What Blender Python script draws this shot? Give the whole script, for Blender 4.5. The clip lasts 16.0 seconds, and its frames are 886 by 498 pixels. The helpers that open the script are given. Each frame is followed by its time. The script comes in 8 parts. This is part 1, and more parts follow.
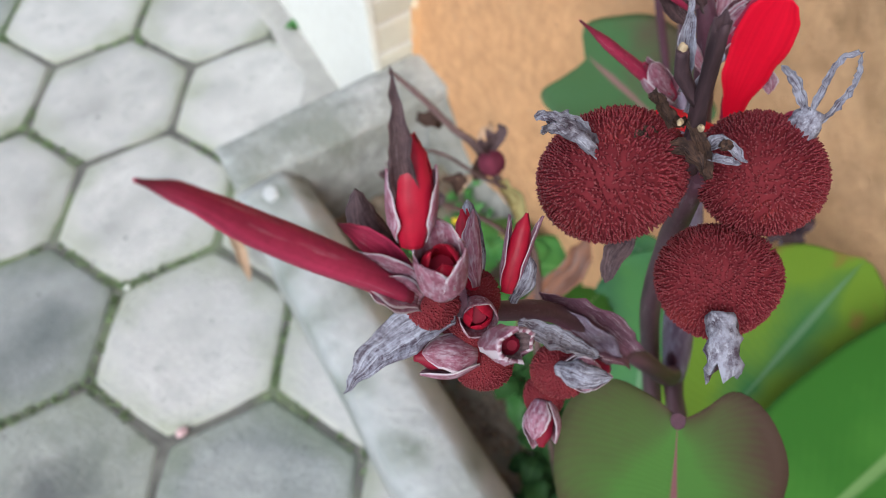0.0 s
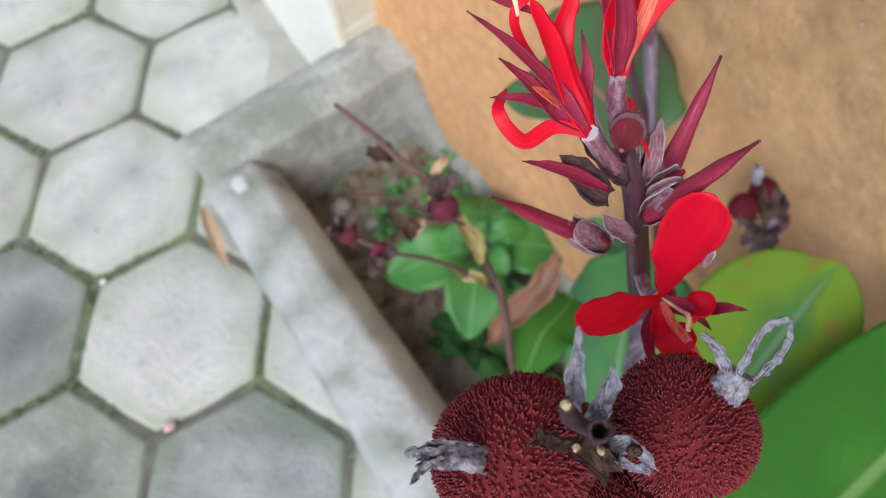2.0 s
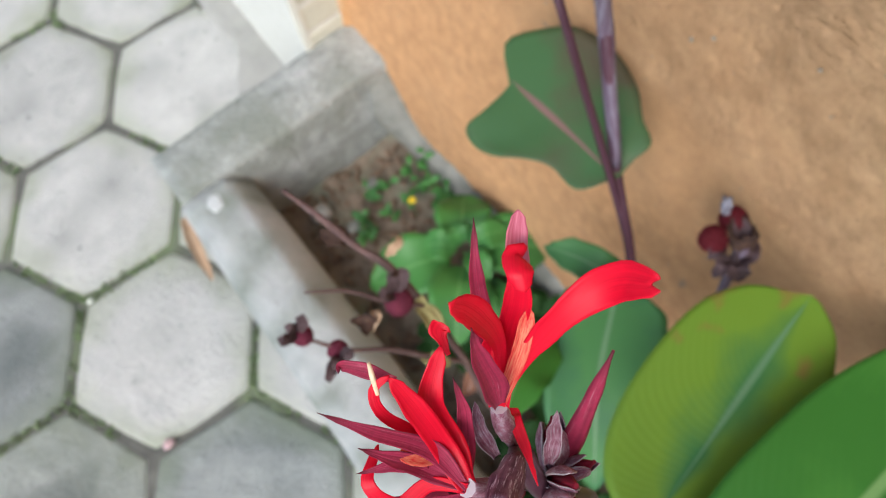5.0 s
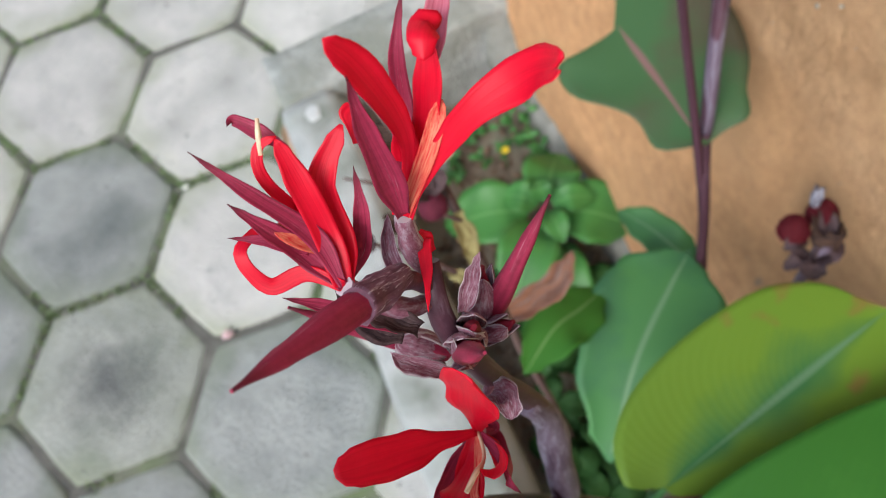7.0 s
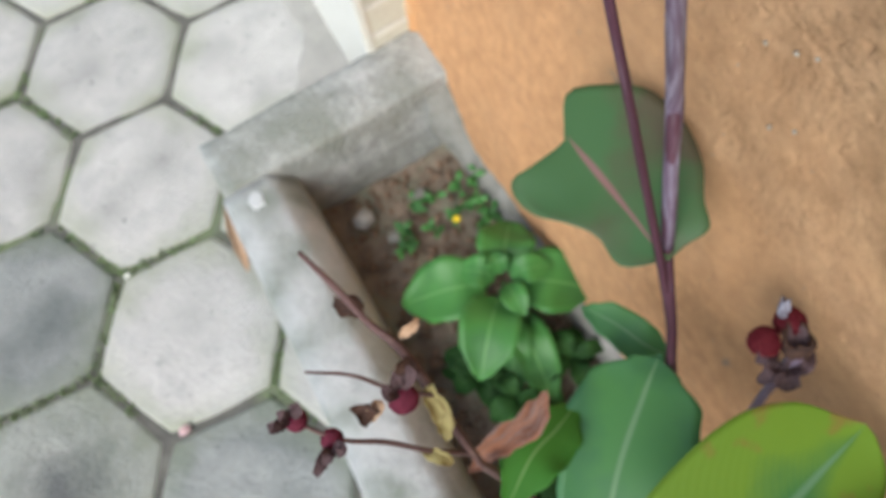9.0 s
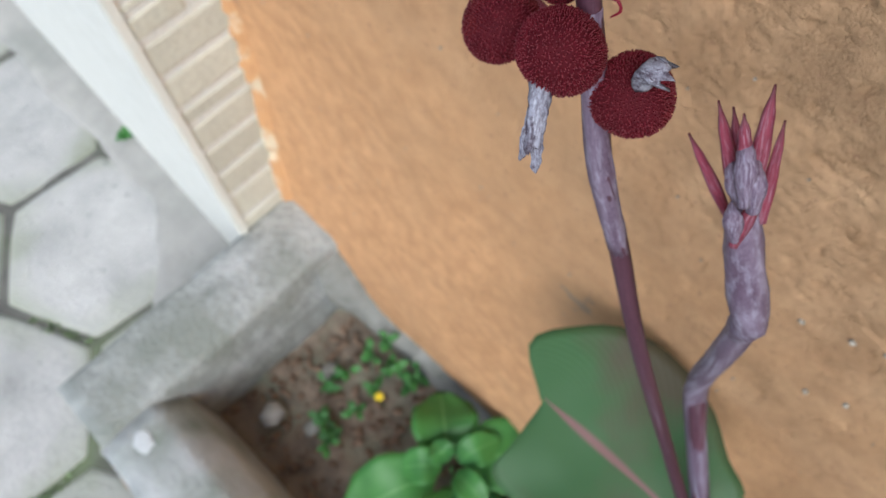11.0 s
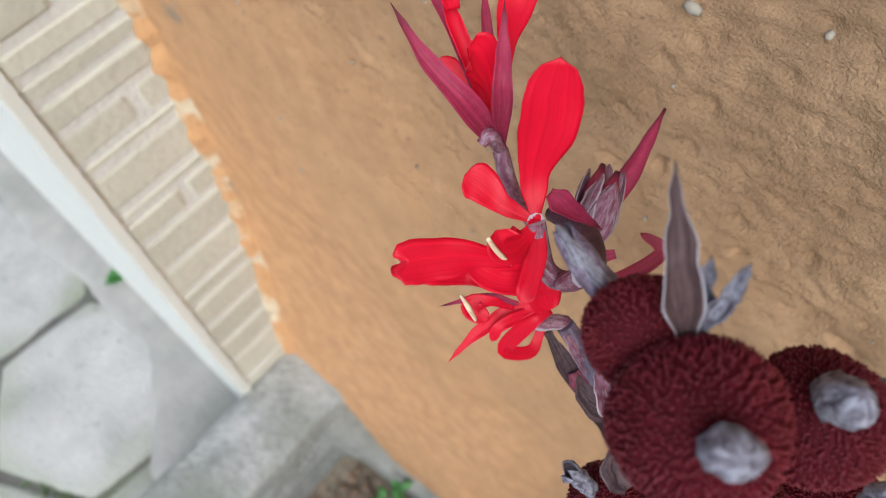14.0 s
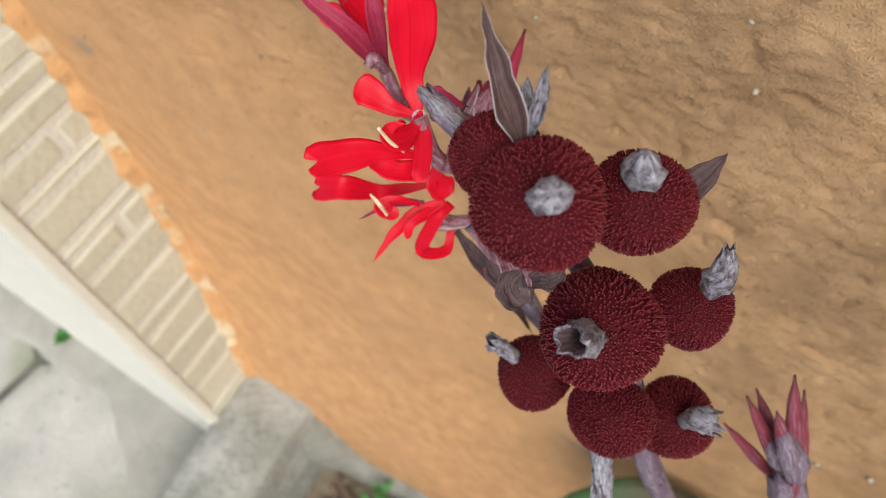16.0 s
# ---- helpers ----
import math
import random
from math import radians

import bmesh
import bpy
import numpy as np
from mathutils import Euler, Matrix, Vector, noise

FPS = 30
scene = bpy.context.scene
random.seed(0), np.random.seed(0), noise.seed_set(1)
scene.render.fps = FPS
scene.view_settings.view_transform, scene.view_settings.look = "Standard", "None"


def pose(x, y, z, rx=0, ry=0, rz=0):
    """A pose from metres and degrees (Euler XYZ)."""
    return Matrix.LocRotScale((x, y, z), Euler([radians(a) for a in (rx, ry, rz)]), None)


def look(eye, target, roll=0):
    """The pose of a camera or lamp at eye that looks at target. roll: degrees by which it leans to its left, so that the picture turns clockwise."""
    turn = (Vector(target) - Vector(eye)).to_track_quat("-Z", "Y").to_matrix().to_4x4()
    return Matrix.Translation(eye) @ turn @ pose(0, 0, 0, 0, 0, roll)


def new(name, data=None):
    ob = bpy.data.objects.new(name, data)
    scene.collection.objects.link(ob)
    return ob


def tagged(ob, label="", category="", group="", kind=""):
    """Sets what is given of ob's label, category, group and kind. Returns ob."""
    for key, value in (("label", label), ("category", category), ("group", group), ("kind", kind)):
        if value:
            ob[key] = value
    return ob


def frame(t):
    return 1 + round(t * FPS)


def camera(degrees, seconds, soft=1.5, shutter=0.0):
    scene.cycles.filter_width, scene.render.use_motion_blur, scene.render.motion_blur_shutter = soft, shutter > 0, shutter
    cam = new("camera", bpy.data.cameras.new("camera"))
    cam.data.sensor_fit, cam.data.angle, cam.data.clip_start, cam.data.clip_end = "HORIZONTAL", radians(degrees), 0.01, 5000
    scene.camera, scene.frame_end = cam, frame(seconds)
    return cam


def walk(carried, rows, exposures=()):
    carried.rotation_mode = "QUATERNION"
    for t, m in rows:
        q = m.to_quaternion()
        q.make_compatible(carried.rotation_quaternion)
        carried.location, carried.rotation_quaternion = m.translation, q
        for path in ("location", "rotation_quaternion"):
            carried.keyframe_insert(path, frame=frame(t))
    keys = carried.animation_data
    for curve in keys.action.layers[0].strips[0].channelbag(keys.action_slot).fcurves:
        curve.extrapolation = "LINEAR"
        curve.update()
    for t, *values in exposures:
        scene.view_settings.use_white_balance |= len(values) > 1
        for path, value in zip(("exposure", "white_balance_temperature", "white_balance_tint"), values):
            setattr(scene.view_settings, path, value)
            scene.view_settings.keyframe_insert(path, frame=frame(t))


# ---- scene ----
cam = camera(62.0, 16.0, soft=1.0)
cam.data.dof.use_dof = True
cam.data.dof.focus_distance = 0.122
cam.data.dof.aperture_fstop = 25
PATH = [
    (0, (0.105, -0.873, 0.961), (0.559, 0.067, -0.745), -6.6),
    (0.5, (0.13, -0.862, 0.962), (0.545, 0.023, -0.783), -8.9),
    (1, (0.138, -0.858, 0.97), (0.53, -0.003, -0.795), -10.3),
    (1.5, (0.146, -0.847, 0.969), (0.522, -0.028, -0.816), -10.3),
    (2, (0.152, -0.835, 0.972), (0.541, -0.029, -0.816), -9.8),
    (2.5, (0.169, -0.824, 0.974), (0.543, -0.045, -0.83), -10.9),
    (3, (0.177, -0.817, 0.978), (0.553, -0.037, -0.825), -11.5),
    (3.2, (0.179, -0.816, 0.98), (0.563, -0.036, -0.821), -11.0),
    (5.3, (0.212, -0.795, 0.993), (0.481, -0.101, -0.863), -18.2),
    (5.5, (0.211, -0.8, 0.989), (0.419, -0.099, -0.873), -19.9),
    (6, (0.219, -0.804, 0.978), (0.311, -0.074, -0.882), -21.4),
    (6.5, (0.221, -0.814, 0.966), (0.272, -0.068, -0.889), -21.6),
    (7, (0.223, -0.829, 0.969), (0.261, -0.049, -0.872), -22.7),
    (7.5, (0.217, -0.838, 0.971), (0.267, -0.073, -0.876), -22.5),
    (8, (0.215, -0.844, 0.976), (0.271, -0.079, -0.871), -22.7),
    (8.5, (0.226, -0.817, 0.979), (0.325, -0.087, -0.88), -19.5),
    (9, (0.254, -0.754, 0.981), (0.427, -0.006, -0.866), -18.2),
    (9.5, (0.271, -0.675, 0.964), (0.528, 0.001, -0.901), -16.7),
    (9.7, (0.262, -0.64, 0.973), (0.615, -0.016, -0.895), -10.1),
    (11.8, (0.345, -0.565, 0.937), (0.918, 0.122, -0.852), -6.2),
    (12, (0.345, -0.555, 0.942), (0.937, 0.139, -0.837), -5.7),
    (12.5, (0.351, -0.538, 0.952), (0.956, 0.164, -0.82), -5.4),
    (13, (0.352, -0.517, 0.957), (0.977, 0.182, -0.81), -5.0),
    (13.5, (0.362, -0.514, 0.963), (1.006, 0.202, -0.79), -5.7),
    (14, (0.367, -0.505, 0.977), (1.024, 0.192, -0.779), -6.3),
    (14.5, (0.372, -0.512, 0.993), (1.013, 0.167, -0.775), -8.3),
    (15, (0.374, -0.511, 0.996), (1.016, 0.095, -0.798), -8.5),
    (15.5, (0.364, -0.514, 0.979), (1.081, 0.118, -0.777), -6.3),
    (16, (0.347, -0.53, 0.986), (1.117, 0.078, -0.757), -8.1),
]
walk(cam, [(t, look(eye, target, roll)) for t, eye, target, roll in PATH],
     ((0, 0.18, 5850, 6), (3, 0.18, 5980, 6), (7.5, 0.18, 6000, 6), (8, 0.22, 6400, 6), (8.5, 0.24, 6650, 6), (9, 0.20, 6050, 6), (10, 0.14, 5950, 6), (12, 0.0, 5550, 6), (13, 0.0, 5700, 6), (14, 0.0, 5800, 6), (14.5, 0.05, 6400, 6), (16, 0.06, 6600, 6)))

# light: bright overcast sky, very soft sun
world = bpy.data.worlds.new("sky")
scene.world = world
world.use_nodes = True
wn = world.node_tree.nodes
wl = world.node_tree.links
sky = wn.new("ShaderNodeTexSky")
sky.sky_type = "NISHITA"
sky.sun_disc = False
SUN_EL, SUN_ROT = 48.0, 235.0
sky.sun_elevation, sky.sun_rotation = radians(SUN_EL), radians(SUN_ROT)
sky.air_density, sky.dust_density, sky.ozone_density = 1.0, 4.0, 1.0
wn["Background"].inputs["Strength"].default_value = 0.15
wl.new(sky.outputs[0], wn["Background"].inputs["Color"])
sun_data = bpy.data.lights.new("sun", "SUN")
sun_data.energy, sun_data.angle, sun_data.color = 1.9, radians(40), (1.0, 0.99, 0.97)
sun = new("sun", sun_data)
az = radians(SUN_ROT)
toward = Vector((math.sin(az) * math.cos(radians(SUN_EL)), math.cos(az) * math.cos(radians(SUN_EL)), math.sin(radians(SUN_EL))))
sun.matrix_world = look(toward * 5, (0, 0, 0))

# materials
def material(name, base, rough=0.8, dark=None, scale=20.0, contrast=0.5, bump=0.0, bump_scale=80.0, per_object=0.0,
             coat=0.0, spec=0.3, second=None, second_scale=4.0, second_at=(0.55, 0.7), coords="Object", trans=0.0, detail=6.0, grain=None, rim=None, core=None, spots=None):
    """Two scales of colour variation plus bump; returns the material and its useful nodes."""
    m = bpy.data.materials.new(name)
    m.use_nodes = True
    n, l = m.node_tree.nodes, m.node_tree.links
    b = n["Principled BSDF"]
    b.inputs["Roughness"].default_value = rough
    b.inputs["Specular IOR Level"].default_value = spec
    if coat:
        b.inputs["Coat Weight"].default_value = coat
    tc = n.new("ShaderNodeTexCoord")
    vec = tc.outputs[coords]
    if per_object:
        info = n.new("ShaderNodeObjectInfo")
        shift = n.new("ShaderNodeVectorMath")
        shift.operation = "MULTIPLY_ADD"
        l.new(info.outputs["Random"], shift.inputs[0])
        shift.inputs[1].default_value = (31.0, 17.0, 11.0)
        l.new(vec, shift.inputs[2])
        vec = shift.outputs[0]
    fine = n.new("ShaderNodeTexNoise")
    fine.inputs["Scale"].default_value, fine.inputs["Detail"].default_value, fine.inputs["Roughness"].default_value = scale, detail, 0.6
    l.new(vec, fine.inputs["Vector"])
    ramp = n.new("ShaderNodeValToRGB")
    ramp.color_ramp.elements[0].position, ramp.color_ramp.elements[1].position = 0.5 - contrast / 2, 0.5 + contrast / 2
    ramp.color_ramp.elements[0].color = (*(dark or [c * 0.6 for c in base]), 1)
    ramp.color_ramp.elements[1].color = (*base, 1)
    l.new(fine.outputs["Fac"], ramp.inputs["Fac"])
    colour = ramp.outputs["Color"]
    if second:
        big = n.new("ShaderNodeTexNoise")
        big.inputs["Scale"].default_value, big.inputs["Detail"].default_value = second_scale, 4.0
        l.new(vec, big.inputs["Vector"])
        r2 = n.new("ShaderNodeValToRGB")
        r2.color_ramp.elements[0].position, r2.color_ramp.elements[1].position = second_at
        r2.color_ramp.elements[0].color, r2.color_ramp.elements[1].color = (0, 0, 0, 1), (1, 1, 1, 1)
        l.new(big.outputs["Fac"], r2.inputs["Fac"])
        mix = n.new("ShaderNodeMix")
        mix.data_type = "RGBA"
        l.new(r2.outputs["Color"], mix.inputs["Factor"])
        l.new(colour, mix.inputs["A"])
        mix.inputs["B"].default_value = (*second, 1)
        colour = mix.outputs["Result"]
    if rim:
        # dirt and algae creeping in from the slab's edges
        flat, ln, ad, r4, mx = (n.new(k) for k in ("ShaderNodeVectorMath", "ShaderNodeVectorMath", "ShaderNodeMath", "ShaderNodeValToRGB", "ShaderNodeMix"))
        flat.operation, ln.operation, ad.operation, mx.data_type = "MULTIPLY", "LENGTH", "MULTIPLY_ADD", "RGBA"
        flat.inputs[1].default_value = (1, 1, 0)
        l.new(tc.outputs[coords], flat.inputs[0])
        l.new(flat.outputs[0], ln.inputs[0])
        l.new(big.outputs["Fac"], ad.inputs[0])
        ad.inputs[1].default_value = 0.14
        l.new(ln.outputs["Value"], ad.inputs[2])
        r4.color_ramp.elements[0].position, r4.color_ramp.elements[1].position = rim[0], rim[1]
        r4.color_ramp.elements[0].color, r4.color_ramp.elements[1].color = (0, 0, 0, 1), (0.75, 0.75, 0.75, 1)
        l.new(ad.outputs[0], r4.inputs["Fac"])
        l.new(r4.outputs["Color"], mx.inputs["Factor"])
        l.new(colour, mx.inputs["A"])
        mx.inputs["B"].default_value = (*rim[2], 1)
        colour = mx.outputs["Result"]
    if spots:
        # small dark pits and dirt specks
        sn, sr, sx = n.new("ShaderNodeTexNoise"), n.new("ShaderNodeValToRGB"), n.new("ShaderNodeMix")
        sn.inputs["Scale"].default_value, sn.inputs["Detail"].default_value = 75.0, 3.0
        sr.color_ramp.elements[0].position, sr.color_ramp.elements[1].position = 0.66, 0.74
        sr.color_ramp.elements[0].color, sr.color_ramp.elements[1].color = (0, 0, 0, 1), (0.7, 0.7, 0.7, 1)
        l.new(vec, sn.inputs["Vector"])
        l.new(sn.outputs["Fac"], sr.inputs["Fac"])
        sx.data_type = "RGBA"
        l.new(sr.outputs["Color"], sx.inputs["Factor"])
        l.new(colour, sx.inputs["A"])
        sx.inputs["B"].default_value = (*spots, 1)
        colour = sx.outputs["Result"]
    if core:
        # a worn dark blotch in the middle of the slab
        flat, ln, ad, r5, mx = (n.new(k) for k in ("ShaderNodeVectorMath", "ShaderNodeVectorMath", "ShaderNodeMath", "ShaderNodeValToRGB", "ShaderNodeMix"))
        flat.operation, ln.operation, ad.operation, mx.data_type = "MULTIPLY", "LENGTH", "MULTIPLY_ADD", "RGBA"
        flat.inputs[1].default_value = (1, 1, 0)
        l.new(tc.outputs[coords], flat.inputs[0])
        l.new(flat.outputs[0], ln.inputs[0])
        l.new(fine.outputs["Fac"], ad.inputs[0])
        ad.inputs[1].default_value = 0.10
        l.new(ln.outputs["Value"], ad.inputs[2])
        r5.color_ramp.elements[0].position, r5.color_ramp.elements[1].position = 0.06, 0.135
        r5.color_ramp.elements[0].color, r5.color_ramp.elements[1].color = (0.85, 0.85, 0.85, 1), (0, 0, 0, 1)
        l.new(ad.outputs[0], r5.inputs["Fac"])
        l.new(r5.outputs["Color"], mx.inputs["Factor"])
        l.new(colour, mx.inputs["A"])
        mx.inputs["B"].default_value = (*core, 1)
        colour = mx.outputs["Result"]
    if per_object:
        hsv = n.new("ShaderNodeHueSaturation")
        rng = n.new("ShaderNodeMapRange")
        rng.inputs["To Min"].default_value, rng.inputs["To Max"].default_value = 1 - per_object, 1 + per_object
        l.new(info.outputs["Random"], rng.inputs["Value"])
        l.new(rng.outputs[0], hsv.inputs["Value"])
        l.new(colour, hsv.inputs["Color"])
        colour = hsv.outputs["Color"]
    l.new(colour, b.inputs["Base Color"])
    if trans:
        b.inputs["Subsurface Weight"].default_value = trans
        b.inputs["Subsurface Scale"].default_value = 0.004
        b.inputs["Subsurface Radius"].default_value = (1.0, 0.4, 0.3)
    if bump:
        bn = n.new("ShaderNodeTexNoise")
        bn.inputs["Scale"].default_value, bn.inputs["Detail"].default_value = bump_scale, 8.0
        l.new(vec, bn.inputs["Vector"])
        bp = n.new("ShaderNodeBump")
        bp.inputs["Strength"].default_value, bp.inputs["Distance"].default_value = bump, 0.004
        l.new(bn.outputs["Fac"], bp.inputs["Height"])
        nor = bp.outputs["Normal"]
        if grain:
            gn, gb = n.new("ShaderNodeTexNoise"), n.new("ShaderNodeBump")
            gn.inputs["Scale"].default_value, gn.inputs["Detail"].default_value, gn.inputs["Roughness"].default_value = grain[0], 4.0, 0.65
            gb.inputs["Strength"].default_value, gb.inputs["Distance"].default_value = grain[1], 0.0024
            l.new(vec, gn.inputs["Vector"])
            l.new(gn.outputs["Fac"], gb.inputs["Height"])
            l.new(nor, gb.inputs["Normal"])
            nor = gb.outputs["Normal"]
        l.new(nor, b.inputs["Normal"])
    return m


PAVER = material("paver concrete", (0.54, 0.527, 0.50), 0.9, (0.37, 0.365, 0.348), 22, 0.5, 0.7, 170, per_object=0.10, second=(0.25, 0.25, 0.235), second_scale=11, second_at=(0.53, 0.82), grain=(500, 0.4), rim=(0.168, 0.225, (0.285, 0.305, 0.215)), spots=(0.17, 0.17, 0.155))
JOINT = material("joint soil and moss", (0.17, 0.165, 0.145), 0.95, (0.09, 0.087, 0.078), 30, 0.4, 0.6, 200, second=(0.16, 0.205, 0.10), second_scale=5, second_at=(0.49, 0.65), coords="Object")
KERB = material("kerb concrete", (0.53, 0.545, 0.54), 0.42, (0.32, 0.335, 0.325), 30, 0.5, 0.6, 120, second=(0.19, 0.215, 0.18), second_scale=15, second_at=(0.45, 0.68), grain=(450, 0.5))
MORTAR = material("rough mortar", (0.34, 0.34, 0.31), 0.95, (0.18, 0.18, 0.16), 40, 0.5, 0.8, 150, second=(0.14, 0.14, 0.12), second_scale=12, second_at=(0.52, 0.7))
PLASTER = material("orange plaster", (0.73, 0.415, 0.205), 0.92, (0.55, 0.30, 0.14), 60, 0.35, 0.35, 150, second=(0.58, 0.345, 0.175), second_scale=5, second_at=(0.46, 0.75), detail=10, grain=(1100, 0.6))
SOIL = material("dark soil", (0.29, 0.235, 0.180), 0.98, (0.125, 0.098, 0.072), 45, 0.5, 1.0, 120, second=(0.20, 0.205, 0.150), second_scale=16, second_at=(0.50, 0.66))
CLAD = material("cladding stone", (0.66, 0.65, 0.54), 0.85, (0.56, 0.55, 0.455), 30, 0.6, 0.3, 140, per_object=0.08)
GROUT = material("pale grout", (0.77, 0.77, 0.72), 0.9, (0.68, 0.68, 0.62), 50, 0.5, 0.3, 200)
WHITE = material("cream paint", (0.82, 0.825, 0.76), 0.9, (0.72, 0.725, 0.65), 12, 0.5, 0.15, 100)
EARTH = material("far ground", (0.30, 0.29, 0.26), 0.95, (0.2, 0.19, 0.17), 3, 0.5, 0.3, 20)

# bare grey mortar where the orange coat has flaked
pn, pl_ = PLASTER.node_tree.nodes, PLASTER.node_tree.links
pb = pn["Principled BSDF"]
flake, framp, fmix, ftc = (pn.new(k) for k in ("ShaderNodeTexNoise", "ShaderNodeValToRGB", "ShaderNodeMix", "ShaderNodeTexCoord"))
flake.inputs["Scale"].default_value, flake.inputs["Detail"].default_value, flake.inputs["Roughness"].default_value = 13.0, 7.0, 0.62
framp.color_ramp.elements[0].position, framp.color_ramp.elements[1].position = 0.665, 0.70
framp.color_ramp.elements[0].color, framp.color_ramp.elements[1].color = (0, 0, 0, 1), (0.8, 0.8, 0.8, 1)
fmix.data_type = "RGBA"
pl_.new(ftc.outputs["Object"], flake.inputs["Vector"])
pl_.new(flake.outputs["Fac"], framp.inputs["Fac"])
pl_.new(framp.outputs["Color"], fmix.inputs["Factor"])
pl_.new(pb.inputs["Base Color"].links[0].from_socket, fmix.inputs["A"])
fmix.inputs["B"].default_value = (0.31, 0.27, 0.21, 1)
# mottled brown mixed over the orange, more of it higher up and towards -y
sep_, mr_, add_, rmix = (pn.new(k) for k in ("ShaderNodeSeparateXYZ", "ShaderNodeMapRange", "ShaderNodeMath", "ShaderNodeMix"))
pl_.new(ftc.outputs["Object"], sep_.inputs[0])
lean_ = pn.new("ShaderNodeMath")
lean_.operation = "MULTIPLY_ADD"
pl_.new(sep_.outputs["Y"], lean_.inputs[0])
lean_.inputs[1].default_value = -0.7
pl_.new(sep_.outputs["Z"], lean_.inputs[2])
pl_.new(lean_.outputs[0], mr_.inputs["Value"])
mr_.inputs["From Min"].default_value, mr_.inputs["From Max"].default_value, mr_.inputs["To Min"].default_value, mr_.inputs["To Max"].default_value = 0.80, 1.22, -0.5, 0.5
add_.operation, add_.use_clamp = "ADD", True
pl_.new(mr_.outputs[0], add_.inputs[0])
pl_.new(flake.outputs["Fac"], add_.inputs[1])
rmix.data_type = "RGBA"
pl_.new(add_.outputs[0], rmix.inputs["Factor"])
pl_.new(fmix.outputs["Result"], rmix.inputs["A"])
brown_noise, brown_ramp = pn.new("ShaderNodeTexNoise"), pn.new("ShaderNodeValToRGB")
brown_noise.inputs["Scale"].default_value, brown_noise.inputs["Detail"].default_value, brown_noise.inputs["Roughness"].default_value = 38.0, 9.0, 0.66
brown_ramp.color_ramp.elements[0].position, brown_ramp.color_ramp.elements[1].position = 0.36, 0.66
brown_ramp.color_ramp.elements[0].color, brown_ramp.color_ramp.elements[1].color = (0.315, 0.195, 0.105, 1), (0.53, 0.345, 0.195, 1)
pl_.new(ftc.outputs["Object"], brown_noise.inputs["Vector"])
pl_.new(brown_noise.outputs["Fac"], brown_ramp.inputs["Fac"])
pl_.new(brown_ramp.outputs["Color"], rmix.inputs["B"])
# small dark pits and damp specks in the sandy coat
pit, pitr, pmix = (pn.new(k) for k in ("ShaderNodeTexNoise", "ShaderNodeValToRGB", "ShaderNodeMix"))
pit.inputs["Scale"].default_value, pit.inputs["Detail"].default_value, pit.inputs["Roughness"].default_value = 260.0, 5.0, 0.6
pitr.color_ramp.elements[0].position, pitr.color_ramp.elements[1].position = 0.62, 0.70
pitr.color_ramp.elements[0].color, pitr.color_ramp.elements[1].color = (0, 0, 0, 1), (0.7, 0.7, 0.7, 1)
pmix.data_type = "RGBA"
pl_.new(ftc.outputs["Object"], pit.inputs["Vector"])
pl_.new(pit.outputs["Fac"], pitr.inputs["Fac"])
pl_.new(pitr.outputs["Color"], pmix.inputs["Factor"])
pl_.new(rmix.outputs["Result"], pmix.inputs["A"])
pmix.inputs["B"].default_value = (0.27, 0.15, 0.085, 1)
pl_.new(pmix.outputs["Result"], pb.inputs["Base Color"])
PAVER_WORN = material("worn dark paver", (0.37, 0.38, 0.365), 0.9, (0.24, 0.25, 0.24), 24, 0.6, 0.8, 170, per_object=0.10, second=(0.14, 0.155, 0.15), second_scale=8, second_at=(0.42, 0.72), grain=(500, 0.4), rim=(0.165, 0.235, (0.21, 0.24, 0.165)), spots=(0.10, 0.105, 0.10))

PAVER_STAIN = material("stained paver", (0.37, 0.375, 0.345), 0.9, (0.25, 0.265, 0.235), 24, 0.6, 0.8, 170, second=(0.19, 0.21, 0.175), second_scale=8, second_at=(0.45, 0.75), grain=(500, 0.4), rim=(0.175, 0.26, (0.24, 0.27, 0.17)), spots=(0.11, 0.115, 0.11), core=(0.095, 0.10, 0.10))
MORTAR_PALE = material("trowelled concrete", (0.45, 0.435, 0.40), 0.9, (0.33, 0.32, 0.295), 22, 0.6, 0.6, 150, second=(0.25, 0.26, 0.23), second_scale=9, second_at=(0.5, 0.8))
KERB_OLD = material("weathered kerb concrete", (0.47, 0.48, 0.465), 0.85, (0.22, 0.235, 0.215), 38, 0.45, 0.9, 150, second=(0.23, 0.245, 0.215), second_scale=13, second_at=(0.45, 0.66))
MOSS = material("moss", (0.29, 0.38, 0.20), 0.9, (0.17, 0.24, 0.11), 120, 0.5)
GRIT = material("pale grit", (0.45, 0.41, 0.34), 0.85, (0.30, 0.25, 0.19), 200, 0.5)
LITTER = material("soil crumbs", (0.33, 0.23, 0.16), 0.95, (0.07, 0.05, 0.035), 60, 0.6, 0.6, 200)
PALE_SPOT = material("pale kerb spot", (0.56, 0.58, 0.58), 0.6, (0.45, 0.47, 0.47), 160, 0.4)
EDGE = material("chipped plaster edge", (0.66, 0.37, 0.17), 0.9, (0.55, 0.30, 0.14), 60, 0.5, 0.6, 200, second=(0.70, 0.58, 0.40), second_scale=34, second_at=(0.52, 0.64))
# building helpers
def link(name, bm, mat, smooth=True):
    me = bpy.data.meshes.new(name)
    bm.to_mesh(me)
    bm.free()
    for p in me.polygons:
        p.use_smooth = smooth and len(p.vertices) <= 4
    mats = mat if isinstance(mat, (list, tuple)) else [mat]
    for mm in mats:
        me.materials.append(mm)
    return new(name, me)


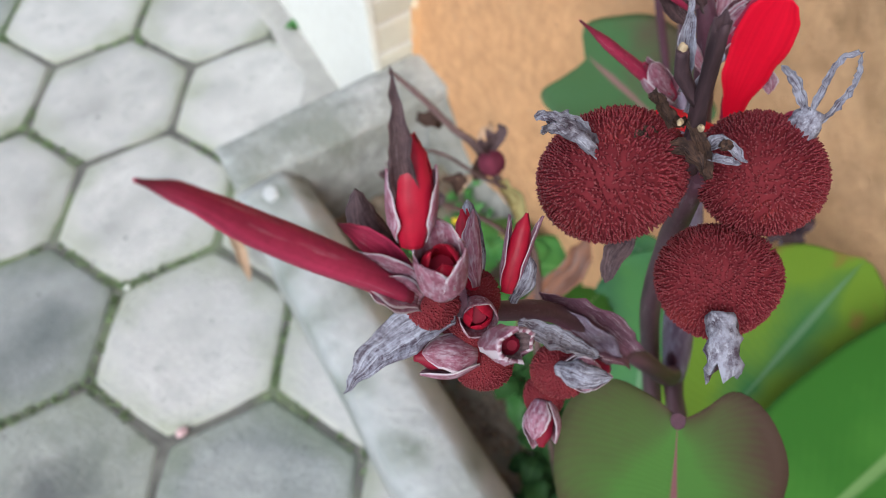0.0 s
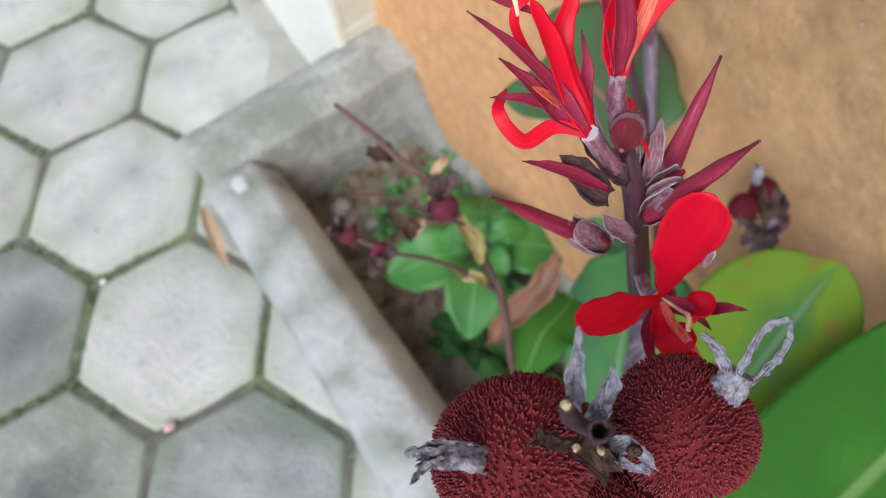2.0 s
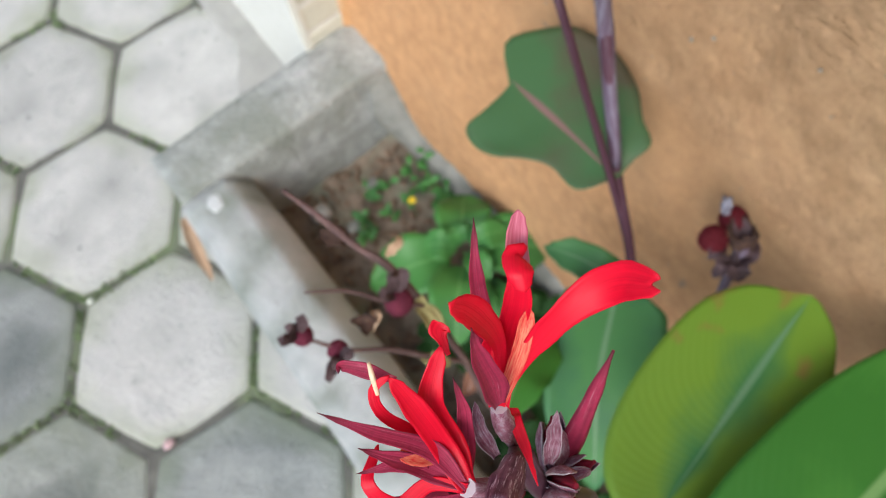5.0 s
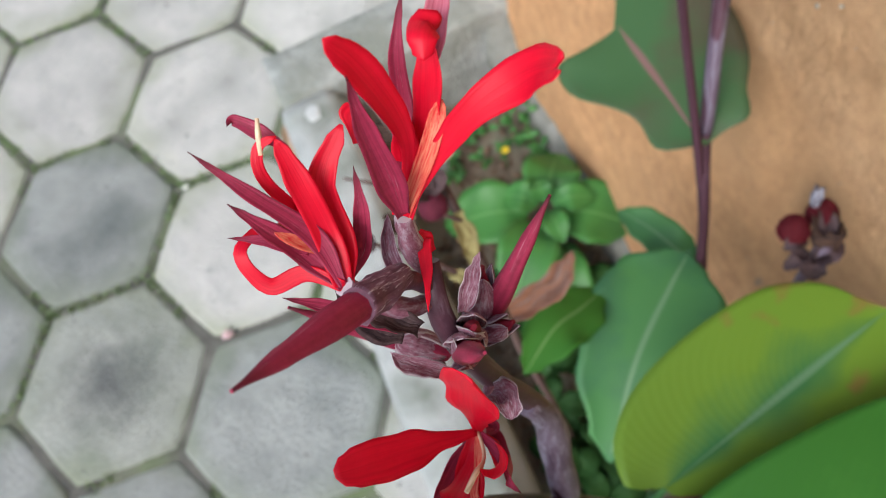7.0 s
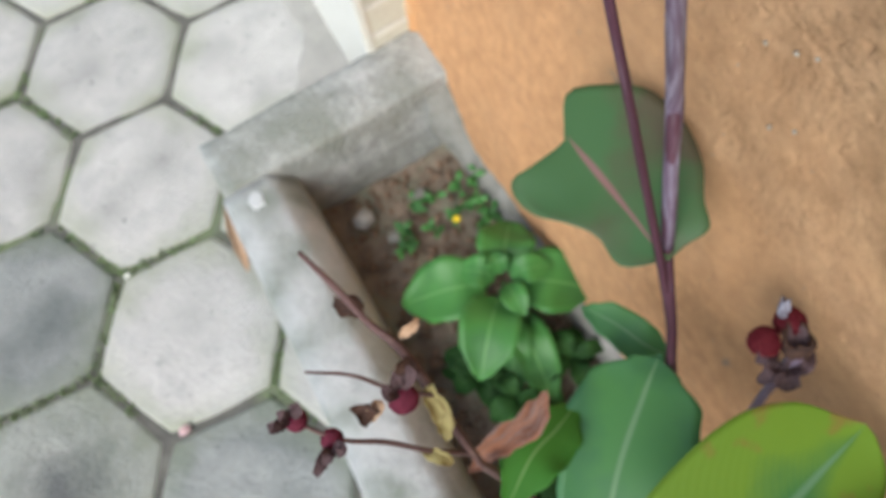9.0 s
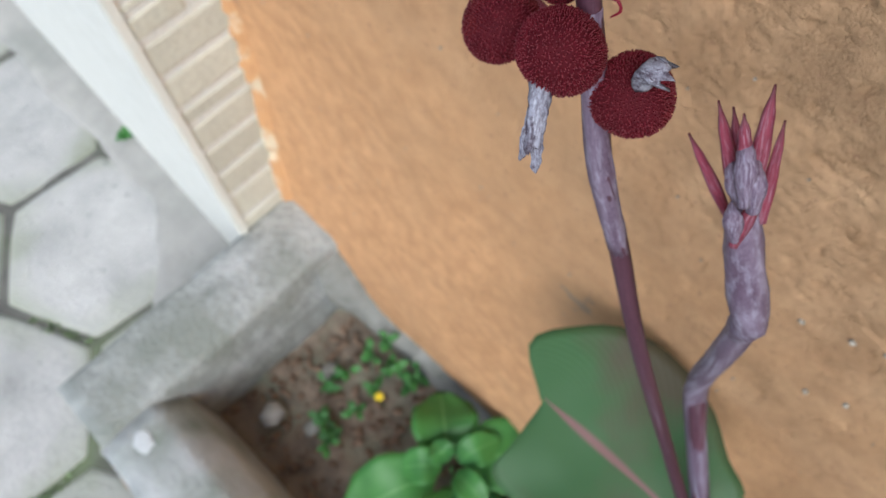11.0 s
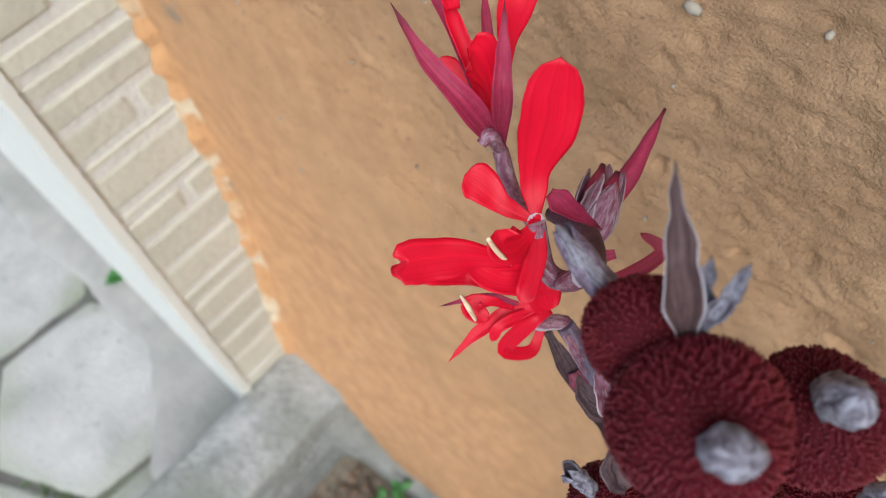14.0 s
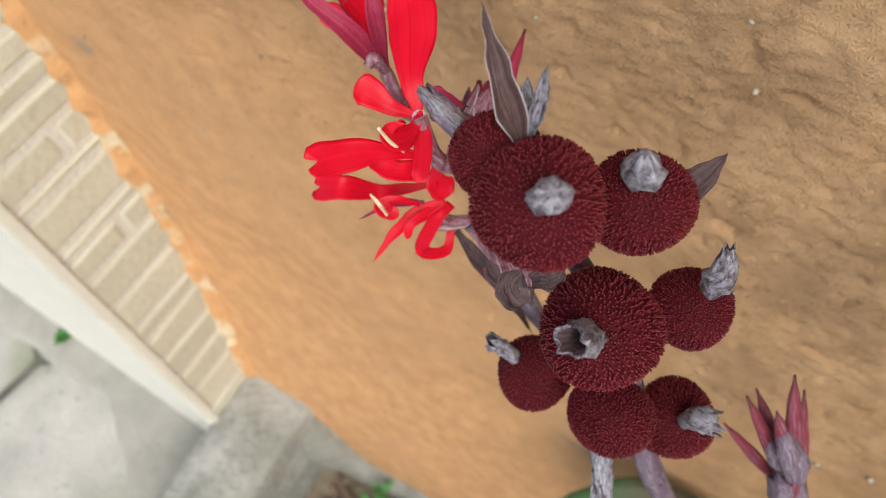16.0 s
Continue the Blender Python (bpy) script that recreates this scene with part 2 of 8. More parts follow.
def part(name, bm, mat, parent, label="", smooth=True):
    ob = link(name, bm, mat, smooth)
    ob.parent = parent
    if parent.type == "EMPTY":
        ob.matrix_parent_inverse = Matrix.Translation(-parent.location)
    if label:
        ob["label"] = label
    return ob


def wob(p, scale, amount):
    v = Vector(p) * scale
    return Vector((noise.noise(v), noise.noise(v + Vector((7, 3, 1))), noise.noise(v + Vector((1, 9, 5))))) * amount


def strip_box(bm, x0, x1, y0, y1, z0, z1, bevel, step=0.02, rough=0.0015):
    """A box with rounded upper edges and a slightly uneven skin, cut along its length (y)."""
    n = max(2, int((y1 - y0) / step))
    prof = [(x0, z0), (x0, z1 - bevel), (x0 + bevel * 0.3, z1 - bevel * 0.3), (x0 + bevel, z1),
            (x0 * 0.5 + x1 * 0.5, z1 + 0.001), (x1 - bevel, z1), (x1 - bevel * 0.3, z1 - bevel * 0.3), (x1, z1 - bevel), (x1, z0)]
    rings = []
    for i in range(n + 1):
        y = y0 + (y1 - y0) * i / n
        rings.append([bm.verts.new(Vector((x, y, z)) + wob((x * 3, y, z * 3), 18, rough)) for x, z in prof])
    for a, b in zip(rings, rings[1:]):
        for i in range(len(prof) - 1):
            bm.faces.new((a[i], b[i], b[i + 1], a[i + 1]))
    bm.faces.new(rings[0])
    bm.faces.new(rings[-1][::-1])
    bm.normal_update()


# ground sheet reaching the horizon
bm = bmesh.new()
bmesh.ops.create_grid(bm, x_segments=8, y_segments=8, size=400)
for v in bm.verts:
    v.co.z = -0.02
tagged(link("ground", bm, EARTH), "pale trodden earth under and beyond the paving", "ground", kind="structure")

# paving: a bed of sand and moss, with separate hexagonal slabs on it
W = 0.27
S = W / math.sqrt(3)
CP, SP = math.cos(radians(35)), math.sin(radians(35))
KZ = 0.196
bm = bmesh.new()
bmesh.ops.create_grid(bm, x_segments=120, y_segments=150, size=2.0)
for v in bm.verts:
    v.co = Vector((v.co.x * 0.71, v.co.y * 1.08, 0)) + Vector((-0.98, 0.25, -0.0055)) + Vector((0, 0, noise.noise(v.co * 14) * 0.0035 + noise.noise(v.co * 60) * 0.002))
pavement = tagged(link("pavement", bm, JOINT), "grey hexagonal concrete pavers with mossy joints", "paving", kind="structure")

# planter: kerbs, soil, wall, pillar
bm = bmesh.new()
n = 110
rings = []
for i in range(n + 1):
    y = -2.4 + 2.17 * i / n
    lean = 0.008 * max(0.0, (-0.23 - y)) / 0.5
    prof = ((0.118 - lean, -0.05), (0.121 - lean, 0.10), (0.124 - lean, KZ - 0.022), (0.127 - lean, KZ - 0.009), (0.135 - lean, KZ - 0.002), (0.152, KZ),
            (0.186, KZ + 0.001), (0.193, KZ - 0.001), (0.199, KZ - 0.007), (0.217, KZ - 0.030), (0.221, KZ - 0.040), (0.224, -0.05))
    rings.append([bm.verts.new(Vector((x, y, z)) + wob((x * 3, y, z * 3), 16, 0.0022)) for x, z in prof])
for a, b in zip(rings, rings[1:]):
    for k in range(len(prof) - 1):
        bm.faces.new((a[k], b[k], b[k + 1], a[k + 1]))
bm.faces.new(rings[0])
bm.faces.new(rings[-1][::-1])
bm.normal_update()
tagged(link("kerb_long", bm, KERB), "smooth grey concrete kerb of the planter bed", "kerb", kind="structure")
bm = bmesh.new()
strip_box(bm, -0.233, -0.142, -0.49, -0.132, -0.05, KZ + 0.004, 0.010)
bmesh.ops.rotate(bm, verts=bm.verts, cent=(0, 0, 0), matrix=Matrix.Rotation(radians(90), 3, "Z"))
tagged(link("kerb_end", bm, KERB_OLD), "weathered grey concrete end kerb with green algae", "kerb", kind="structure")

bm = bmesh.new()
bmesh.ops.create_grid(bm, x_segments=40, y_segments=240, size=0.5)
for v in bm.verts:
    x, y = 0.345 + v.co.x * 0.32, -1.3 + v.co.y * 2.3
    v.co = Vector((x, y, 0.045 + noise.noise(Vector((x, y, 0)) * 22) * 0.012 + noise.noise(Vector((x, y, 3)) * 70) * 0.006))
tagged(link("soil", bm, SOIL), "dark damp soil of the planter bed", "soil", kind="structure")


def wall_x(z):
    """The wall's face: a footing bulge below, leaning back a little above."""
    pts = ((-0.1, 0.446), (0.19, 0.449), (0.25, 0.454), (0.36, 0.468), (0.48, 0.480), (0.62, 0.484), (0.9, 0.489), (2.6, 0.50))
    for (za, xa), (zb, xb) in zip(pts, pts[1:]):
        if z <= zb:
            return xa + (xb - xa) * (z - za) / (zb - za)
    return 0.50


bm = bmesh.new()
ys = [0.4 - 0.3 * i / 20 for i in range(20)] + [0.1 - 0.48 * i / 130 for i in range(130)] + [-0.38 - 0.30 * i / 230 for i in range(230)] + [-0.68 - 0.17 * i / 50 for i in range(50)] + [-0.85 - 0.65 * i / 30 for i in range(31)]
zs = [-0.05 + 0.2 * i / 12 for i in range(12)] + [0.15 + 0.51 * i / 130 for i in range(130)] + [0.66 + 0.28 * i / 210 for i in range(210)] + [0.94 + 0.16 * i / 40 for i in range(40)] + [1.1 + 1.4 * i / 20 for i in range(21)]
NY = len(ys) - 1
grid = []
for z in zs:
    row = []
    for y in ys:
        p = Vector((0, y, z))
        rough = 0.28 + 1.0 * max(0.0, min(1.0, (z - 0.60) * 3.0 + (-0.36 - y) * 2.2))
        q = Vector((0, y * 1.0, z * 1.5)) + wob(p, 30, 0.006)
        d = noise.noise(p * 6) * 0.004 + noise.noise(p * 25) * 0.0016
        d -= rough * (noise.noise(q * 55) * 0.0005 + noise.noise(q * 170 + Vector((3, 1, 7))) * 0.0005)
        if z > 0.5:
            d -= rough * noise.noise(q * 300 + Vector((5, 2, 1))) * 0.0006
            d += rough * max(0.0, noise.noise(p * 130 + Vector((9, 4, 2))) - 0.36) * 0.005
        row.append(bm.verts.new((wall_x(z) + d, y, z)))
    grid.append(row)
for a, b in zip(grid, grid[1:]):
    for i in range(NY):
        bm.faces.new((a[i], b[i], b[i + 1], a[i + 1]))
back = [bm.verts.new((0.62, y, z)) for y, z in ((0.4, -0.05), (-1.5, -0.05), (-1.5, 2.5), (0.4, 2.5))]
bm.faces.new((back[0], back[1], back[2], back[3]))
bm.normal_update()
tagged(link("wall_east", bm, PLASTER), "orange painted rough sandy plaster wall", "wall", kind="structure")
# the rest of the wall, plain
bm = bmesh.new()
strip_box(bm, 0.50, 0.62, -6.0, -1.5, -0.05, 2.5, 0.01, step=0.3)
strip_box(bm, 0.50, 0.62, 0.4, 5.0, -0.05, 2.5, 0.01, step=0.3)
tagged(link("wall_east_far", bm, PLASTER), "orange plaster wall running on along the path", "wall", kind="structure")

# grey mortar fillet along the foot of the wall
bm = bmesh.new()
rings = []
for i in range(161):
    y = -0.232 - 1.3 * i / 160
    top = 0.10 + 0.018 * noise.noise(Vector((0, y * 20, 0))) + 0.010 * noise.noise(Vector((3, y * 70, 0)))
    if y > -0.30:
        top += (y + 0.30) / 0.078 * 0.085
    out = 0.006 + 0.003 * noise.noise(Vector((0, y * 35, 7))) + 0.022 * max(0.0, min(1.0, (y + 0.36) / 0.12)) ** 2
    ring = []
    for z, dx in ((0.03, 0.016), (top * 0.6, 0.009 + out), (top - 0.006, 0.004 + out), (top, -0.004)):
        ring.append(bm.verts.new((wall_x(z) - dx, y, z)))
    rings.append(ring)
for a, b in zip(rings, rings[1:]):
    for k in range(3):
        bm.faces.new((a[k], a[k + 1], b[k + 1], b[k]))
bm.normal_update()
tagged(link("mortar_fillet", bm, MORTAR), "rough grey mortar along the foot of the wall", "mortar", kind="structure")

# ragged plaster lapping over the corner
bm = bmesh.new()
rows_ = []
for i in range(221):
    z = 0.19 + 0.82 * i / 220
    a = 0.004 * noise.noise(Vector((0, 2, z * 22))) + 0.0035 * noise.noise(Vector((0, 5, z * 70))) + 0.0025 * noise.noise(Vector((0, 5, z * 190)))
    b = 0.0026 * noise.noise(Vector((4, 1, z * 80)))
    x = wall_x(z)
    rows_.append([bm.verts.new(c) for c in ((x - 0.008 + a, -0.1455, z), (x - 0.0065 + a, -0.1515 + b, z), (x - 0.001 + a * 0.5, -0.1545 + b, z), (x + 0.006, -0.166, z))])
for p, q in zip(rows_, rows_[1:]):
    for k in range(3):
        bm.faces.new((p[k], p[k + 1], q[k + 1], q[k]))
bm.normal_update()
tagged(link("plaster_edge", bm, EDGE), "ragged edge of orange plaster at the wall corner", "plaster", kind="structure")

# side wall: its end is clad in thin stone strips, its long face is painted cream
PY = -0.148
bm = bmesh.new()
strip_box(bm, 0.380, 0.60, PY + 0.0025, 3.0, -0.05, 2.2, 0.004, step=0.06, rough=0.002)
for v in bm.verts:
    if v.co.x < 0.45:
        v.co.x += 0.03 * (max(0.0, v.co.z) - 0.25) + 0.032 * (v.co.y - PY)
side_wall = tagged(link("wall_side", bm, GROUT, False), "narrow wall end clad in thin cream stone strips", "wall", kind="structure")
bm = bmesh.new()
strip_box(bm, 0.3765, 0.3845, PY - 0.0005, 3.0, -0.05, 2.2, 0.003, step=0.03, rough=0.0006)
for v in bm.verts:
    v.co.x += 0.03 * max(0.0, v.co.z - 0.25) + 0.032 * (v.co.y - PY)
part("painted_face", bm, WHITE, side_wall, "cream painted long face with a rounded edge", False)
# smooth concrete along the foot of the side wall
bm = bmesh.new()
rings = []
for i in range(161):
    y = -0.136 + 3.1 * (i / 160) ** 1.6
    near = max(0.0, min(1.0, (0.12 - y) / 0.20))
    left = 0.335 - 0.115 * near * near * (3 - 2 * near) + 0.010 * noise.noise(Vector((1, y * 9, 3))) + 0.006 * noise.noise(Vector((2, y * 40, 3)))
    ring = [(left, -0.012), (left + 0.003, 0.001)] + [(left + 0.003 + (0.381 + 0.032 * (y - PY) - left - 0.003) * f / 5, 0.0035 + 0.002 * noise.noise(Vector((f * 0.7, y * 20, 5)))) for f in range(1, 6)]
    rings.append([bm.verts.new((x, y, z)) for x, z in ring])
for a, b in zip(rings, rings[1:]):
    for k in range(6):
        bm.faces.new((a[k], a[k + 1], b[k + 1], b[k]))
bm.normal_update()
tagged(link("concrete_strip", bm, MORTAR_PALE), "smooth grey concrete strip beside the pavers", "paving", kind="structure")


# plant materials: streaks run along the length of each petal, sepal, stem or leaf
def streaked(name, base, dark, rough=0.6, su=14.0, sv=2.0, bloom=None, bloom_at=(0.5, 0.7), spec=0.3, trans=0.0, bump=0.3, tip=None, speckle=0.0, margin=None):
    m = bpy.data.materials.new(name)
    m.use_nodes = True
    n, l = m.node_tree.nodes, m.node_tree.links
    b = n["Principled BSDF"]
    b.inputs["Roughness"].default_value, b.inputs["Specular IOR Level"].default_value = rough, spec
    tc, mp = n.new("ShaderNodeTexCoord"), n.new("ShaderNodeMapping")
    info, add = n.new("ShaderNodeObjectInfo"), n.new("ShaderNodeVectorMath")
    l.new(tc.outputs["UV"], mp.inputs["Vector"])
    mp.inputs["Scale"].default_value = (su, sv, 1.0)
    l.new(mp.outputs[0], add.inputs[0])
    mul = n.new("ShaderNodeVectorMath")
    mul.operation = "SCALE"
    mul.inputs[0].default_value = (37.0, 19.0, 7.0)
    l.new(info.outputs["Random"], mul.inputs["Scale"])
    l.new(mul.outputs[0], add.inputs[1])
    ns = n.new("ShaderNodeTexNoise")
    ns.inputs["Scale"].default_value, ns.inputs["Detail"].default_value = 1.0, 5.0
    l.new(add.outputs[0], ns.inputs["Vector"])
    rp = n.new("ShaderNodeValToRGB")
    rp.color_ramp.elements[0].position, rp.color_ramp.elements[1].position = 0.32, 0.68
    rp.color_ramp.elements[0].color, rp.color_ramp.elements[1].color = (*dark, 1), (*base, 1)
    grain = n.new("ShaderNodeTexNoise")
    grain.inputs["Scale"].default_value, grain.inputs["Detail"].default_value, grain.inputs["Roughness"].default_value = 700.0, 4.0, 0.7
    l.new(tc.outputs["Object"], grain.inputs["Vector"])
    gmix = n.new("ShaderNodeMath")
    gmix.operation = "MULTIPLY_ADD"
    l.new(grain.outputs["Fac"], gmix.inputs[0])
    gmix.inputs[1].default_value = speckle
    l.new(ns.outputs["Fac"], gmix.inputs[2])
    shift = n.new("ShaderNodeMath")
    shift.operation = "SUBTRACT"
    l.new(gmix.outputs[0], shift.inputs[0])
    shift.inputs[1].default_value = speckle * 0.5
    l.new(shift.outputs[0], rp.inputs["Fac"])
    colour = rp.outputs["Color"]

    def over(fac, col, colour):
        mix = n.new("ShaderNodeMix")
        mix.data_type = "RGBA"
        l.new(fac, mix.inputs["Factor"])
        l.new(colour, mix.inputs["A"])
        mix.inputs["B"].default_value = (*col, 1)
        return mix.outputs["Result"]

    if bloom:
        nb = n.new("ShaderNodeTexNoise")
        nb.inputs["Scale"].default_value, nb.inputs["Detail"].default_value, nb.inputs["Roughness"].default_value = 1.0, 8.0, 0.66
        nm, na = n.new("ShaderNodeMapping"), n.new("ShaderNodeVectorMath")
        nm.inputs["Scale"].default_value = (su * 1.9, sv * 2.4, 1.0)
        l.new(tc.outputs["UV"], nm.inputs["Vector"])
        l.new(nm.outputs[0], na.inputs[0])
        l.new(mul.outputs[0], na.inputs[1])
        l.new(na.outputs[0], nb.inputs["Vector"])
        r2 = n.new("ShaderNodeValToRGB")
        r2.color_ramp.elements[0].position, r2.color_ramp.elements[1].position = bloom_at
        r2.color_ramp.elements[0].color, r2.color_ramp.elements[1].color = (0, 0, 0, 1), (1, 1, 1, 1)
        l.new(nb.outputs["Fac"], r2.inputs["Fac"])
        colour = over(r2.outputs["Color"], bloom, colour)
    if tip:
        sep = n.new("ShaderNodeSeparateXYZ")
        l.new(tc.outputs["UV"], sep.inputs[0])
        r3 = n.new("ShaderNodeValToRGB")
        r3.color_ramp.elements[0].position, r3.color_ramp.elements[1].position = 0.78, 1.0
        r3.color_ramp.elements[0].color, r3.color_ramp.elements[1].color = (0, 0, 0, 1), (1, 1, 1, 1)
        l.new(sep.outputs["Y"], r3.inputs["Fac"])
        colour = over(r3.outputs["Color"], tip, colour)
    if margin:
        edge, away = n.new("ShaderNodeSeparateXYZ"), n.new("ShaderNodeMath")
        l.new(tc.outputs["UV"], edge.inputs[0])
        away.operation, away.inputs[1].default_value, away.inputs[2].default_value = "COMPARE", 0.5, 0.455
        l.new(edge.outputs["X"], away.inputs[0])
        r4 = n.new("ShaderNodeValToRGB")
        r4.color_ramp.elements[0].color, r4.color_ramp.elements[1].color = (1, 1, 1, 1), (0, 0, 0, 1)
        l.new(away.outputs[0], r4.inputs["Fac"])
        colour = over(r4.outputs["Color"], margin, colour)
    l.new(colour, b.inputs["Base Color"])
    if trans:
        b.inputs["Transmission Weight"].default_value = 0.0
        tl, mx = n.new("ShaderNodeBsdfTranslucent"), n.new("ShaderNodeMixShader")
        l.new(colour, tl.inputs["Color"])
        mx.inputs["Fac"].default_value = trans
        l.new(b.outputs[0], mx.inputs[1])
        l.new(tl.outputs[0], mx.inputs[2])
        l.new(mx.outputs[0], n["Material Output"].inputs["Surface"])
    if bump:
        bp = n.new("ShaderNodeBump")
        bp.inputs["Strength"].default_value, bp.inputs["Distance"].default_value = bump, 0.0006
        l.new(ns.outputs["Fac"], bp.inputs["Height"])
        l.new(bp.outputs["Normal"], b.inputs["Normal"])
    return m


def leaf_material(name, base, other, rib, vein=0.12, patch_at=(0.45, 0.62), rough=0.45, side=None, blot=None, spec=0.3):
    """A leaf blade: midrib, slanting side veins, broad patches of a second colour."""
    m = bpy.data.materials.new(name)
    m.use_nodes = True
    n, l = m.node_tree.nodes, m.node_tree.links
    b = n["Principled BSDF"]
    b.inputs["Roughness"].default_value, b.inputs["Specular IOR Level"].default_value = rough, spec
    tc, sep = n.new("ShaderNodeTexCoord"), n.new("ShaderNodeSeparateXYZ")
    l.new(tc.outputs["UV"], sep.inputs[0])

    def math_node(op, a, c=None):
        k = n.new("ShaderNodeMath")
        k.operation = op
        for i, s in enumerate((a, c)):
            if s is None:
                continue
            if isinstance(s, (int, float)):
                k.inputs[i].default_value = s
            else:
                l.new(s, k.inputs[i])
        return k.outputs[0]

    across = math_node("ABSOLUTE", math_node("SUBTRACT", sep.outputs["X"], 0.5))
    slant = math_node("SUBTRACT", math_node("MULTIPLY", sep.outputs["Y"], 34.0), math_node("MULTIPLY", across, 26.0))
    wave = math_node("SINE", math_node("MULTIPLY", slant, 6.2832))
    nz = n.new("ShaderNodeTexNoise")
    nz.inputs["Scale"].default_value, nz.inputs["Detail"].default_value = 14.0, 6.0
    l.new(tc.outputs["Object"], nz.inputs["Vector"])
    patch = n.new("ShaderNodeValToRGB")
    patch.color_ramp.elements[0].position, patch.color_ramp.elements[1].position = patch_at
    patch.color_ramp.elements[0].color, patch.color_ramp.elements[1].color = (*base, 1), (*other, 1)
    fac = math_node("ADD", nz.outputs["Fac"], math_node("MULTIPLY", wave, 0.011))
    if side:
        fac = math_node("ADD", fac, math_node("MULTIPLY", math_node("SUBTRACT", across, 0.2), side))
    l.new(fac, patch.inputs["Fac"])
    ribm = n.new("ShaderNodeValToRGB")
    ribm.color_ramp.elements[0].position, ribm.color_ramp.elements[1].position = 0.012, 0.03
    ribm.color_ramp.elements[0].color, ribm.color_ramp.elements[1].color = (1, 1, 1, 1), (0, 0, 0, 1)
    l.new(across, ribm.inputs["Fac"])
    mix = n.new("ShaderNodeMix")
    mix.data_type = "RGBA"
    l.new(ribm.outputs["Color"], mix.inputs["Factor"])
    l.new(patch.outputs["Color"], mix.inputs["A"])
    mix.inputs["B"].default_value = (*rib, 1)
    if blot:
        # rusty blotches spreading from the tip and the margin
        bn, br, bx = n.new("ShaderNodeTexNoise"), n.new("ShaderNodeValToRGB"), n.new("ShaderNodeMix")
        bn.inputs["Scale"].default_value, bn.inputs["Detail"].default_value = 42.0, 5.0
        l.new(tc.outputs["Object"], bn.inputs["Vector"])
        reach = math_node("ADD", math_node("MULTIPLY", sep.outputs["Y"], 0.75), math_node("MULTIPLY", across, 0.35))
        br.color_ramp.elements[0].position, br.color_ramp.elements[1].position = 0.56, 0.66
        br.color_ramp.elements[0].color, br.color_ramp.elements[1].color = (0, 0, 0, 1), (0.8, 0.8, 0.8, 1)
        l.new(math_node("ADD", math_node("SUBTRACT", reach, 0.645), bn.outputs["Fac"]), br.inputs["Fac"])
        bx.data_type = "RGBA"
        l.new(br.outputs["Color"], bx.inputs["Factor"])
        l.new(mix.outputs["Result"], bx.inputs["A"])
        bx.inputs["B"].default_value = (*blot, 1)
        mix = bx
    l.new(mix.outputs["Result"], b.inputs["Base Color"])
    bp = n.new("ShaderNodeBump")
    bp.inputs["Strength"].default_value, bp.inputs["Distance"].default_value = 0.09, 0.0007
    l.new(wave, bp.inputs["Height"])
    l.new(bp.outputs["Normal"], b.inputs["Normal"])
    tl, mx = n.new("ShaderNodeBsdfTranslucent"), n.new("ShaderNodeMixShader")
    l.new(mix.outputs["Result"], tl.inputs["Color"])
    mx.inputs["Fac"].default_value = 0.25
    l.new(b.outputs[0], mx.inputs[1])
    l.new(tl.outputs[0], mx.inputs[2])
    l.new(mx.outputs[0], n["Material Output"].inputs["Surface"])
    return m


RED = streaked("scarlet petal", (0.82, 0.004, 0.034), (0.70, 0.002, 0.026), 0.42, 12, 0.8, trans=0.28, bump=0.18, speckle=0.25)
ORANGE = streaked("striped petal", (0.90, 0.32, 0.19), (0.76, 0.015, 0.03), 0.5, 9, 7.0, trans=0.25, bump=0.1)
CRIMSON = streaked("crimson bud", (0.40, 0.030, 0.085), (0.24, 0.018, 0.050), 0.55, 9, 1.4, bloom=(0.46, 0.20, 0.25), bloom_at=(0.60, 0.76), trans=0.1, tip=(0.09, 0.01, 0.02), speckle=0.5)
DULLRED = streaked("dull crimson bud", (0.21, 0.030, 0.055), (0.12, 0.018, 0.035), 0.6, 9, 1.4, bloom=(0.32, 0.20, 0.25), bloom_at=(0.5, 0.72), tip=(0.07, 0.015, 0.02), speckle=0.5)
PALEPINK = material("pale pink scrap", (0.66, 0.46, 0.46), 0.8, (0.50, 0.33, 0.33), 200, 0.5)
PINK = streaked("pink sepal", (0.66, 0.22, 0.30), (0.48, 0.07, 0.13), 0.5, 8, 1.0, trans=0.2)
MAUVE = streaked("mauve sepal", (0.34, 0.15, 0.21), (0.18, 0.050, 0.080), 0.6, 6, 2.2, bloom=(0.49, 0.415, 0.475), bloom_at=(0.47, 0.74), trans=0.12, bump=0.5, speckle=0.9, margin=(0.52, 0.44, 0.48))
DRY = streaked("withered calyx", (0.29, 0.29, 0.345), (0.060, 0.042, 0.058), 0.8, 9, 2.6, bloom=(0.44, 0.445, 0.50), bloom_at=(0.52, 0.72), bump=0.7, speckle=0.9)
DARKDRY = streaked("dark dry bract", (0.12, 0.075, 0.078), (0.032, 0.018, 0.022), 0.75, 10, 2.0, bloom=(0.23, 0.18, 0.185), bloom_at=(0.57, 0.76), bump=0.6, speckle=0.6)
BRACT = streaked("brown bract", (0.095, 0.055, 0.052), (0.045, 0.024, 0.025), 0.7, 9, 1.6, bloom=(0.16, 0.115, 0.12), bloom_at=(0.52, 0.75), bump=0.4, speckle=0.5, margin=(0.36, 0.34, 0.37))
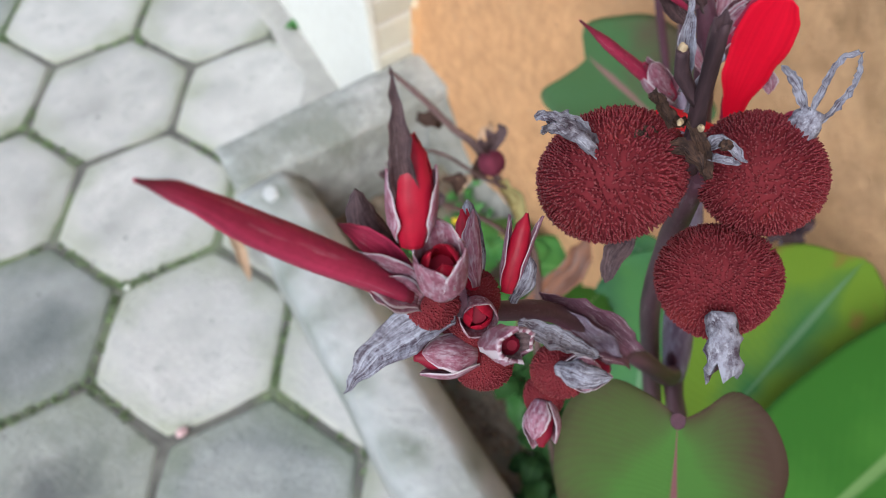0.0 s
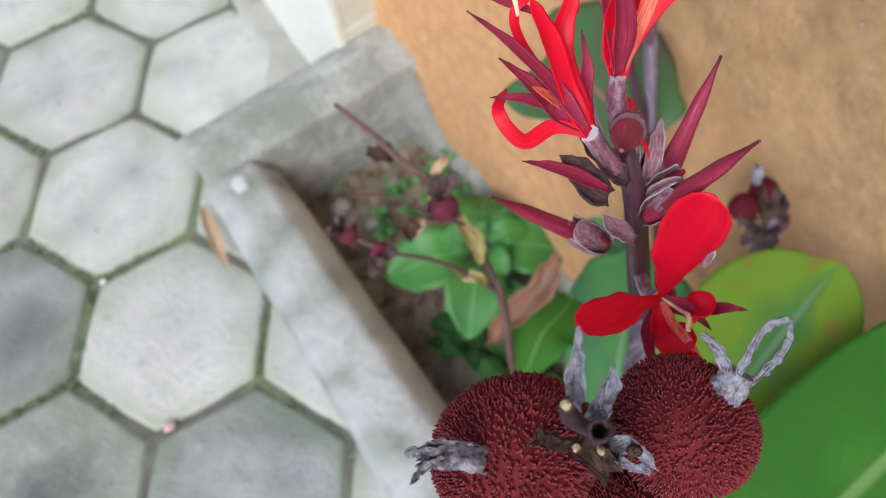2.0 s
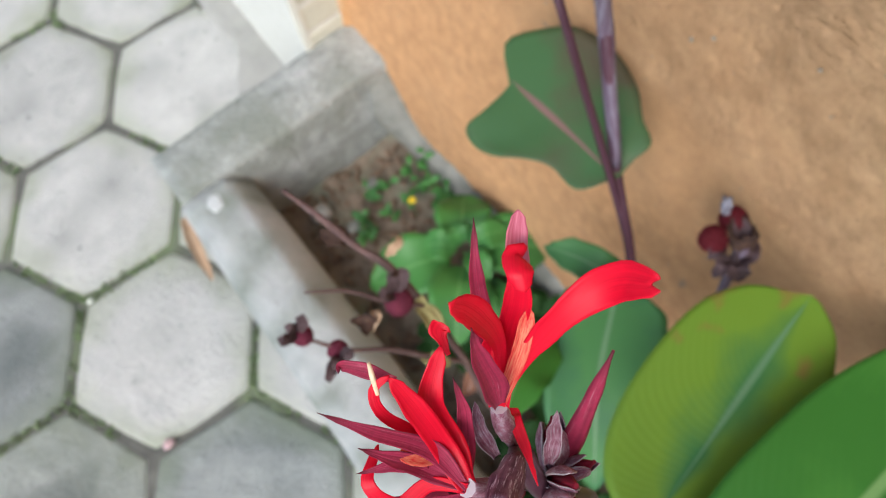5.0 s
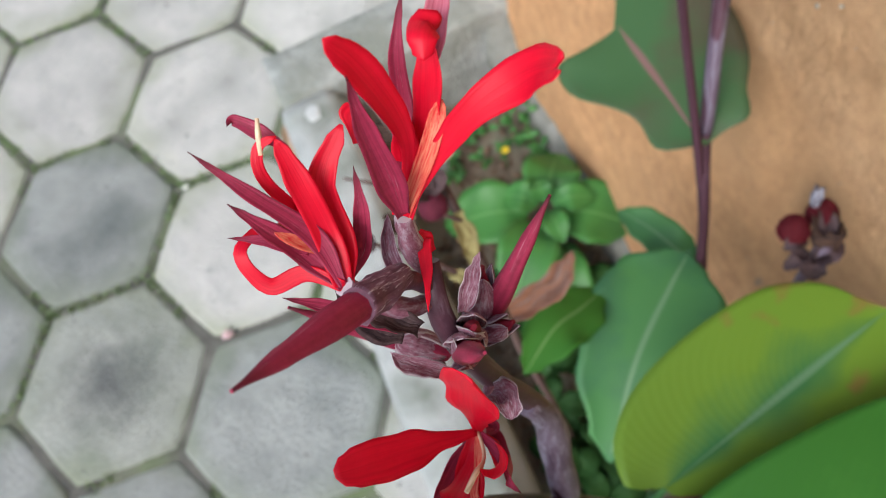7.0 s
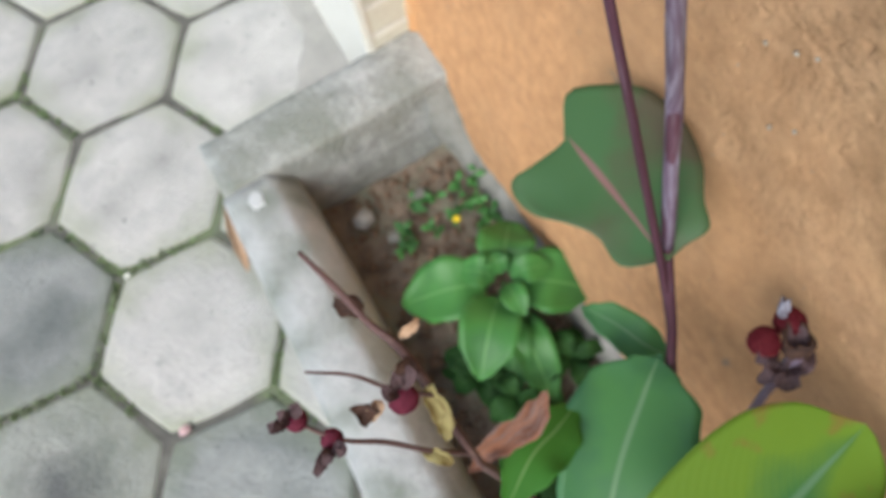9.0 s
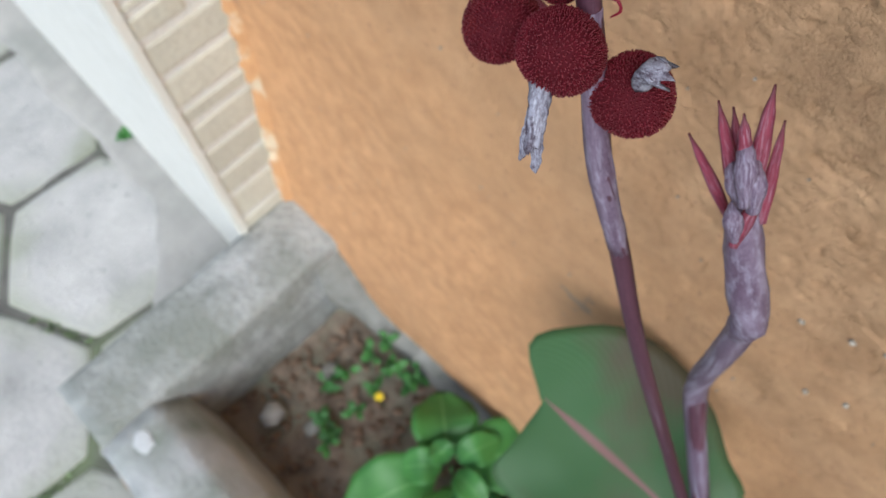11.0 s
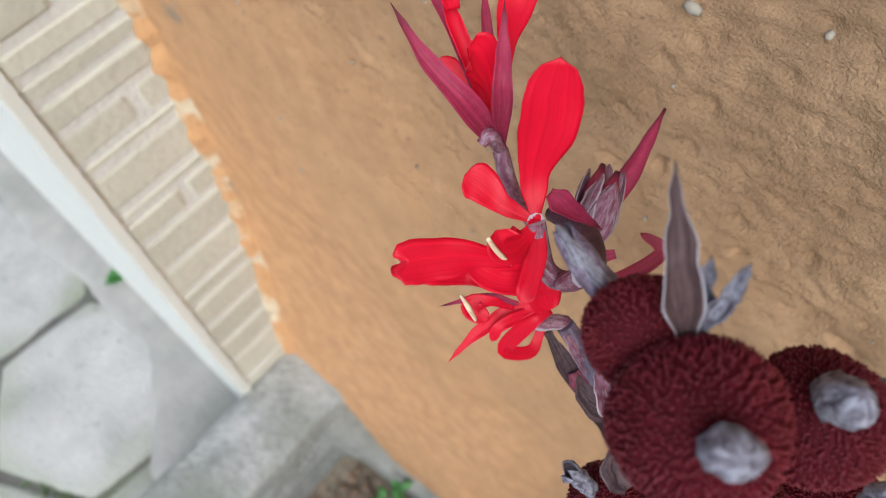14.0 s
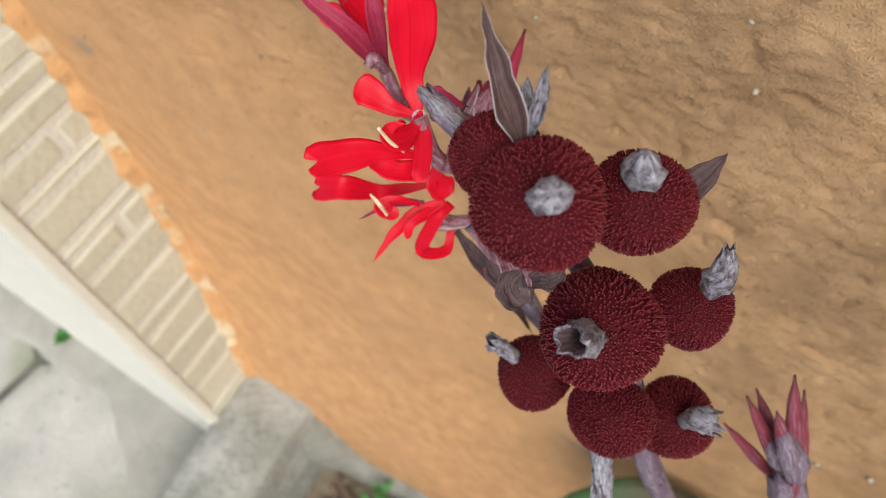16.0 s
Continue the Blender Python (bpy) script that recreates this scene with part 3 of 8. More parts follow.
BROWN = streaked("brown crust", (0.085, 0.045, 0.030), (0.020, 0.011, 0.010), 0.85, 8, 4.0, bloom=(0.26, 0.18, 0.13), bloom_at=(0.62, 0.80), bump=0.9, speckle=0.7)
STEM = streaked("purple stem", (0.10, 0.042, 0.062), (0.045, 0.015, 0.025), 0.5, 5, 6.0, bloom=(0.20, 0.15, 0.19), bloom_at=(0.57, 0.80), bump=0.3, speckle=0.4)
GREYSTEM = streaked("bloomy stem", (0.19, 0.145, 0.20), (0.085, 0.05, 0.08), 0.55, 6, 3.0, bloom=(0.31, 0.285, 0.36), bloom_at=(0.47, 0.70), bump=0.3, speckle=0.4)
VEINED = streaked("veined bud cap", (0.20, 0.095, 0.14), (0.085, 0.030, 0.05), 0.6, 16, 1.2, bloom=(0.55, 0.46, 0.52), bloom_at=(0.56, 0.66), bump=0.8, speckle=0.7)
STALK = streaked("withered stalk skin", (0.165, 0.098, 0.090), (0.065, 0.038, 0.036), 0.8, 5, 6.0, bloom=(0.30, 0.22, 0.20), bloom_at=(0.56, 0.78), bump=0.8, speckle=0.5)
ANTHER = streaked("cream anther", (0.85, 0.72, 0.5), (0.6, 0.4, 0.25), 0.6, 4, 3, bump=0.3)
TANLEAF = streaked("dry tan leaf", (0.55, 0.39, 0.26), (0.36, 0.22, 0.13), 0.8, 8, 3, bump=0.6)
RUSTLEAF = streaked("rusty dry leaf", (0.30, 0.135, 0.075), (0.15, 0.07, 0.045), 0.8, 8, 3, bloom=(0.22, 0.19, 0.19), bloom_at=(0.5, 0.7), bump=0.6)
OLIVEDRY = streaked("olive dry leaf", (0.34, 0.31, 0.13), (0.20, 0.15, 0.06), 0.8, 8, 3, bump=0.6)
REDBUD = streaked("red bud petal", (0.50, 0.012, 0.040), (0.33, 0.008, 0.028), 0.4, 8, 1.0, trans=0.2, bump=0.12, speckle=0.3)
DEEPRED = streaked("deep red petal", (0.29, 0.010, 0.035), (0.17, 0.006, 0.02), 0.5, 8, 1.0, trans=0.2, bump=0.15)
HUSK = material("capsule skin", (0.165, 0.021, 0.027), 0.8, (0.11, 0.014, 0.019), 300, 0.5, spec=0.1)
SPINE = material("capsule bristle", (0.20, 0.027, 0.034), 0.75, (0.11, 0.012, 0.019), 90, 0.5, spec=0.12, second=(0.20, 0.028, 0.026), second_scale=70, second_at=(0.55, 0.75))
SPINE_TIP = material("bristle tip", (0.225, 0.040, 0.045), 0.55, (0.14, 0.020, 0.026), 420, 0.5, spec=0.4)
HUSK_DULL = material("withered capsule skin", (0.17, 0.035, 0.060), 0.85, (0.10, 0.02, 0.035), 200, 0.5, spec=0.1)
# deeper maroon set for the second canna and seed head capsules
HUSK_DEEP = material("maroon capsule skin", (0.085, 0.008, 0.013), 0.8, (0.055, 0.005, 0.009), 300, 0.5, spec=0.1)
SPINE_DEEP = material("maroon capsule bristle", (0.135, 0.010, 0.020), 0.75, (0.070, 0.006, 0.010), 90, 0.5, spec=0.12, second=(0.15, 0.018, 0.018), second_scale=70, second_at=(0.55, 0.75))
TIP_DEEP = material("maroon bristle tip", (0.21, 0.026, 0.036), 0.45, (0.10, 0.010, 0.014), 420, 0.5, spec=0.4)
DEAD = streaked("dead stalk", (0.065, 0.035, 0.042), (0.022, 0.012, 0.016), 0.7, 6, 3.0, bloom=(0.13, 0.10, 0.11), bloom_at=(0.62, 0.85), bump=0.6)
PITH = material("pale pith", (0.62, 0.50, 0.33), 0.9, (0.36, 0.25, 0.14), 900, 0.5, 0.5, 900)
# very dark leaf colour stands in for the deep shade under the cannas
WEED_DARK = leaf_material("weed leaf darkened for shade", (0.035, 0.10, 0.025), (0.022, 0.06, 0.018), (0.05, 0.12, 0.035), rough=0.6, spec=0.15)
LEAF_DARK = leaf_material("dark canna leaf", (0.075, 0.17, 0.065), (0.11, 0.10, 0.06), (0.28, 0.16, 0.15), side=0.35, patch_at=(0.5, 0.75))
LEAF_MID = leaf_material("canna leaf", (0.095, 0.27, 0.085), (0.07, 0.20, 0.09), (0.20, 0.36, 0.19))
LEAF_YELLOW = leaf_material("yellowing canna leaf", (0.05, 0.185, 0.06), (0.175, 0.31, 0.03), (0.15, 0.29, 0.15), side=1.5, patch_at=(0.24, 0.56), blot=(0.27, 0.19, 0.05))
LEAF_FRESH = leaf_material("fresh canna leaf", (0.045, 0.175, 0.022), (0.065, 0.22, 0.03), (0.20, 0.36, 0.12))
LEAF_HEART = leaf_material("heart-based leaf", (0.075, 0.175, 0.035), (0.075, 0.045, 0.032), (0.20, 0.085, 0.09), side=1.1, patch_at=(0.50, 0.86), rough=0.7, spec=0.12)
WEED = leaf_material("weed leaf", (0.085, 0.26, 0.06), (0.065, 0.19, 0.055), (0.14, 0.34, 0.10), rough=0.35)
YELLOW = streaked("yellow floret", (0.85, 0.7, 0.03), (0.7, 0.5, 0.02), 0.5)


# plant shapes
def curve(pts, n):
    """n + 1 points on a smooth line through pts."""
    p = [Vector(q) for q in pts]
    p = [p[0] * 2 - p[1]] + p + [p[-1] * 2 - p[-2]]
    out = []
    k = len(p) - 3
    for i in range(n + 1):
        s = min(i / n * k, k - 1e-6)
        j, f = int(s), s - int(s)
        a, b, c, d = p[j:j + 4]
        out.append(0.5 * ((2 * b) + (c - a) * f + (2 * a - 5 * b + 4 * c - d) * f * f + (3 * b - a - 3 * c + d) * f ** 3))
    return out


def blend(table, s):
    for (a, x), (b, y) in zip(table, table[1:]):
        if s <= b:
            k = (s - a) / (b - a)
            k = k * k * (3 - 2 * k)
            return x + (y - x) * k
    return table[-1][1]


SHAPES = {
    "petal": ((0, 0.22), (0.3, 0.46), (0.62, 0.97), (0.76, 1.0), (0.88, 0.84), (0.95, 0.58), (0.985, 0.3), (1, 0.03)),
    "notch": ((0, 0.2), (0.3, 0.5), (0.65, 0.95), (0.85, 1.0), (0.96, 0.86), (1, 0.45)),
    "lance": ((0, 0.45), (0.3, 1.0), (0.6, 0.72), (0.85, 0.3), (1, 0.03)),
    "strap": ((0, 0.7), (0.3, 1.0), (0.7, 0.9), (0.92, 0.6), (1, 0.1)),
    "bract": ((0, 0.55), (0.35, 1.0), (0.7, 0.8), (0.9, 0.4), (1, 0.05)),
    "leaf": ((0, 0.12), (0.06, 0.5), (0.2, 0.86), (0.42, 1.0), (0.7, 0.8), (0.9, 0.36), (1, 0.02)),
    "ovate": ((0, 0.04), (0.12, 0.42), (0.32, 0.88), (0.52, 1.0), (0.75, 0.84), (0.92, 0.4), (1, 0.02)),
    "round": ((0, 0.2), (0.2, 0.8), (0.48, 1.0), (0.72, 0.88), (0.9, 0.48), (1, 0.04)),
    "wing": ((0, 0.3), (0.25, 0.38), (0.45, 0.72), (0.68, 1.0), (0.85, 0.92), (0.95, 0.7), (1, 0.4)),
    "spat": ((0, 0.16), (0.25, 0.45), (0.5, 0.86), (0.7, 1.0), (0.85, 0.9), (0.95, 0.62), (1, 0.15)),
}


def sheet(pts, width, face, shape="petal", cup=0.25, n=24, m=8, thick=0.00025, wave=0.0, crumple=0.0, seed=0):
    """A thin closed blade along a line: petals, sepals, bracts, leaves. face: the way its upper side looks."""
    bm = bmesh.new()
    uv = bm.loops.layers.uv.new("UVMap")
    line = curve(pts, n)
    face = Vector(face).normalized()
    prof = SHAPES[shape]
    top, low = [], []
    for i, c in enumerate(line):
        s = i / n
        tan = (line[min(i + 1, n)] - line[max(i - 1, 0)]).normalized()
        side = tan.cross(face)
        if side.length < 1e-4:
            side = tan.cross(Vector((0.3, 0.2, 0.9)))
        side.normalize()
        nor = side.cross(tan).normalized()
        w = width * blend(prof, s)
        ra, rb = [], []
        for j in range(m + 1):
            f = 2 * j / m - 1
            q = c + side * (w * f) + nor * (cup * w * (f * f - 0.3))
            if shape in ("notch", "wing") and s > 0.84:
                q -= tan * (width * 0.75 * (s - 0.84) / 0.16 * max(0.0, 1 - 1.6 * abs(f - 0.15)))
            if wave:
                q += nor * (wave * width * abs(f) ** 2 * math.sin(s * 17 + seed + (1.7 if f > 0 else 0)))
                q += side * (wave * 0.5 * width * (1 if f > 0 else -1) * f * f * math.sin(s * 11 + seed * 2.1 + (0.9 if f > 0 else 0)))
            if crumple:
                q += wob(q + Vector((seed, 0, 0)), 1.0 / max(width, 1e-4) * 0.9, crumple * width)
            t = thick * (1 - 0.7 * abs(f))
            ra.append((bm.verts.new(q + nor * t), j / m, s))
            rb.append((bm.verts.new(q - nor * t), j / m, s))
        top.append(ra)
        low.append(rb)

    def quad(*v):
        fc = bm.faces.new([x[0] for x in v])
        for lp, x in zip(fc.loops, v):
            lp[uv].uv = (x[1], x[2])

    for i in range(n):
        for j in range(m):
            quad(top[i][j], top[i][j + 1], top[i + 1][j + 1], top[i + 1][j])
            quad(low[i][j], low[i + 1][j], low[i + 1][j + 1], low[i][j + 1])
        quad(top[i][0], top[i + 1][0], low[i + 1][0], low[i][0])
        quad(top[i][m], low[i][m], low[i + 1][m], top[i + 1][m])
    for j in range(m):
        quad(top[0][j], low[0][j], low[0][j + 1], top[0][j + 1])
        quad(top[n][j], top[n][j + 1], low[n][j + 1], low[n][j])
    bmesh.ops.recalc_face_normals(bm, faces=bm.faces)
    return bm


def blade(base, axis, face, plus, minus, cup=0.1, wave=0.0, droop=0.0, n=30, m=9, thick=0.0005, seed=0):
    """A broad lobed leaf. plus, minus: its outline either side of the midrib as (along, out) from the stalk to the tip."""
    bm = bmesh.new()
    uv = bm.loops.layers.uv.new("UVMap")
    base, axis = Vector(base), Vector(axis).normalized()
    side = axis.cross(Vector(face)).normalized()
    nor = side.cross(axis)
    length = max(plus[-1][0], minus[-1][0])
    size = max(w for _, w in plus + minus)
    edges = [curve([(0, 0, 0)] + [(a, w * k, 0) for a, w in line], n) for line, k in ((plus, 1), (minus, -1))]
    grids = []
    for lift in (thick, -thick):
        rows = []
        for i in range(n + 1):
            mid = Vector((length * (i / n) ** 0.8, 0, 0))
            row = []
            for j in range(-m, m + 1):
                f = abs(j) / m
                p = mid.lerp(edges[0 if j > 0 else 1][i], f)
                h = cup * abs(p.y) - droop * p.x * p.x / length + lift * (1 - 0.7 * f)
                h += wave * size * f * f * math.sin(i / n * 15 + seed + (1.9 if j > 0 else 0)) + wave * 0.4 * size * noise.noise(Vector((p.x, p.y, seed)) * 60)
                q = base + axis * p.x + side * p.y + nor * h
                row.append((bm.verts.new(q), 0.5 + 0.5 * j / m, i / n))
            rows.append(row)
        grids.append(rows)

    def quad(*v):
        fc = bm.faces.new([x[0] for x in v])
        for lp, x in zip(fc.loops, v):
            lp[uv].uv = (x[1], x[2])

    top, low = grids
    for i in range(n):
        for j in range(2 * m):
            quad(top[i][j], top[i][j + 1], top[i + 1][j + 1], top[i + 1][j])
            quad(low[i][j], low[i + 1][j], low[i + 1][j + 1], low[i][j + 1])
        quad(top[i][0], top[i + 1][0], low[i + 1][0], low[i][0])
        quad(top[i][-1], low[i][-1], low[i + 1][-1], top[i + 1][-1])
    bmesh.ops.remove_doubles(bm, verts=bm.verts, dist=1e-6)
    bmesh.ops.recalc_face_normals(bm, faces=bm.faces)
    return bm


def tube(pts, radii, n=14, k=9, flat=1.0, ripple=0.0, seed=0, hollow=False, face=(0, 0, 1)):
    """A round or flattened stem, bud or withered tube along a line; hollow leaves the far end open with a ragged rim."""
    bm = bmesh.new()
    uv = bm.loops.layers.uv.new("UVMap")
    line = curve(pts, n)
    rings = []
    up = Vector(face)
    for i, c in enumerate(line):
        s = i / n
        tan = (line[min(i + 1, n)] - line[max(i - 1, 0)]).normalized()
        a = tan.cross(up)
        if a.length < 1e-3:
            a = tan.cross(Vector((1, 0.2, 0)))
        a.normalize()
        b = a.cross(tan)
        x = s * (len(radii) - 1)
        j = min(int(x), len(radii) - 2)
        f = x - j
        r = radii[j] + (radii[j + 1] - radii[j]) * f * f * (3 - 2 * f)
        ring = []
        for q in range(k):
            an = 2 * math.pi * q / k
            rr = r * (1 + ripple * noise.noise(Vector((math.cos(an) * 2.2 + seed * 3, math.sin(an) * 2.2, s * 5))))
            p = c + a * (rr * math.cos(an)) + b * (rr * flat * math.sin(an))
            if hollow and i == n:
                p += tan * (r * 2.0 * noise.noise(Vector((math.cos(an) * 3 + seed, math.sin(an) * 3, 1))))
            ring.append(bm.verts.new(p))
        rings.append(ring)

    def quad(vs, us):
        fc = bm.faces.new(vs)
        for lp, x in zip(fc.loops, us):
            lp[uv].uv = x
        return fc

    for i in range(n):
        for q in range(k):
            e = (q + 1) % k
            quad((rings[i][q], rings[i][e], rings[i + 1][e], rings[i + 1][q]),
                 ((q / k, i / n), ((q + 1) / k, i / n), ((q + 1) / k, (i + 1) / n), (q / k, (i + 1) / n)))
    bm.faces.new(rings[0][::-1])
    if hollow:
        deep = line[n // 3]
        inner = [bm.verts.new(v.co.lerp(line[n], 0.22)) for v in rings[n]]
        pit = [bm.verts.new(v.co.lerp(deep, 0.45)) for v in rings[n // 3]]
        for q in range(k):
            e = (q + 1) % k
            quad((rings[n][q], rings[n][e], inner[e], inner[q]), ((0, 1), (0.1, 1), (0.1, 0.9), (0, 0.9)))
            quad((inner[q], inner[e], pit[e], pit[q]), ((0, 0.9), (0.1, 0.9), (0.1, 0.1), (0, 0.1))).material_index = 1
        bm.faces.new(pit).material_index = 1
    else:
        bm.faces.new(rings[-1])
    bmesh.ops.recalc_face_normals(bm, faces=bm.faces)
    return bm


def capsule_mesh(radius, squash, seed, count=620):
    """A round seed capsule with soft bristles, its axis along z."""
    bm = bmesh.new()
    bmesh.ops.create_icosphere(bm, subdivisions=3, radius=radius * 0.905)
    for v in bm.verts:
        a = math.atan2(v.co.y, v.co.x)
        k = 1 + 0.03 * math.cos(3 * a + seed)
        v.co = Vector((v.co.x * k, v.co.y * k, v.co.z * squash))
    r = random.Random(seed)
    gold = math.pi * (3 - math.sqrt(5))
    fat = 1.25 / math.sqrt(count)
    for i in range(count):
        z = 1 - 2 * (i + 0.5) / count
        a = gold * i + r.uniform(-0.08, 0.08)
        q = math.sqrt(1 - z * z)
        d = Vector((q * math.cos(a), q * math.sin(a), z + r.uniform(-0.02, 0.02)))
        k = 1 + 0.03 * math.cos(3 * a + seed)
        p = Vector((d.x * k, d.y * k, d.z * squash)) * radius * 0.895
        nor = Vector((d.x, d.y, d.z / squash)).normalized()
        s = nor.cross(Vector((0.31, 0.77, 0.55))).normalized()
        t = nor.cross(s)
        ln = radius * r.uniform(0.066, 0.104)
        w = radius * fat * r.uniform(0.85, 1.15)
        lean = (s * r.uniform(-1, 1) + t * r.uniform(-1, 1)) * ln * 0.42
        base = [bm.verts.new(p + (s * math.cos(b) + t * math.sin(b)) * w) for b in (0, 2.0944, 4.1888)]
        mid = [bm.verts.new(p + nor * ln * 0.74 + lean * 0.6 + (s * math.cos(b) + t * math.sin(b)) * w * 0.78) for b in (0, 2.0944, 4.1888)]
        tip = bm.verts.new(p + nor * ln + lean)
        for e in range(3):
            f = (e + 1) % 3
            bm.faces.new((base[e], base[f], mid[f], mid[e])).material_index = 1
            bm.faces.new((mid[e], mid[f], tip)).material_index = 2
    return bm


def capsule(parent, centre, radius, cap_base_dir, squash=0.88, seed=1, count=620, label="", maroon=False, withered=False):
    """A bristly capsule; its axis points the way its withered calyx stands."""
    bm = capsule_mesh(radius, squash, seed, count)
    d = Vector(cap_base_dir).normalized()
    rot = d.to_track_quat("Z", "Y").to_matrix()
    for v in bm.verts:
        v.co = rot @ v.co + Vector(centre)
    if withered:
        return part("seed_capsule", bm, HUSK_DULL, parent, label)
    return part("seed_capsule", bm, [HUSK_DEEP, SPINE_DEEP, TIP_DEEP] if maroon else [HUSK, SPINE, SPINE_TIP], parent, label)


def calyx(fruit, pts, radii, seed, mat=None, hollow=True, ripple=0.36, flat=0.8):
    return part("withered_calyx", tube(pts, radii, 10, 14, flat, ripple, seed, hollow), [mat or DRY, DARKDRY], fruit, "grey-lilac withered calyx")


def petal(parent, pts, width, face, mat=None, name="petal", **kw):
    if mat is None or mat == RED:
        kw.setdefault("wave", 0.07)
        kw.setdefault("crumple", 0.05)
        kw.setdefault("seed", int(1e4 * abs(pts[-1][0] + pts[-1][2])) % 97)
    return part(name, sheet(pts, width, face, **kw), mat or RED, parent)


def rod(parent, pts, radii, mat, name="stem", **kw):
    return part(name, tube(pts, radii, **kw), mat, parent)


def wrapped(base, tip, radii, face, turn, arc, shape="bract", n=12, m=8, thick=0.00016, flare=0.0, crumple=0.05, seed=0):
    """A sepal or petal rolled round the axis of its bud. turn, arc: where it sits round the axis and how far it reaches."""
    bm = bmesh.new()
    uv = bm.loops.layers.uv.new("UVMap")
    base, tip = Vector(base), Vector(tip)
    ax = tip - base
    tan = ax.normalized()
    a = tan.cross(Vector(face)).normalized()
    b = a.cross(tan)
    skins = ([], [])
    for i in range(n + 1):
        s = i / n
        x = s * (len(radii) - 1)
        j = min(int(x), len(radii) - 2)
        r = radii[j] + (radii[j + 1] - radii[j]) * (x - j)
        half = arc * blend(SHAPES[shape], s)
        for k, skin in enumerate(skins):
            row = []
            for q in range(m + 1):
                f = 2 * q / m - 1
                an = turn + half * f
                rr = r * (1 + flare * s ** 3 * (1 - 0.5 * abs(f))) + (thick if k == 0 else -thick) * (1 - 0.7 * abs(f))
                p = base + ax * (s - 0.05 * f * f * s) + b * (math.cos(an) * rr) + a * (math.sin(an) * rr)
                p += wob(p + Vector((seed, 0, 0)), 0.9 / radii[1], crumple * radii[1])
                row.append((bm.verts.new(p), (q / m, s)))
            skin.append(row)

    def quad(*v):
        fc = bm.faces.new([x[0] for x in v])
        for lp, x in zip(fc.loops, v):
            lp[uv].uv = x[1]

    up, low = skins
    for i in range(n):
        for q in range(m):
            quad(up[i][q], up[i][q + 1], up[i + 1][q + 1], up[i + 1][q])
            quad(low[i][q], low[i + 1][q], low[i + 1][q + 1], low[i][q + 1])
        quad(up[i][0], up[i + 1][0], low[i + 1][0], low[i][0])
        quad(up[i][m], low[i][m], low[i + 1][m], up[i + 1][m])
    for q in range(m):
        quad(up[0][q], low[0][q], low[0][q + 1], up[0][q + 1])
        quad(up[n][q], up[n][q + 1], low[n][q + 1], low[n][q])
    bmesh.ops.recalc_face_normals(bm, faces=bm.faces)
    return bm


def split_bud(parent, base, tip, radius, face, seed, turns=(0.4, 2.5, 4.6), lengths=(0.92, 1.0, 0.84), reach=0.92, flare=0.25, mat=None, inner=None, shape="bract", arc=1.25):
    """A bud splitting open: mauve sepals wrapped round red petals."""
    base, tip = Vector(base), Vector(tip)
    ax = tip - base
    if reach > 0.85:
        core = rod(parent, (base - ax * 0.06, base + ax * reach * 0.5, base + ax * reach), (radius * 0.5, radius * 0.76, radius * 0.86, radius * 0.80, radius * 0.62, radius * 0.10), REDBUD, "flower_bud", n=18, k=12, flat=0.85, ripple=0.12, seed=seed, face=face)
    else:
        core = rod(parent, (base - ax * 0.06, base + ax * 0.2, base + ax * 0.45), (radius * 0.5, radius * 0.75, radius * 0.5), DEEPRED, "flower_bud", k=10, face=face)
    for i, (turn, ln) in enumerate(zip(turns, lengths)):
        part("sepal", wrapped(base, base + ax * ln, (radius * 0.62, radius * 0.95, radius, radius * 0.98, radius * 0.9), face, turn, arc, shape, flare=flare, seed=seed + i), mat or MAUVE, core)
    for i in range(3 if reach < 0.85 else 1):
        part("petal", wrapped(base + ax * 0.1, base + ax * (reach - 0.06 * i), (radius * 0.5, radius * 0.80, radius * 0.84, radius * 0.72, radius * 0.34), face, turns[0] + 1.0 + 2.1 * i, 1.3, "strap", n=10, m=6, crumple=0.02, seed=seed + 7 + i), inner or REDBUD, core)
    return core


def young_bud(parent, base, tip, radius, face, seed, red=True, name="flower_bud"):
    """A short-sheathed bud: scarlet tip between pale mauve sepals."""
    base, tip, face = Vector(base), Vector(tip), Vector(face).normalized()
    ax = tip - base
    s = ax.cross(face).normalized()
    core = rod(parent, (base, base + ax * 0.5, tip - ax * 0.06), (radius * 0.55, radius * 0.8, radius * 0.72, radius * 0.2), CRIMSON if not red else DEEPRED, name, k=10, flat=0.85, face=face)
    r = random.Random(seed)
    for i, (a, ln) in enumerate(((0.4, 0.80), (2.5, 0.98), (4.5, 0.86))):
        a += r.uniform(-0.3, 0.3)
        out = face * math.cos(a) + s * math.sin(a)
        petal(core, (base + out * radius * 0.5, base + ax * 0.45 + out * radius * 1.05, base + ax * ln + out * radius * 0.85), radius * 1.12, out, MAUVE, "sepal",
              shape="bract", cup=-0.5, n=10, m=6, crumple=0.08, seed=seed + i)
    return core


def thing(name, at, label, category, group=""):
    ob = new(name)
    ob.empty_display_size = 0.02
    ob.location = at
    return tagged(ob, label, category, group)


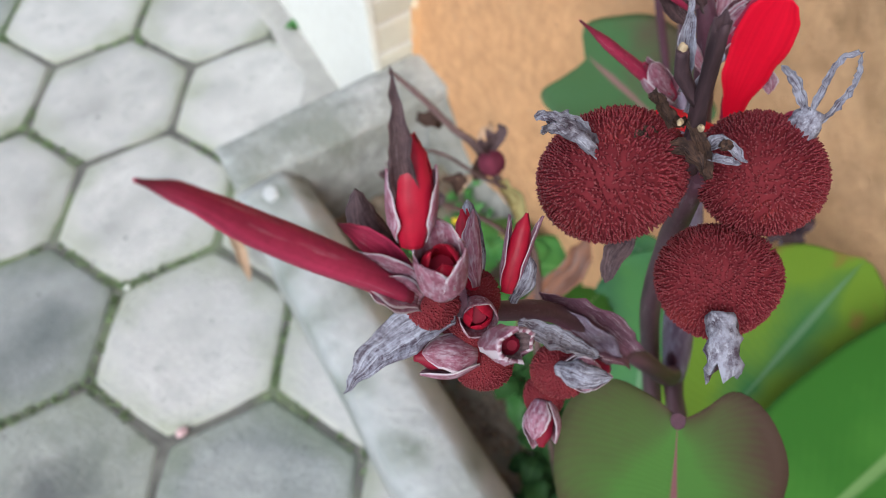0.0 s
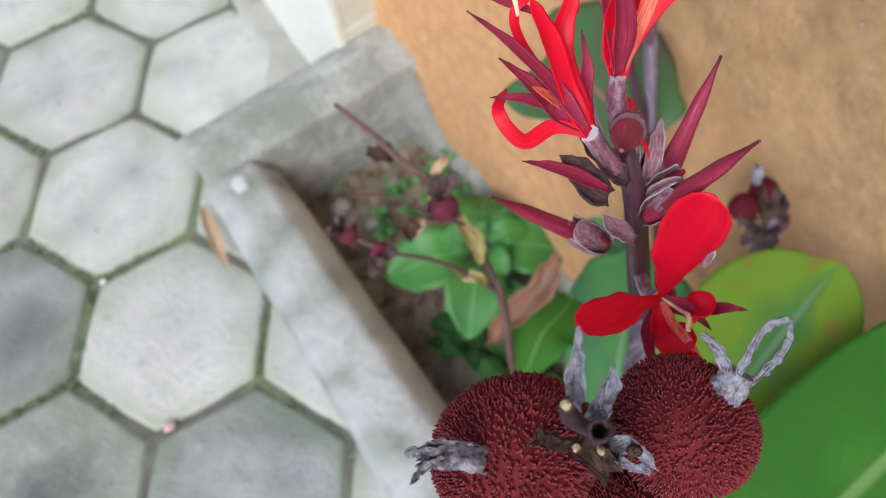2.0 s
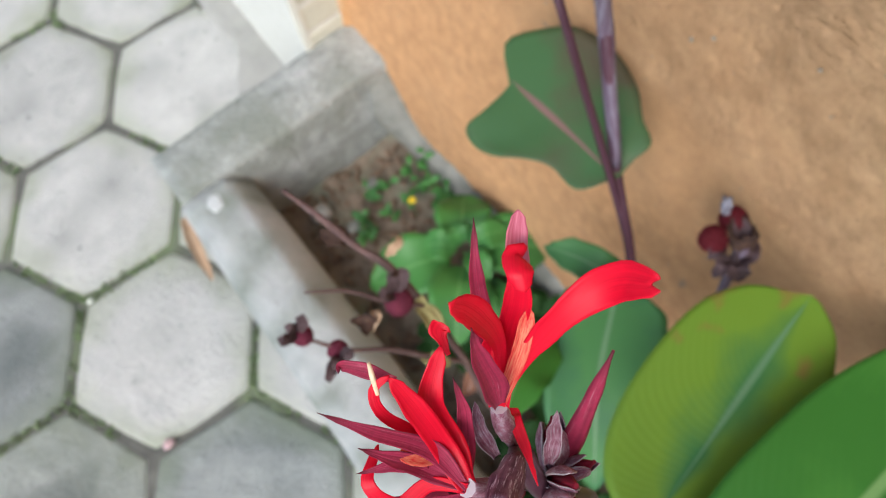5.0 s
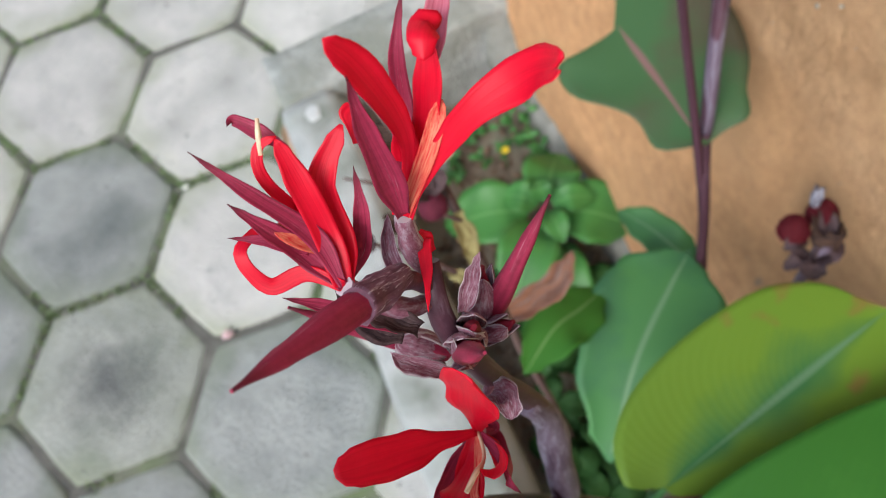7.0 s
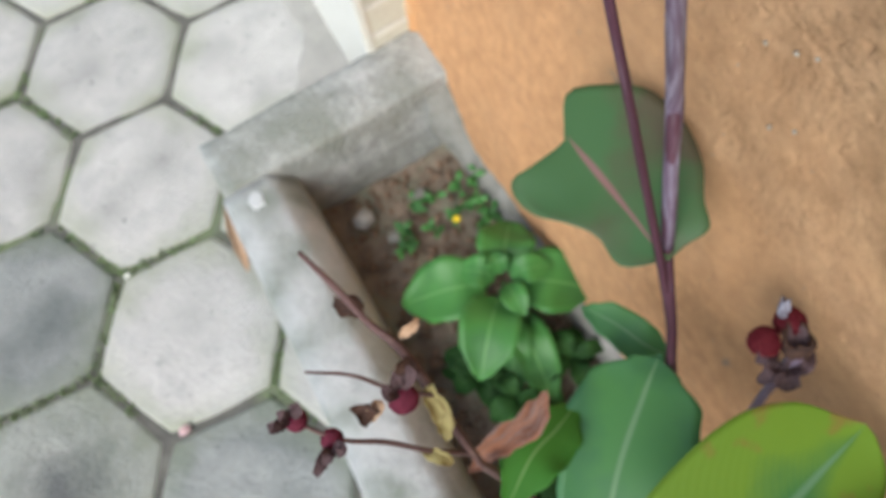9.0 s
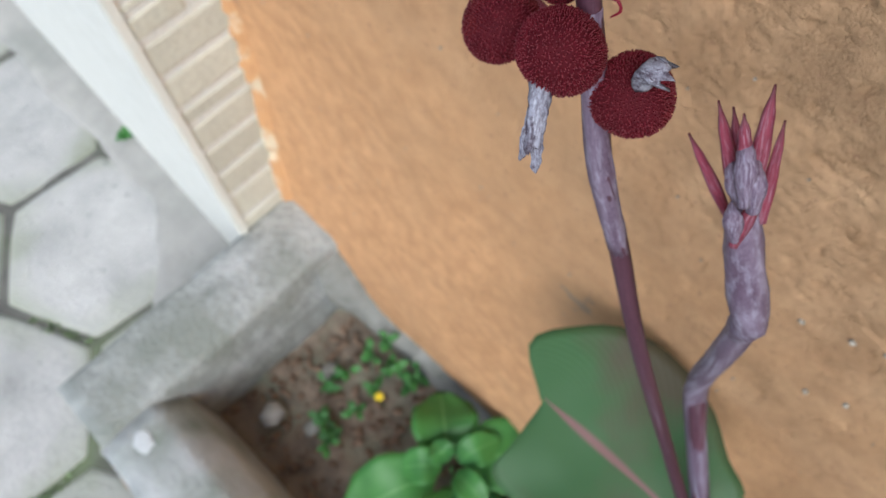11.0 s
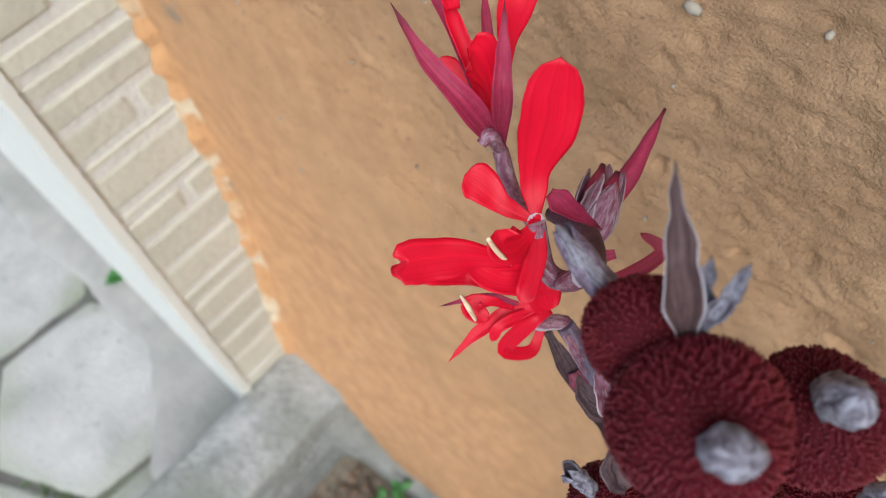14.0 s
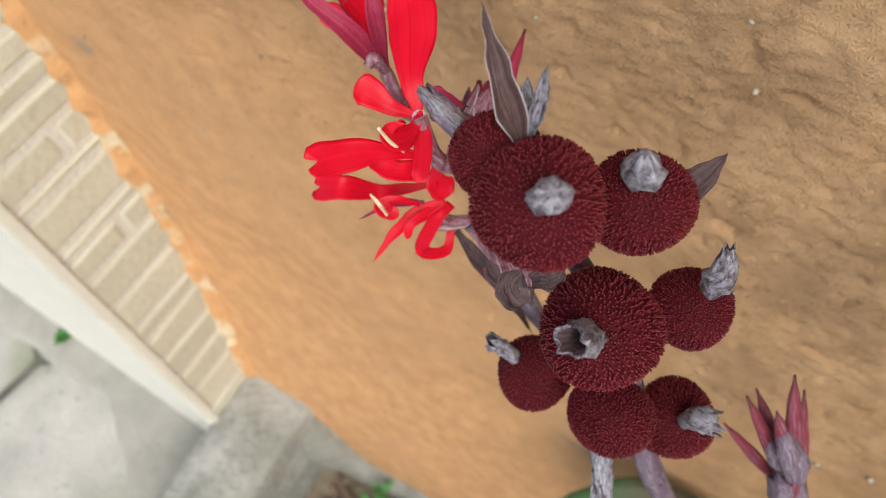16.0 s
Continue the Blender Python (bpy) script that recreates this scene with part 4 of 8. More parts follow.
# canna with ripe capsules, a flowering tip and a young side stalk
canna = thing("canna_plant", (0.26, -0.86, 0.06), "canna with scarlet flowers, bristly dark red capsules and purple stems", "plant", "cannas in the planter")
rod(canna, ((0.4020, -0.8300, 0.0500), (0.4058, -0.8358, 0.1471), (0.2917, -0.8397, 0.4429), (0.2480, -0.8257, 0.5913), (0.2310, -0.8159, 0.6689), (0.2339, -0.7978, 0.7414), (0.2241, -0.7928, 0.8034), (0.2200, -0.7879, 0.8380), (0.2226, -0.7789, 0.8483)), (0.0055, 0.0055, 0.005, 0.0045, 0.0042, 0.0034, 0.0029, 0.0024, 0.0016), STEM, "stem", n=44, k=10)
rod(canna, ((0.2310, -0.8159, 0.6689), (0.2326, -0.8059, 0.7088), (0.2339, -0.7978, 0.7414), (0.2290, -0.7953, 0.7724)), (0.0052, 0.0056, 0.0046, 0.003), GREYSTEM, "leaf_sheath", n=14, k=10, ripple=0.2)
rod(canna, ((0.2270, -0.8159, 0.6389), (0.2044, -0.8121, 0.7455), (0.1900, -0.8183, 0.8086), (0.1819, -0.8245, 0.8508)), (0.0038, 0.0032, 0.0028, 0.0022), STEM, "fruit_stalk", n=18, k=9)
fruit = capsule(canna, (0.1663, -0.8178, 0.8545), 0.0140, (0.0500, 0.8200, 0.5700), squash=0.86, seed=3, count=3200)
calyx(fruit, ((0.1618, -0.8176, 0.8640), (0.1590, -0.8163, 0.8688), (0.1560, -0.8149, 0.8715), (0.1540, -0.8138, 0.8728)), (0.0021, 0.0020, 0.0017, 0.0014), 5, ripple=0.8, flat=0.6)
petal(fruit, ((0.1568, -0.8146, 0.8722), (0.1545, -0.8136, 0.8736), (0.1524, -0.8122, 0.8741)), 0.0010, (-0.4100, -0.5000, 0.7600), DRY, name="calyx_strip", shape='strap', crumple=0.6, seed=4, cup=0.7)
petal(fruit, ((0.1562, -0.8155, 0.8722), (0.1532, -0.8152, 0.8735), (0.1508, -0.8164, 0.8748)), 0.0006, (-0.4100, -0.5000, 0.7600), DRY, name="calyx_strip", shape='strap', crumple=0.7, seed=6, cup=0.8)
petal(fruit, ((0.1612, -0.8160, 0.8668), (0.1578, -0.8144, 0.8714), (0.1548, -0.8128, 0.8736)), 0.0012, (-0.4100, -0.5000, 0.7600), DRY, name="calyx_strip", shape='bract', crumple=0.5, seed=8, cup=0.8)
fruit = capsule(canna, (0.1919, -0.8296, 0.8489), 0.0126, (0.6930, 0.0000, 0.7210), squash=0.9, seed=7, count=3200)
calyx(fruit, ((0.1970, -0.8290, 0.8550), (0.1986, -0.8295, 0.8575), (0.2010, -0.8288, 0.8597)), (0.003, 0.0028, 0.0022), 8, hollow=False)
petal(fruit, ((0.1995, -0.8293, 0.8590), (0.1991, -0.8248, 0.8637), (0.1979, -0.8215, 0.8664)), 0.0009, (-0.6500, -0.3300, 0.6800), DRY, name="calyx_strip", shape='strap', crumple=0.6, seed=5, cup=0.9)
petal(fruit, ((0.1983, -0.8301, 0.8582), (0.2024, -0.8278, 0.8629), (0.2062, -0.8265, 0.8670), (0.2092, -0.8280, 0.8682)), 0.0006, (-0.6800, -0.3100, 0.6700), DRY, name="calyx_strip", shape='strap', crumple=0.8, seed=9, cup=0.9)
petal(fruit, ((0.1997, -0.8307, 0.8571), (0.2038, -0.8308, 0.8605), (0.2072, -0.8301, 0.8641), (0.2087, -0.8279, 0.8681)), 0.0006, (-0.6800, -0.2900, 0.6700), DRY, name="calyx_strip", shape='strap', crumple=0.8, seed=12, cup=0.9)
fruit = capsule(canna, (0.1787, -0.8383, 0.8344), 0.0121, (-0.6620, -0.6440, 0.3850), squash=0.84, seed=11, count=3200)
calyx(fruit, ((0.1711, -0.8456, 0.8401), (0.1686, -0.8491, 0.8399), (0.1656, -0.8531, 0.8380)), (0.0027, 0.0028, 0.003), 14)
crust = rod(canna, ((0.1770, -0.8250, 0.8560), (0.1755, -0.8244, 0.8690), (0.1725, -0.8258, 0.8820), (0.1700, -0.8270, 0.8945)), (0.0016, 0.0014, 0.0012, 0.0012), DEAD, "dead_tip", k=14, ripple=0.35, hollow=True, seed=3)
rod(crust, ((0.1738, -0.8246, 0.8745), (0.1716, -0.8222, 0.8800), (0.1710, -0.8214, 0.8845)), (0.0009, 0.0012, 0.0009), DEAD, "stub", k=12, ripple=0.3, n=8)
rod(crust, ((0.1711, -0.8215, 0.8842), (0.1709, -0.8211, 0.8855)), (0.0005, 0.0007, 0.0003), PITH, "scar", k=9, ripple=0.6, n=5)
rod(crust, ((0.1742, -0.8262, 0.8700), (0.1737, -0.8272, 0.8716)), (0.0003, 0.0006, 0.0002), PITH, "scar", k=9, ripple=0.7, n=5)
rod(crust, ((0.1718, -0.8243, 0.8712), (0.1708, -0.8248, 0.8724)), (0.0003, 0.0006, 0.0002), PITH, "scar", k=9, ripple=0.7, n=5)
petal(crust, ((0.1740, -0.8212, 0.8740), (0.1748, -0.8190, 0.8812), (0.1766, -0.8168, 0.8840), (0.1785, -0.8148, 0.8862)), 0.0013, (-0.55, -0.40, 0.73), DRY, name="dry_scale", shape='lance', crumple=0.4, seed=41, cup=0.9)
petal(crust, ((0.1748, -0.8230, 0.8700), (0.1778, -0.8222, 0.8770), (0.1800, -0.8205, 0.8810)), 0.0014, (-0.50, -0.30, 0.80), DRY, name="dry_scale", shape='bract', crumple=0.4, seed=42, cup=0.8)
petal(crust, ((0.1737, -0.8240, 0.8702), (0.1752, -0.8268, 0.8668), (0.1764, -0.8286, 0.8610), (0.1770, -0.8294, 0.8575)), 0.0012, (-0.62, -0.42, 0.66), BROWN, name="dry_bract", shape='bract', crumple=0.55, seed=43, cup=0.9)
petal(crust, ((0.1745, -0.8238, 0.8690), (0.1712, -0.8234, 0.8712), (0.1690, -0.8222, 0.8748), (0.1678, -0.8212, 0.8772), (0.1686, -0.8203, 0.8762)), 0.0010, (-0.50, -0.45, 0.74), BROWN, name="dry_scale", shape='bract', crumple=0.8, seed=44, cup=1.2)
petal(crust, ((0.1726, -0.8224, 0.8627), (0.1738, -0.8260, 0.8647), (0.1732, -0.8303, 0.8637)), 0.0017, (-0.2500, -0.1900, 0.9500), BROWN, name="dry_scale", shape='bract', crumple=0.5, seed=7, cup=0.7)
petal(crust, ((0.1727, -0.8209, 0.8634), (0.1691, -0.8200, 0.8664), (0.1670, -0.8201, 0.8670)), 0.001, (-0.2200, -0.2400, 0.9500), BROWN, name="dry_scale", shape='bract', crumple=0.5, seed=8, cup=0.7)
petal(crust, ((0.1770, -0.8260, 0.8619), (0.1791, -0.8277, 0.8650), (0.1800, -0.8327, 0.8640)), 0.0011, (-0.2900, -0.1600, 0.9400), DRY, name="dry_scale", shape='strap', crumple=0.5, seed=9, cup=0.7)
petal(crust, ((0.1771, -0.8270, 0.8615), (0.1773, -0.8296, 0.8637), (0.1794, -0.8325, 0.8639)), 0.0008, (-0.2900, -0.1500, 0.9500), DRY, name="dry_scale", shape='strap', crumple=0.5, seed=10, cup=0.7)
rod(crust, ((0.1787, -0.8285, 0.8645), (0.1789, -0.8293, 0.8665)), (0.0006, 0.001, 0.0004), BROWN, "seed_crumb", k=8, ripple=0.8, n=6)
petal(canna, ((0.1729, -0.8202, 0.8323), (0.1685, -0.8215, 0.8304), (0.1638, -0.8242, 0.8277)), 0.0026, (-0.4100, -0.3300, 0.8500), DARKDRY, name="bract", shape='bract', crumple=0.3, seed=25)
flower = rod(canna, ((0.2241, -0.7928, 0.8034), (0.2184, -0.8007, 0.8116), (0.2167, -0.8046, 0.8199)), (0.0016, 0.0018, 0.0016), MAUVE, "flower")
petal(flower, ((0.2167, -0.8046, 0.8199), (0.2179, -0.8033, 0.8318), (0.2191, -0.8029, 0.8447), (0.2203, -0.8036, 0.8584)), 0.006, (-0.2700, -0.2500, 0.9700), shape='spat', cup=0.12)
petal(flower, ((0.2167, -0.8046, 0.8199), (0.2082, -0.8044, 0.8276), (0.2000, -0.8043, 0.8342), (0.1918, -0.8041, 0.8401)), 0.0042, (-0.1800, -0.0800, 0.9800), shape='spat', cup=0.12)
petal(flower, ((0.2167, -0.8046, 0.8199), (0.2134, -0.8101, 0.8199), (0.2099, -0.8148, 0.8259), (0.2072, -0.8178, 0.8285)), 0.0042, (-0.3700, -0.1400, 0.9200), RED, cup=0.3)
petal(flower, ((0.2167, -0.8046, 0.8199), (0.2188, -0.8099, 0.8212), (0.2178, -0.8128, 0.8286), (0.2161, -0.8152, 0.8316)), 0.0034, (-0.4000, -0.1500, 0.9000), RED, cup=0.5)
petal(flower, ((0.2167, -0.8046, 0.8199), (0.2143, -0.8105, 0.8210), (0.2117, -0.8158, 0.8270), (0.2111, -0.8205, 0.8270)), 0.001, (-0.3800, -0.1400, 0.9200), ORANGE, shape='strap', cup=0.4)
petal(flower, ((0.2167, -0.8046, 0.8199), (0.2195, -0.8042, 0.8172), (0.2179, -0.8023, 0.8221), (0.2174, -0.8000, 0.8275)), 0.002, (-0.3900, -0.1900, 0.9000), CRIMSON, name="sepal", shape='lance')
petal(flower, ((0.2167, -0.8046, 0.8199), (0.2197, -0.8131, 0.8266), (0.2188, -0.8170, 0.8358), (0.2197, -0.8200, 0.8392)), 0.0016, (-0.4200, -0.1300, 0.9000), CRIMSON, name="sepal", shape='lance', cup=0.5)
petal(flower, ((0.2167, -0.8046, 0.8199), (0.2096, -0.8087, 0.8184), (0.2051, -0.8129, 0.8230), (0.2024, -0.8155, 0.8262)), 0.0018, (0.0600, -0.1800, 0.9800), CRIMSON, name="sepal", shape='lance', cup=0.5)
petal(flower, ((0.2167, -0.8046, 0.8199), (0.2110, -0.8115, 0.8194), (0.2089, -0.8187, 0.8272), (0.2066, -0.8240, 0.8293)), 0.0024, (0.0400, -0.1600, 0.9900), RED, shape='strap', cup=0.4)
petal(flower, ((0.2167, -0.8046, 0.8199), (0.2187, -0.8069, 0.8161), (0.2189, -0.8125, 0.8214), (0.2179, -0.8171, 0.8249)), 0.0022, (-0.0100, -0.1800, 0.9800), CRIMSON, name="sepal", shape='lance', cup=0.4)
rod(flower, ((0.2167, -0.8046, 0.8199), (0.2159, -0.8103, 0.8248), (0.2136, -0.8130, 0.8309), (0.2108, -0.8155, 0.8326)), (0.00037, 0.00037, 0.00056, 0.00050), ANTHER, "stamen", k=6)
rod(canna, ((0.2171, -0.7864, 0.8153), (0.2059, -0.7795, 0.8288), (0.1947, -0.7726, 0.8423)), (0.0012, 0.0022, 0.0018, 0.0003), CRIMSON, "flower_bud", flat=0.8)
young_bud(canna, (0.2171, -0.7864, 0.8153), (0.2086, -0.7812, 0.8286), 0.0032, (-0.3600, -0.3000, 0.8800), 31, False)
rod(canna, ((0.2201, -0.7926, 0.8351), (0.2220, -0.7985, 0.8539), (0.2240, -0.8044, 0.8728)), (0.0014, 0.0024, 0.0018, 0.0003), CRIMSON, "flower_bud", flat=0.8)
young_bud(canna, (0.2201, -0.7926, 0.8351), (0.2219, -0.7979, 0.8521), 0.003, (-0.3600, -0.2000, 0.9100), 32, False)
rod(canna, ((0.2248, -0.7892, 0.8261), (0.2352, -0.7847, 0.8405), (0.2456, -0.7801, 0.8549)), (0.0016, 0.0024, 0.0016, 0.0003), CRIMSON, "flower_bud", flat=0.7)
young_bud(canna, (0.2248, -0.7892, 0.8261), (0.2311, -0.7803, 0.8410), 0.003, (-0.3300, -0.2100, 0.9200), 33, True)
young_bud(canna, (0.2248, -0.7892, 0.8261), (0.2321, -0.7926, 0.8381), 0.0021, (-0.3300, -0.1700, 0.9300), 34, True)
young_bud(canna, (0.2231, -0.7894, 0.8321), (0.2246, -0.7941, 0.8512), 0.0026, (-0.0200, -0.1800, 0.9800), 35, True)
young_bud(canna, (0.2231, -0.7894, 0.8321), (0.2231, -0.7954, 0.8447), 0.0024, (-0.0200, -0.1700, 0.9900), 36, False)
petal(canna, ((0.2227, -0.7999, 0.8262), (0.2245, -0.8035, 0.8323), (0.2237, -0.8071, 0.8308)), 0.003, (-0.0200, -0.0800, 1.0000), MAUVE, name="bract", shape='bract', cup=0.8, crumple=0.2)
petal(canna, ((0.2240, -0.7872, 0.8389), (0.2273, -0.7844, 0.8433), (0.2310, -0.7811, 0.8480)), 0.0018, (-0.0500, -0.2400, 0.9700), MAUVE, name="bract", shape='bract', cup=0.8, crumple=0.2)
petal(canna, ((0.2167, -0.7938, 0.8299), (0.2113, -0.7914, 0.8387), (0.2091, -0.7895, 0.8435)), 0.002, (-0.2400, -0.1700, 0.9600), MAUVE, name="bract", shape='bract', cup=0.8, crumple=0.2)
petal(canna, ((0.2130, -0.7874, 0.8430), (0.2090, -0.7835, 0.8494), (0.2064, -0.7794, 0.8551)), 0.0034, (-0.2400, -0.2400, 0.9400), DARKDRY, name="bract", shape='bract', cup=0.8, crumple=0.2)
rod(canna, ((0.2200, -0.7819, 0.8460), (0.2185, -0.7838, 0.8560), (0.2159, -0.7856, 0.8632)), (0.0016, 0.0016, 0.0018), STEM, "flower_stalk", n=10)
rod(canna, ((0.2145, -0.7867, 0.8650), (0.2110, -0.7893, 0.8699), (0.2032, -0.7953, 0.8810), (0.1963, -0.8005, 0.8907)), (0.0022, 0.0026, 0.0026, 0.0016, 0.0003), CRIMSON, "flower_bud", n=18, flat=0.85)
rod(canna, ((0.2179, -0.7846, 0.8620), (0.2139, -0.7871, 0.8658), (0.2104, -0.7898, 0.8708)), (0.0020, 0.0029, 0.0029), VEINED, "bud_cap", k=16, ripple=0.15)
petal(canna, ((0.2123, -0.7875, 0.8470), (0.2044, -0.7817, 0.8545), (0.1981, -0.7781, 0.8591)), 0.0016, (0.1400, -0.2700, 0.9500), CRIMSON, name="sepal", shape='lance', cup=0.5)
petal(canna, ((0.2156, -0.7890, 0.8465), (0.2112, -0.7856, 0.8553), (0.2086, -0.7806, 0.8616)), 0.0026, (0.0800, -0.2500, 0.9600), DARKDRY, name="bract", shape='bract', cup=0.7, crumple=0.3)
flower = rod(canna, ((0.2210, -0.7799, 0.8480), (0.2209, -0.7777, 0.8562), (0.2218, -0.7756, 0.8624)), (0.0017, 0.0021, 0.0017), MAUVE, "flower", ripple=0.2)
petal(flower, ((0.2218, -0.7756, 0.8624), (0.2284, -0.7736, 0.8693), (0.2372, -0.7737, 0.8791), (0.2449, -0.7757, 0.8850), (0.2472, -0.7816, 0.8933)), 0.0032, (-0.1500, -0.3900, 0.9100), shape='wing', cup=0.22)
petal(flower, ((0.2218, -0.7756, 0.8624), (0.2271, -0.7698, 0.8729), (0.2255, -0.7672, 0.8879), (0.2225, -0.7662, 0.8969)), 0.0024, (-0.0300, -0.4600, 0.8900), shape='spat', cup=0.2)
petal(flower, ((0.2218, -0.7756, 0.8624), (0.2257, -0.7694, 0.8655), (0.2284, -0.7668, 0.8752)), 0.0026, (-0.0400, -0.4000, 0.9100), shape='strap', cup=0.3)
petal(flower, ((0.2218, -0.7756, 0.8624), (0.2296, -0.7690, 0.8689), (0.2332, -0.7676, 0.8804), (0.2356, -0.7645, 0.8871)), 0.0025, (-0.4200, -0.3800, 0.8200), shape='strap', cup=0.4, wave=0.06, seed=3)
petal(flower, ((0.2361, -0.7640, 0.8868), (0.2357, -0.7648, 0.8891), (0.2343, -0.7670, 0.8904), (0.2331, -0.7694, 0.8888)), 0.0024, (-0.1500, -0.5200, 0.8400), shape='strap', cup=-0.35, wave=0.05)
petal(flower, ((0.2348, -0.7662, 0.8842), (0.2374, -0.7622, 0.8859), (0.2408, -0.7588, 0.8895)), 0.0019, (-0.1700, -0.5400, 0.8300), PINK, name="sepal", shape='strap', cup=0.5)
petal(flower, ((0.2218, -0.7756, 0.8624), (0.2284, -0.7638, 0.8699), (0.2313, -0.7591, 0.8795), (0.2357, -0.7538, 0.8855)), 0.0019, (-0.0800, -0.4800, 0.8700), CRIMSON, name="sepal", shape='lance', cup=0.5)
petal(flower, ((0.2218, -0.7756, 0.8624), (0.2222, -0.7741, 0.8732), (0.2223, -0.7712, 0.8841), (0.2230, -0.7698, 0.8932)), 0.0024, (-0.0100, -0.4300, 0.9000), CRIMSON, name="sepal", shape='lance', cup=0.6)
petal(flower, ((0.2218, -0.7756, 0.8624), (0.2293, -0.7724, 0.8719), (0.2324, -0.7704, 0.8760), (0.2341, -0.7694, 0.8786)), 0.0015, (-0.0800, -0.4100, 0.9100), ORANGE, shape='strap', cup=0.5)
petal(flower, ((0.2237, -0.7790, 0.8523), (0.2232, -0.7776, 0.8556), (0.2212, -0.7836, 0.8553), (0.2188, -0.7897, 0.8550)), 0.0015, (-0.0100, -0.2700, 0.9600), RED, shape='lance', cup=0.2)
petal(flower, ((0.2166, -0.7804, 0.8479), (0.2169, -0.7754, 0.8520), (0.2193, -0.7714, 0.8569)), 0.0016, (0.0300, -0.3200, 0.9500), MAUVE, name="sepal", shape='bract', cup=0.7)
flower = rod(canna, ((0.2200, -0.7839, 0.8420), (0.2144, -0.7854, 0.8509), (0.2088, -0.7830, 0.8639)), (0.0015, 0.002, 0.0017), MAUVE, "flower", ripple=0.2)
petal(flower, ((0.2088, -0.7830, 0.8639), (0.2110, -0.7764, 0.8644), (0.2126, -0.7694, 0.8716), (0.2193, -0.7647, 0.8769)), 0.0025, (0.0800, -0.3900, 0.9200), shape='strap', cup=0.35)
petal(flower, ((0.2088, -0.7830, 0.8639), (0.2133, -0.7762, 0.8602), (0.2163, -0.7728, 0.8660), (0.2181, -0.7685, 0.8710)), 0.0019, (0.0600, -0.3600, 0.9300), CRIMSON, name="sepal", shape='lance', cup=0.5)
petal(flower, ((0.2088, -0.7830, 0.8639), (0.2097, -0.7765, 0.8665), (0.2100, -0.7702, 0.8744), (0.2098, -0.7643, 0.8800)), 0.0022, (0.1100, -0.3900, 0.9100), shape='strap', cup=0.35)
petal(flower, ((0.2088, -0.7830, 0.8639), (0.2080, -0.7752, 0.8681), (0.2026, -0.7688, 0.8780), (0.1982, -0.7626, 0.8836)), 0.0017, (0.1600, -0.4000, 0.9000), CRIMSON, name="sepal", shape='lance', cup=0.4)
petal(flower, ((0.2088, -0.7830, 0.8639), (0.2087, -0.7737, 0.8654), (0.2055, -0.7674, 0.8754), (0.2067, -0.7640, 0.8790), (0.2100, -0.7640, 0.8801)), 0.001, (0.1300, -0.4200, 0.9000), shape='strap', cup=0.2)
rod(flower, ((0.2068, -0.7649, 0.8786), (0.2077, -0.7628, 0.8800), (0.2087, -0.7607, 0.8814)), (0.00037, 0.00050, 0.00031), ANTHER, "stamen", k=7)
petal(flower, ((0.2104, -0.7644, 0.8768), (0.2074, -0.7603, 0.8783), (0.2049, -0.7576, 0.8794), (0.2039, -0.7586, 0.8800)), 0.0013, (0.1400, -0.5200, 0.8400), CRIMSON, name="sepal", shape='lance', cup=0.4)
petal(flower, ((0.2088, -0.7830, 0.8639), (0.2059, -0.7768, 0.8662), (0.2025, -0.7732, 0.8730), (0.1995, -0.7694, 0.8777)), 0.0022, (0.1600, -0.3700, 0.9200), CRIMSON, name="sepal", shape='lance', cup=0.5)
petal(flower, ((0.2088, -0.7830, 0.8639), (0.2081, -0.7771, 0.8651), (0.2059, -0.7746, 0.8693), (0.2035, -0.7729, 0.8721)), 0.0018, (0.1400, -0.3500, 0.9300), ORANGE, shape='petal', cup=0.3)
petal(flower, ((0.2061, -0.7765, 0.8664), (0.2013, -0.7733, 0.8697), (0.1963, -0.7710, 0.8716)), 0.0011, (0.1900, -0.3800, 0.9100), CRIMSON, name="sepal", shape='lance', cup=0.4)
petal(flower, ((0.2088, -0.7830, 0.8639), (0.2043, -0.7788, 0.8650), (0.1982, -0.7781, 0.8651), (0.1967, -0.7729, 0.8691), (0.2015, -0.7687, 0.8674)), 0.0014, (-0.2700, -0.3900, 0.8800), shape='strap', cup=0.1, n=24)
petal(flower, ((0.2199, -0.7652, 0.8713), (0.2209, -0.7615, 0.8728), (0.2224, -0.7607, 0.8732)), 0.002, (-0.0000, -0.4800, 0.8800), shape='petal', cup=0.3)

# young side stalk
rod(canna, ((0.2310, -0.8159, 0.6689), (0.2059, -0.8260, 0.7207), (0.1781, -0.8258, 0.7779), (0.1537, -0.8224, 0.8210), (0.1375, -0.8240, 0.8430), (0.1285, -0.8240, 0.8580), (0.1258, -0.8258, 0.8736)), (0.0036, 0.003, 0.0028, 0.0022, 0.0019, 0.0017, 0.0012), STEM, "stem", n=28, k=10)
petal(canna, ((0.1749, -0.8299, 0.7864), (0.1620, -0.8244, 0.8095), (0.1518, -0.8188, 0.8263)), 0.0056, (-0.3400, -0.2800, 0.9000), VEINED, name="bract", shape='bract', cup=0.8, crumple=0.15)
petal(canna, ((0.1683, -0.8296, 0.7907), (0.1605, -0.8266, 0.8079), (0.1523, -0.8203, 0.8244)), 0.004, (-0.3300, -0.2800, 0.9000), GREYSTEM, name="bract", shape='bract', cup=0.8, crumple=0.15)
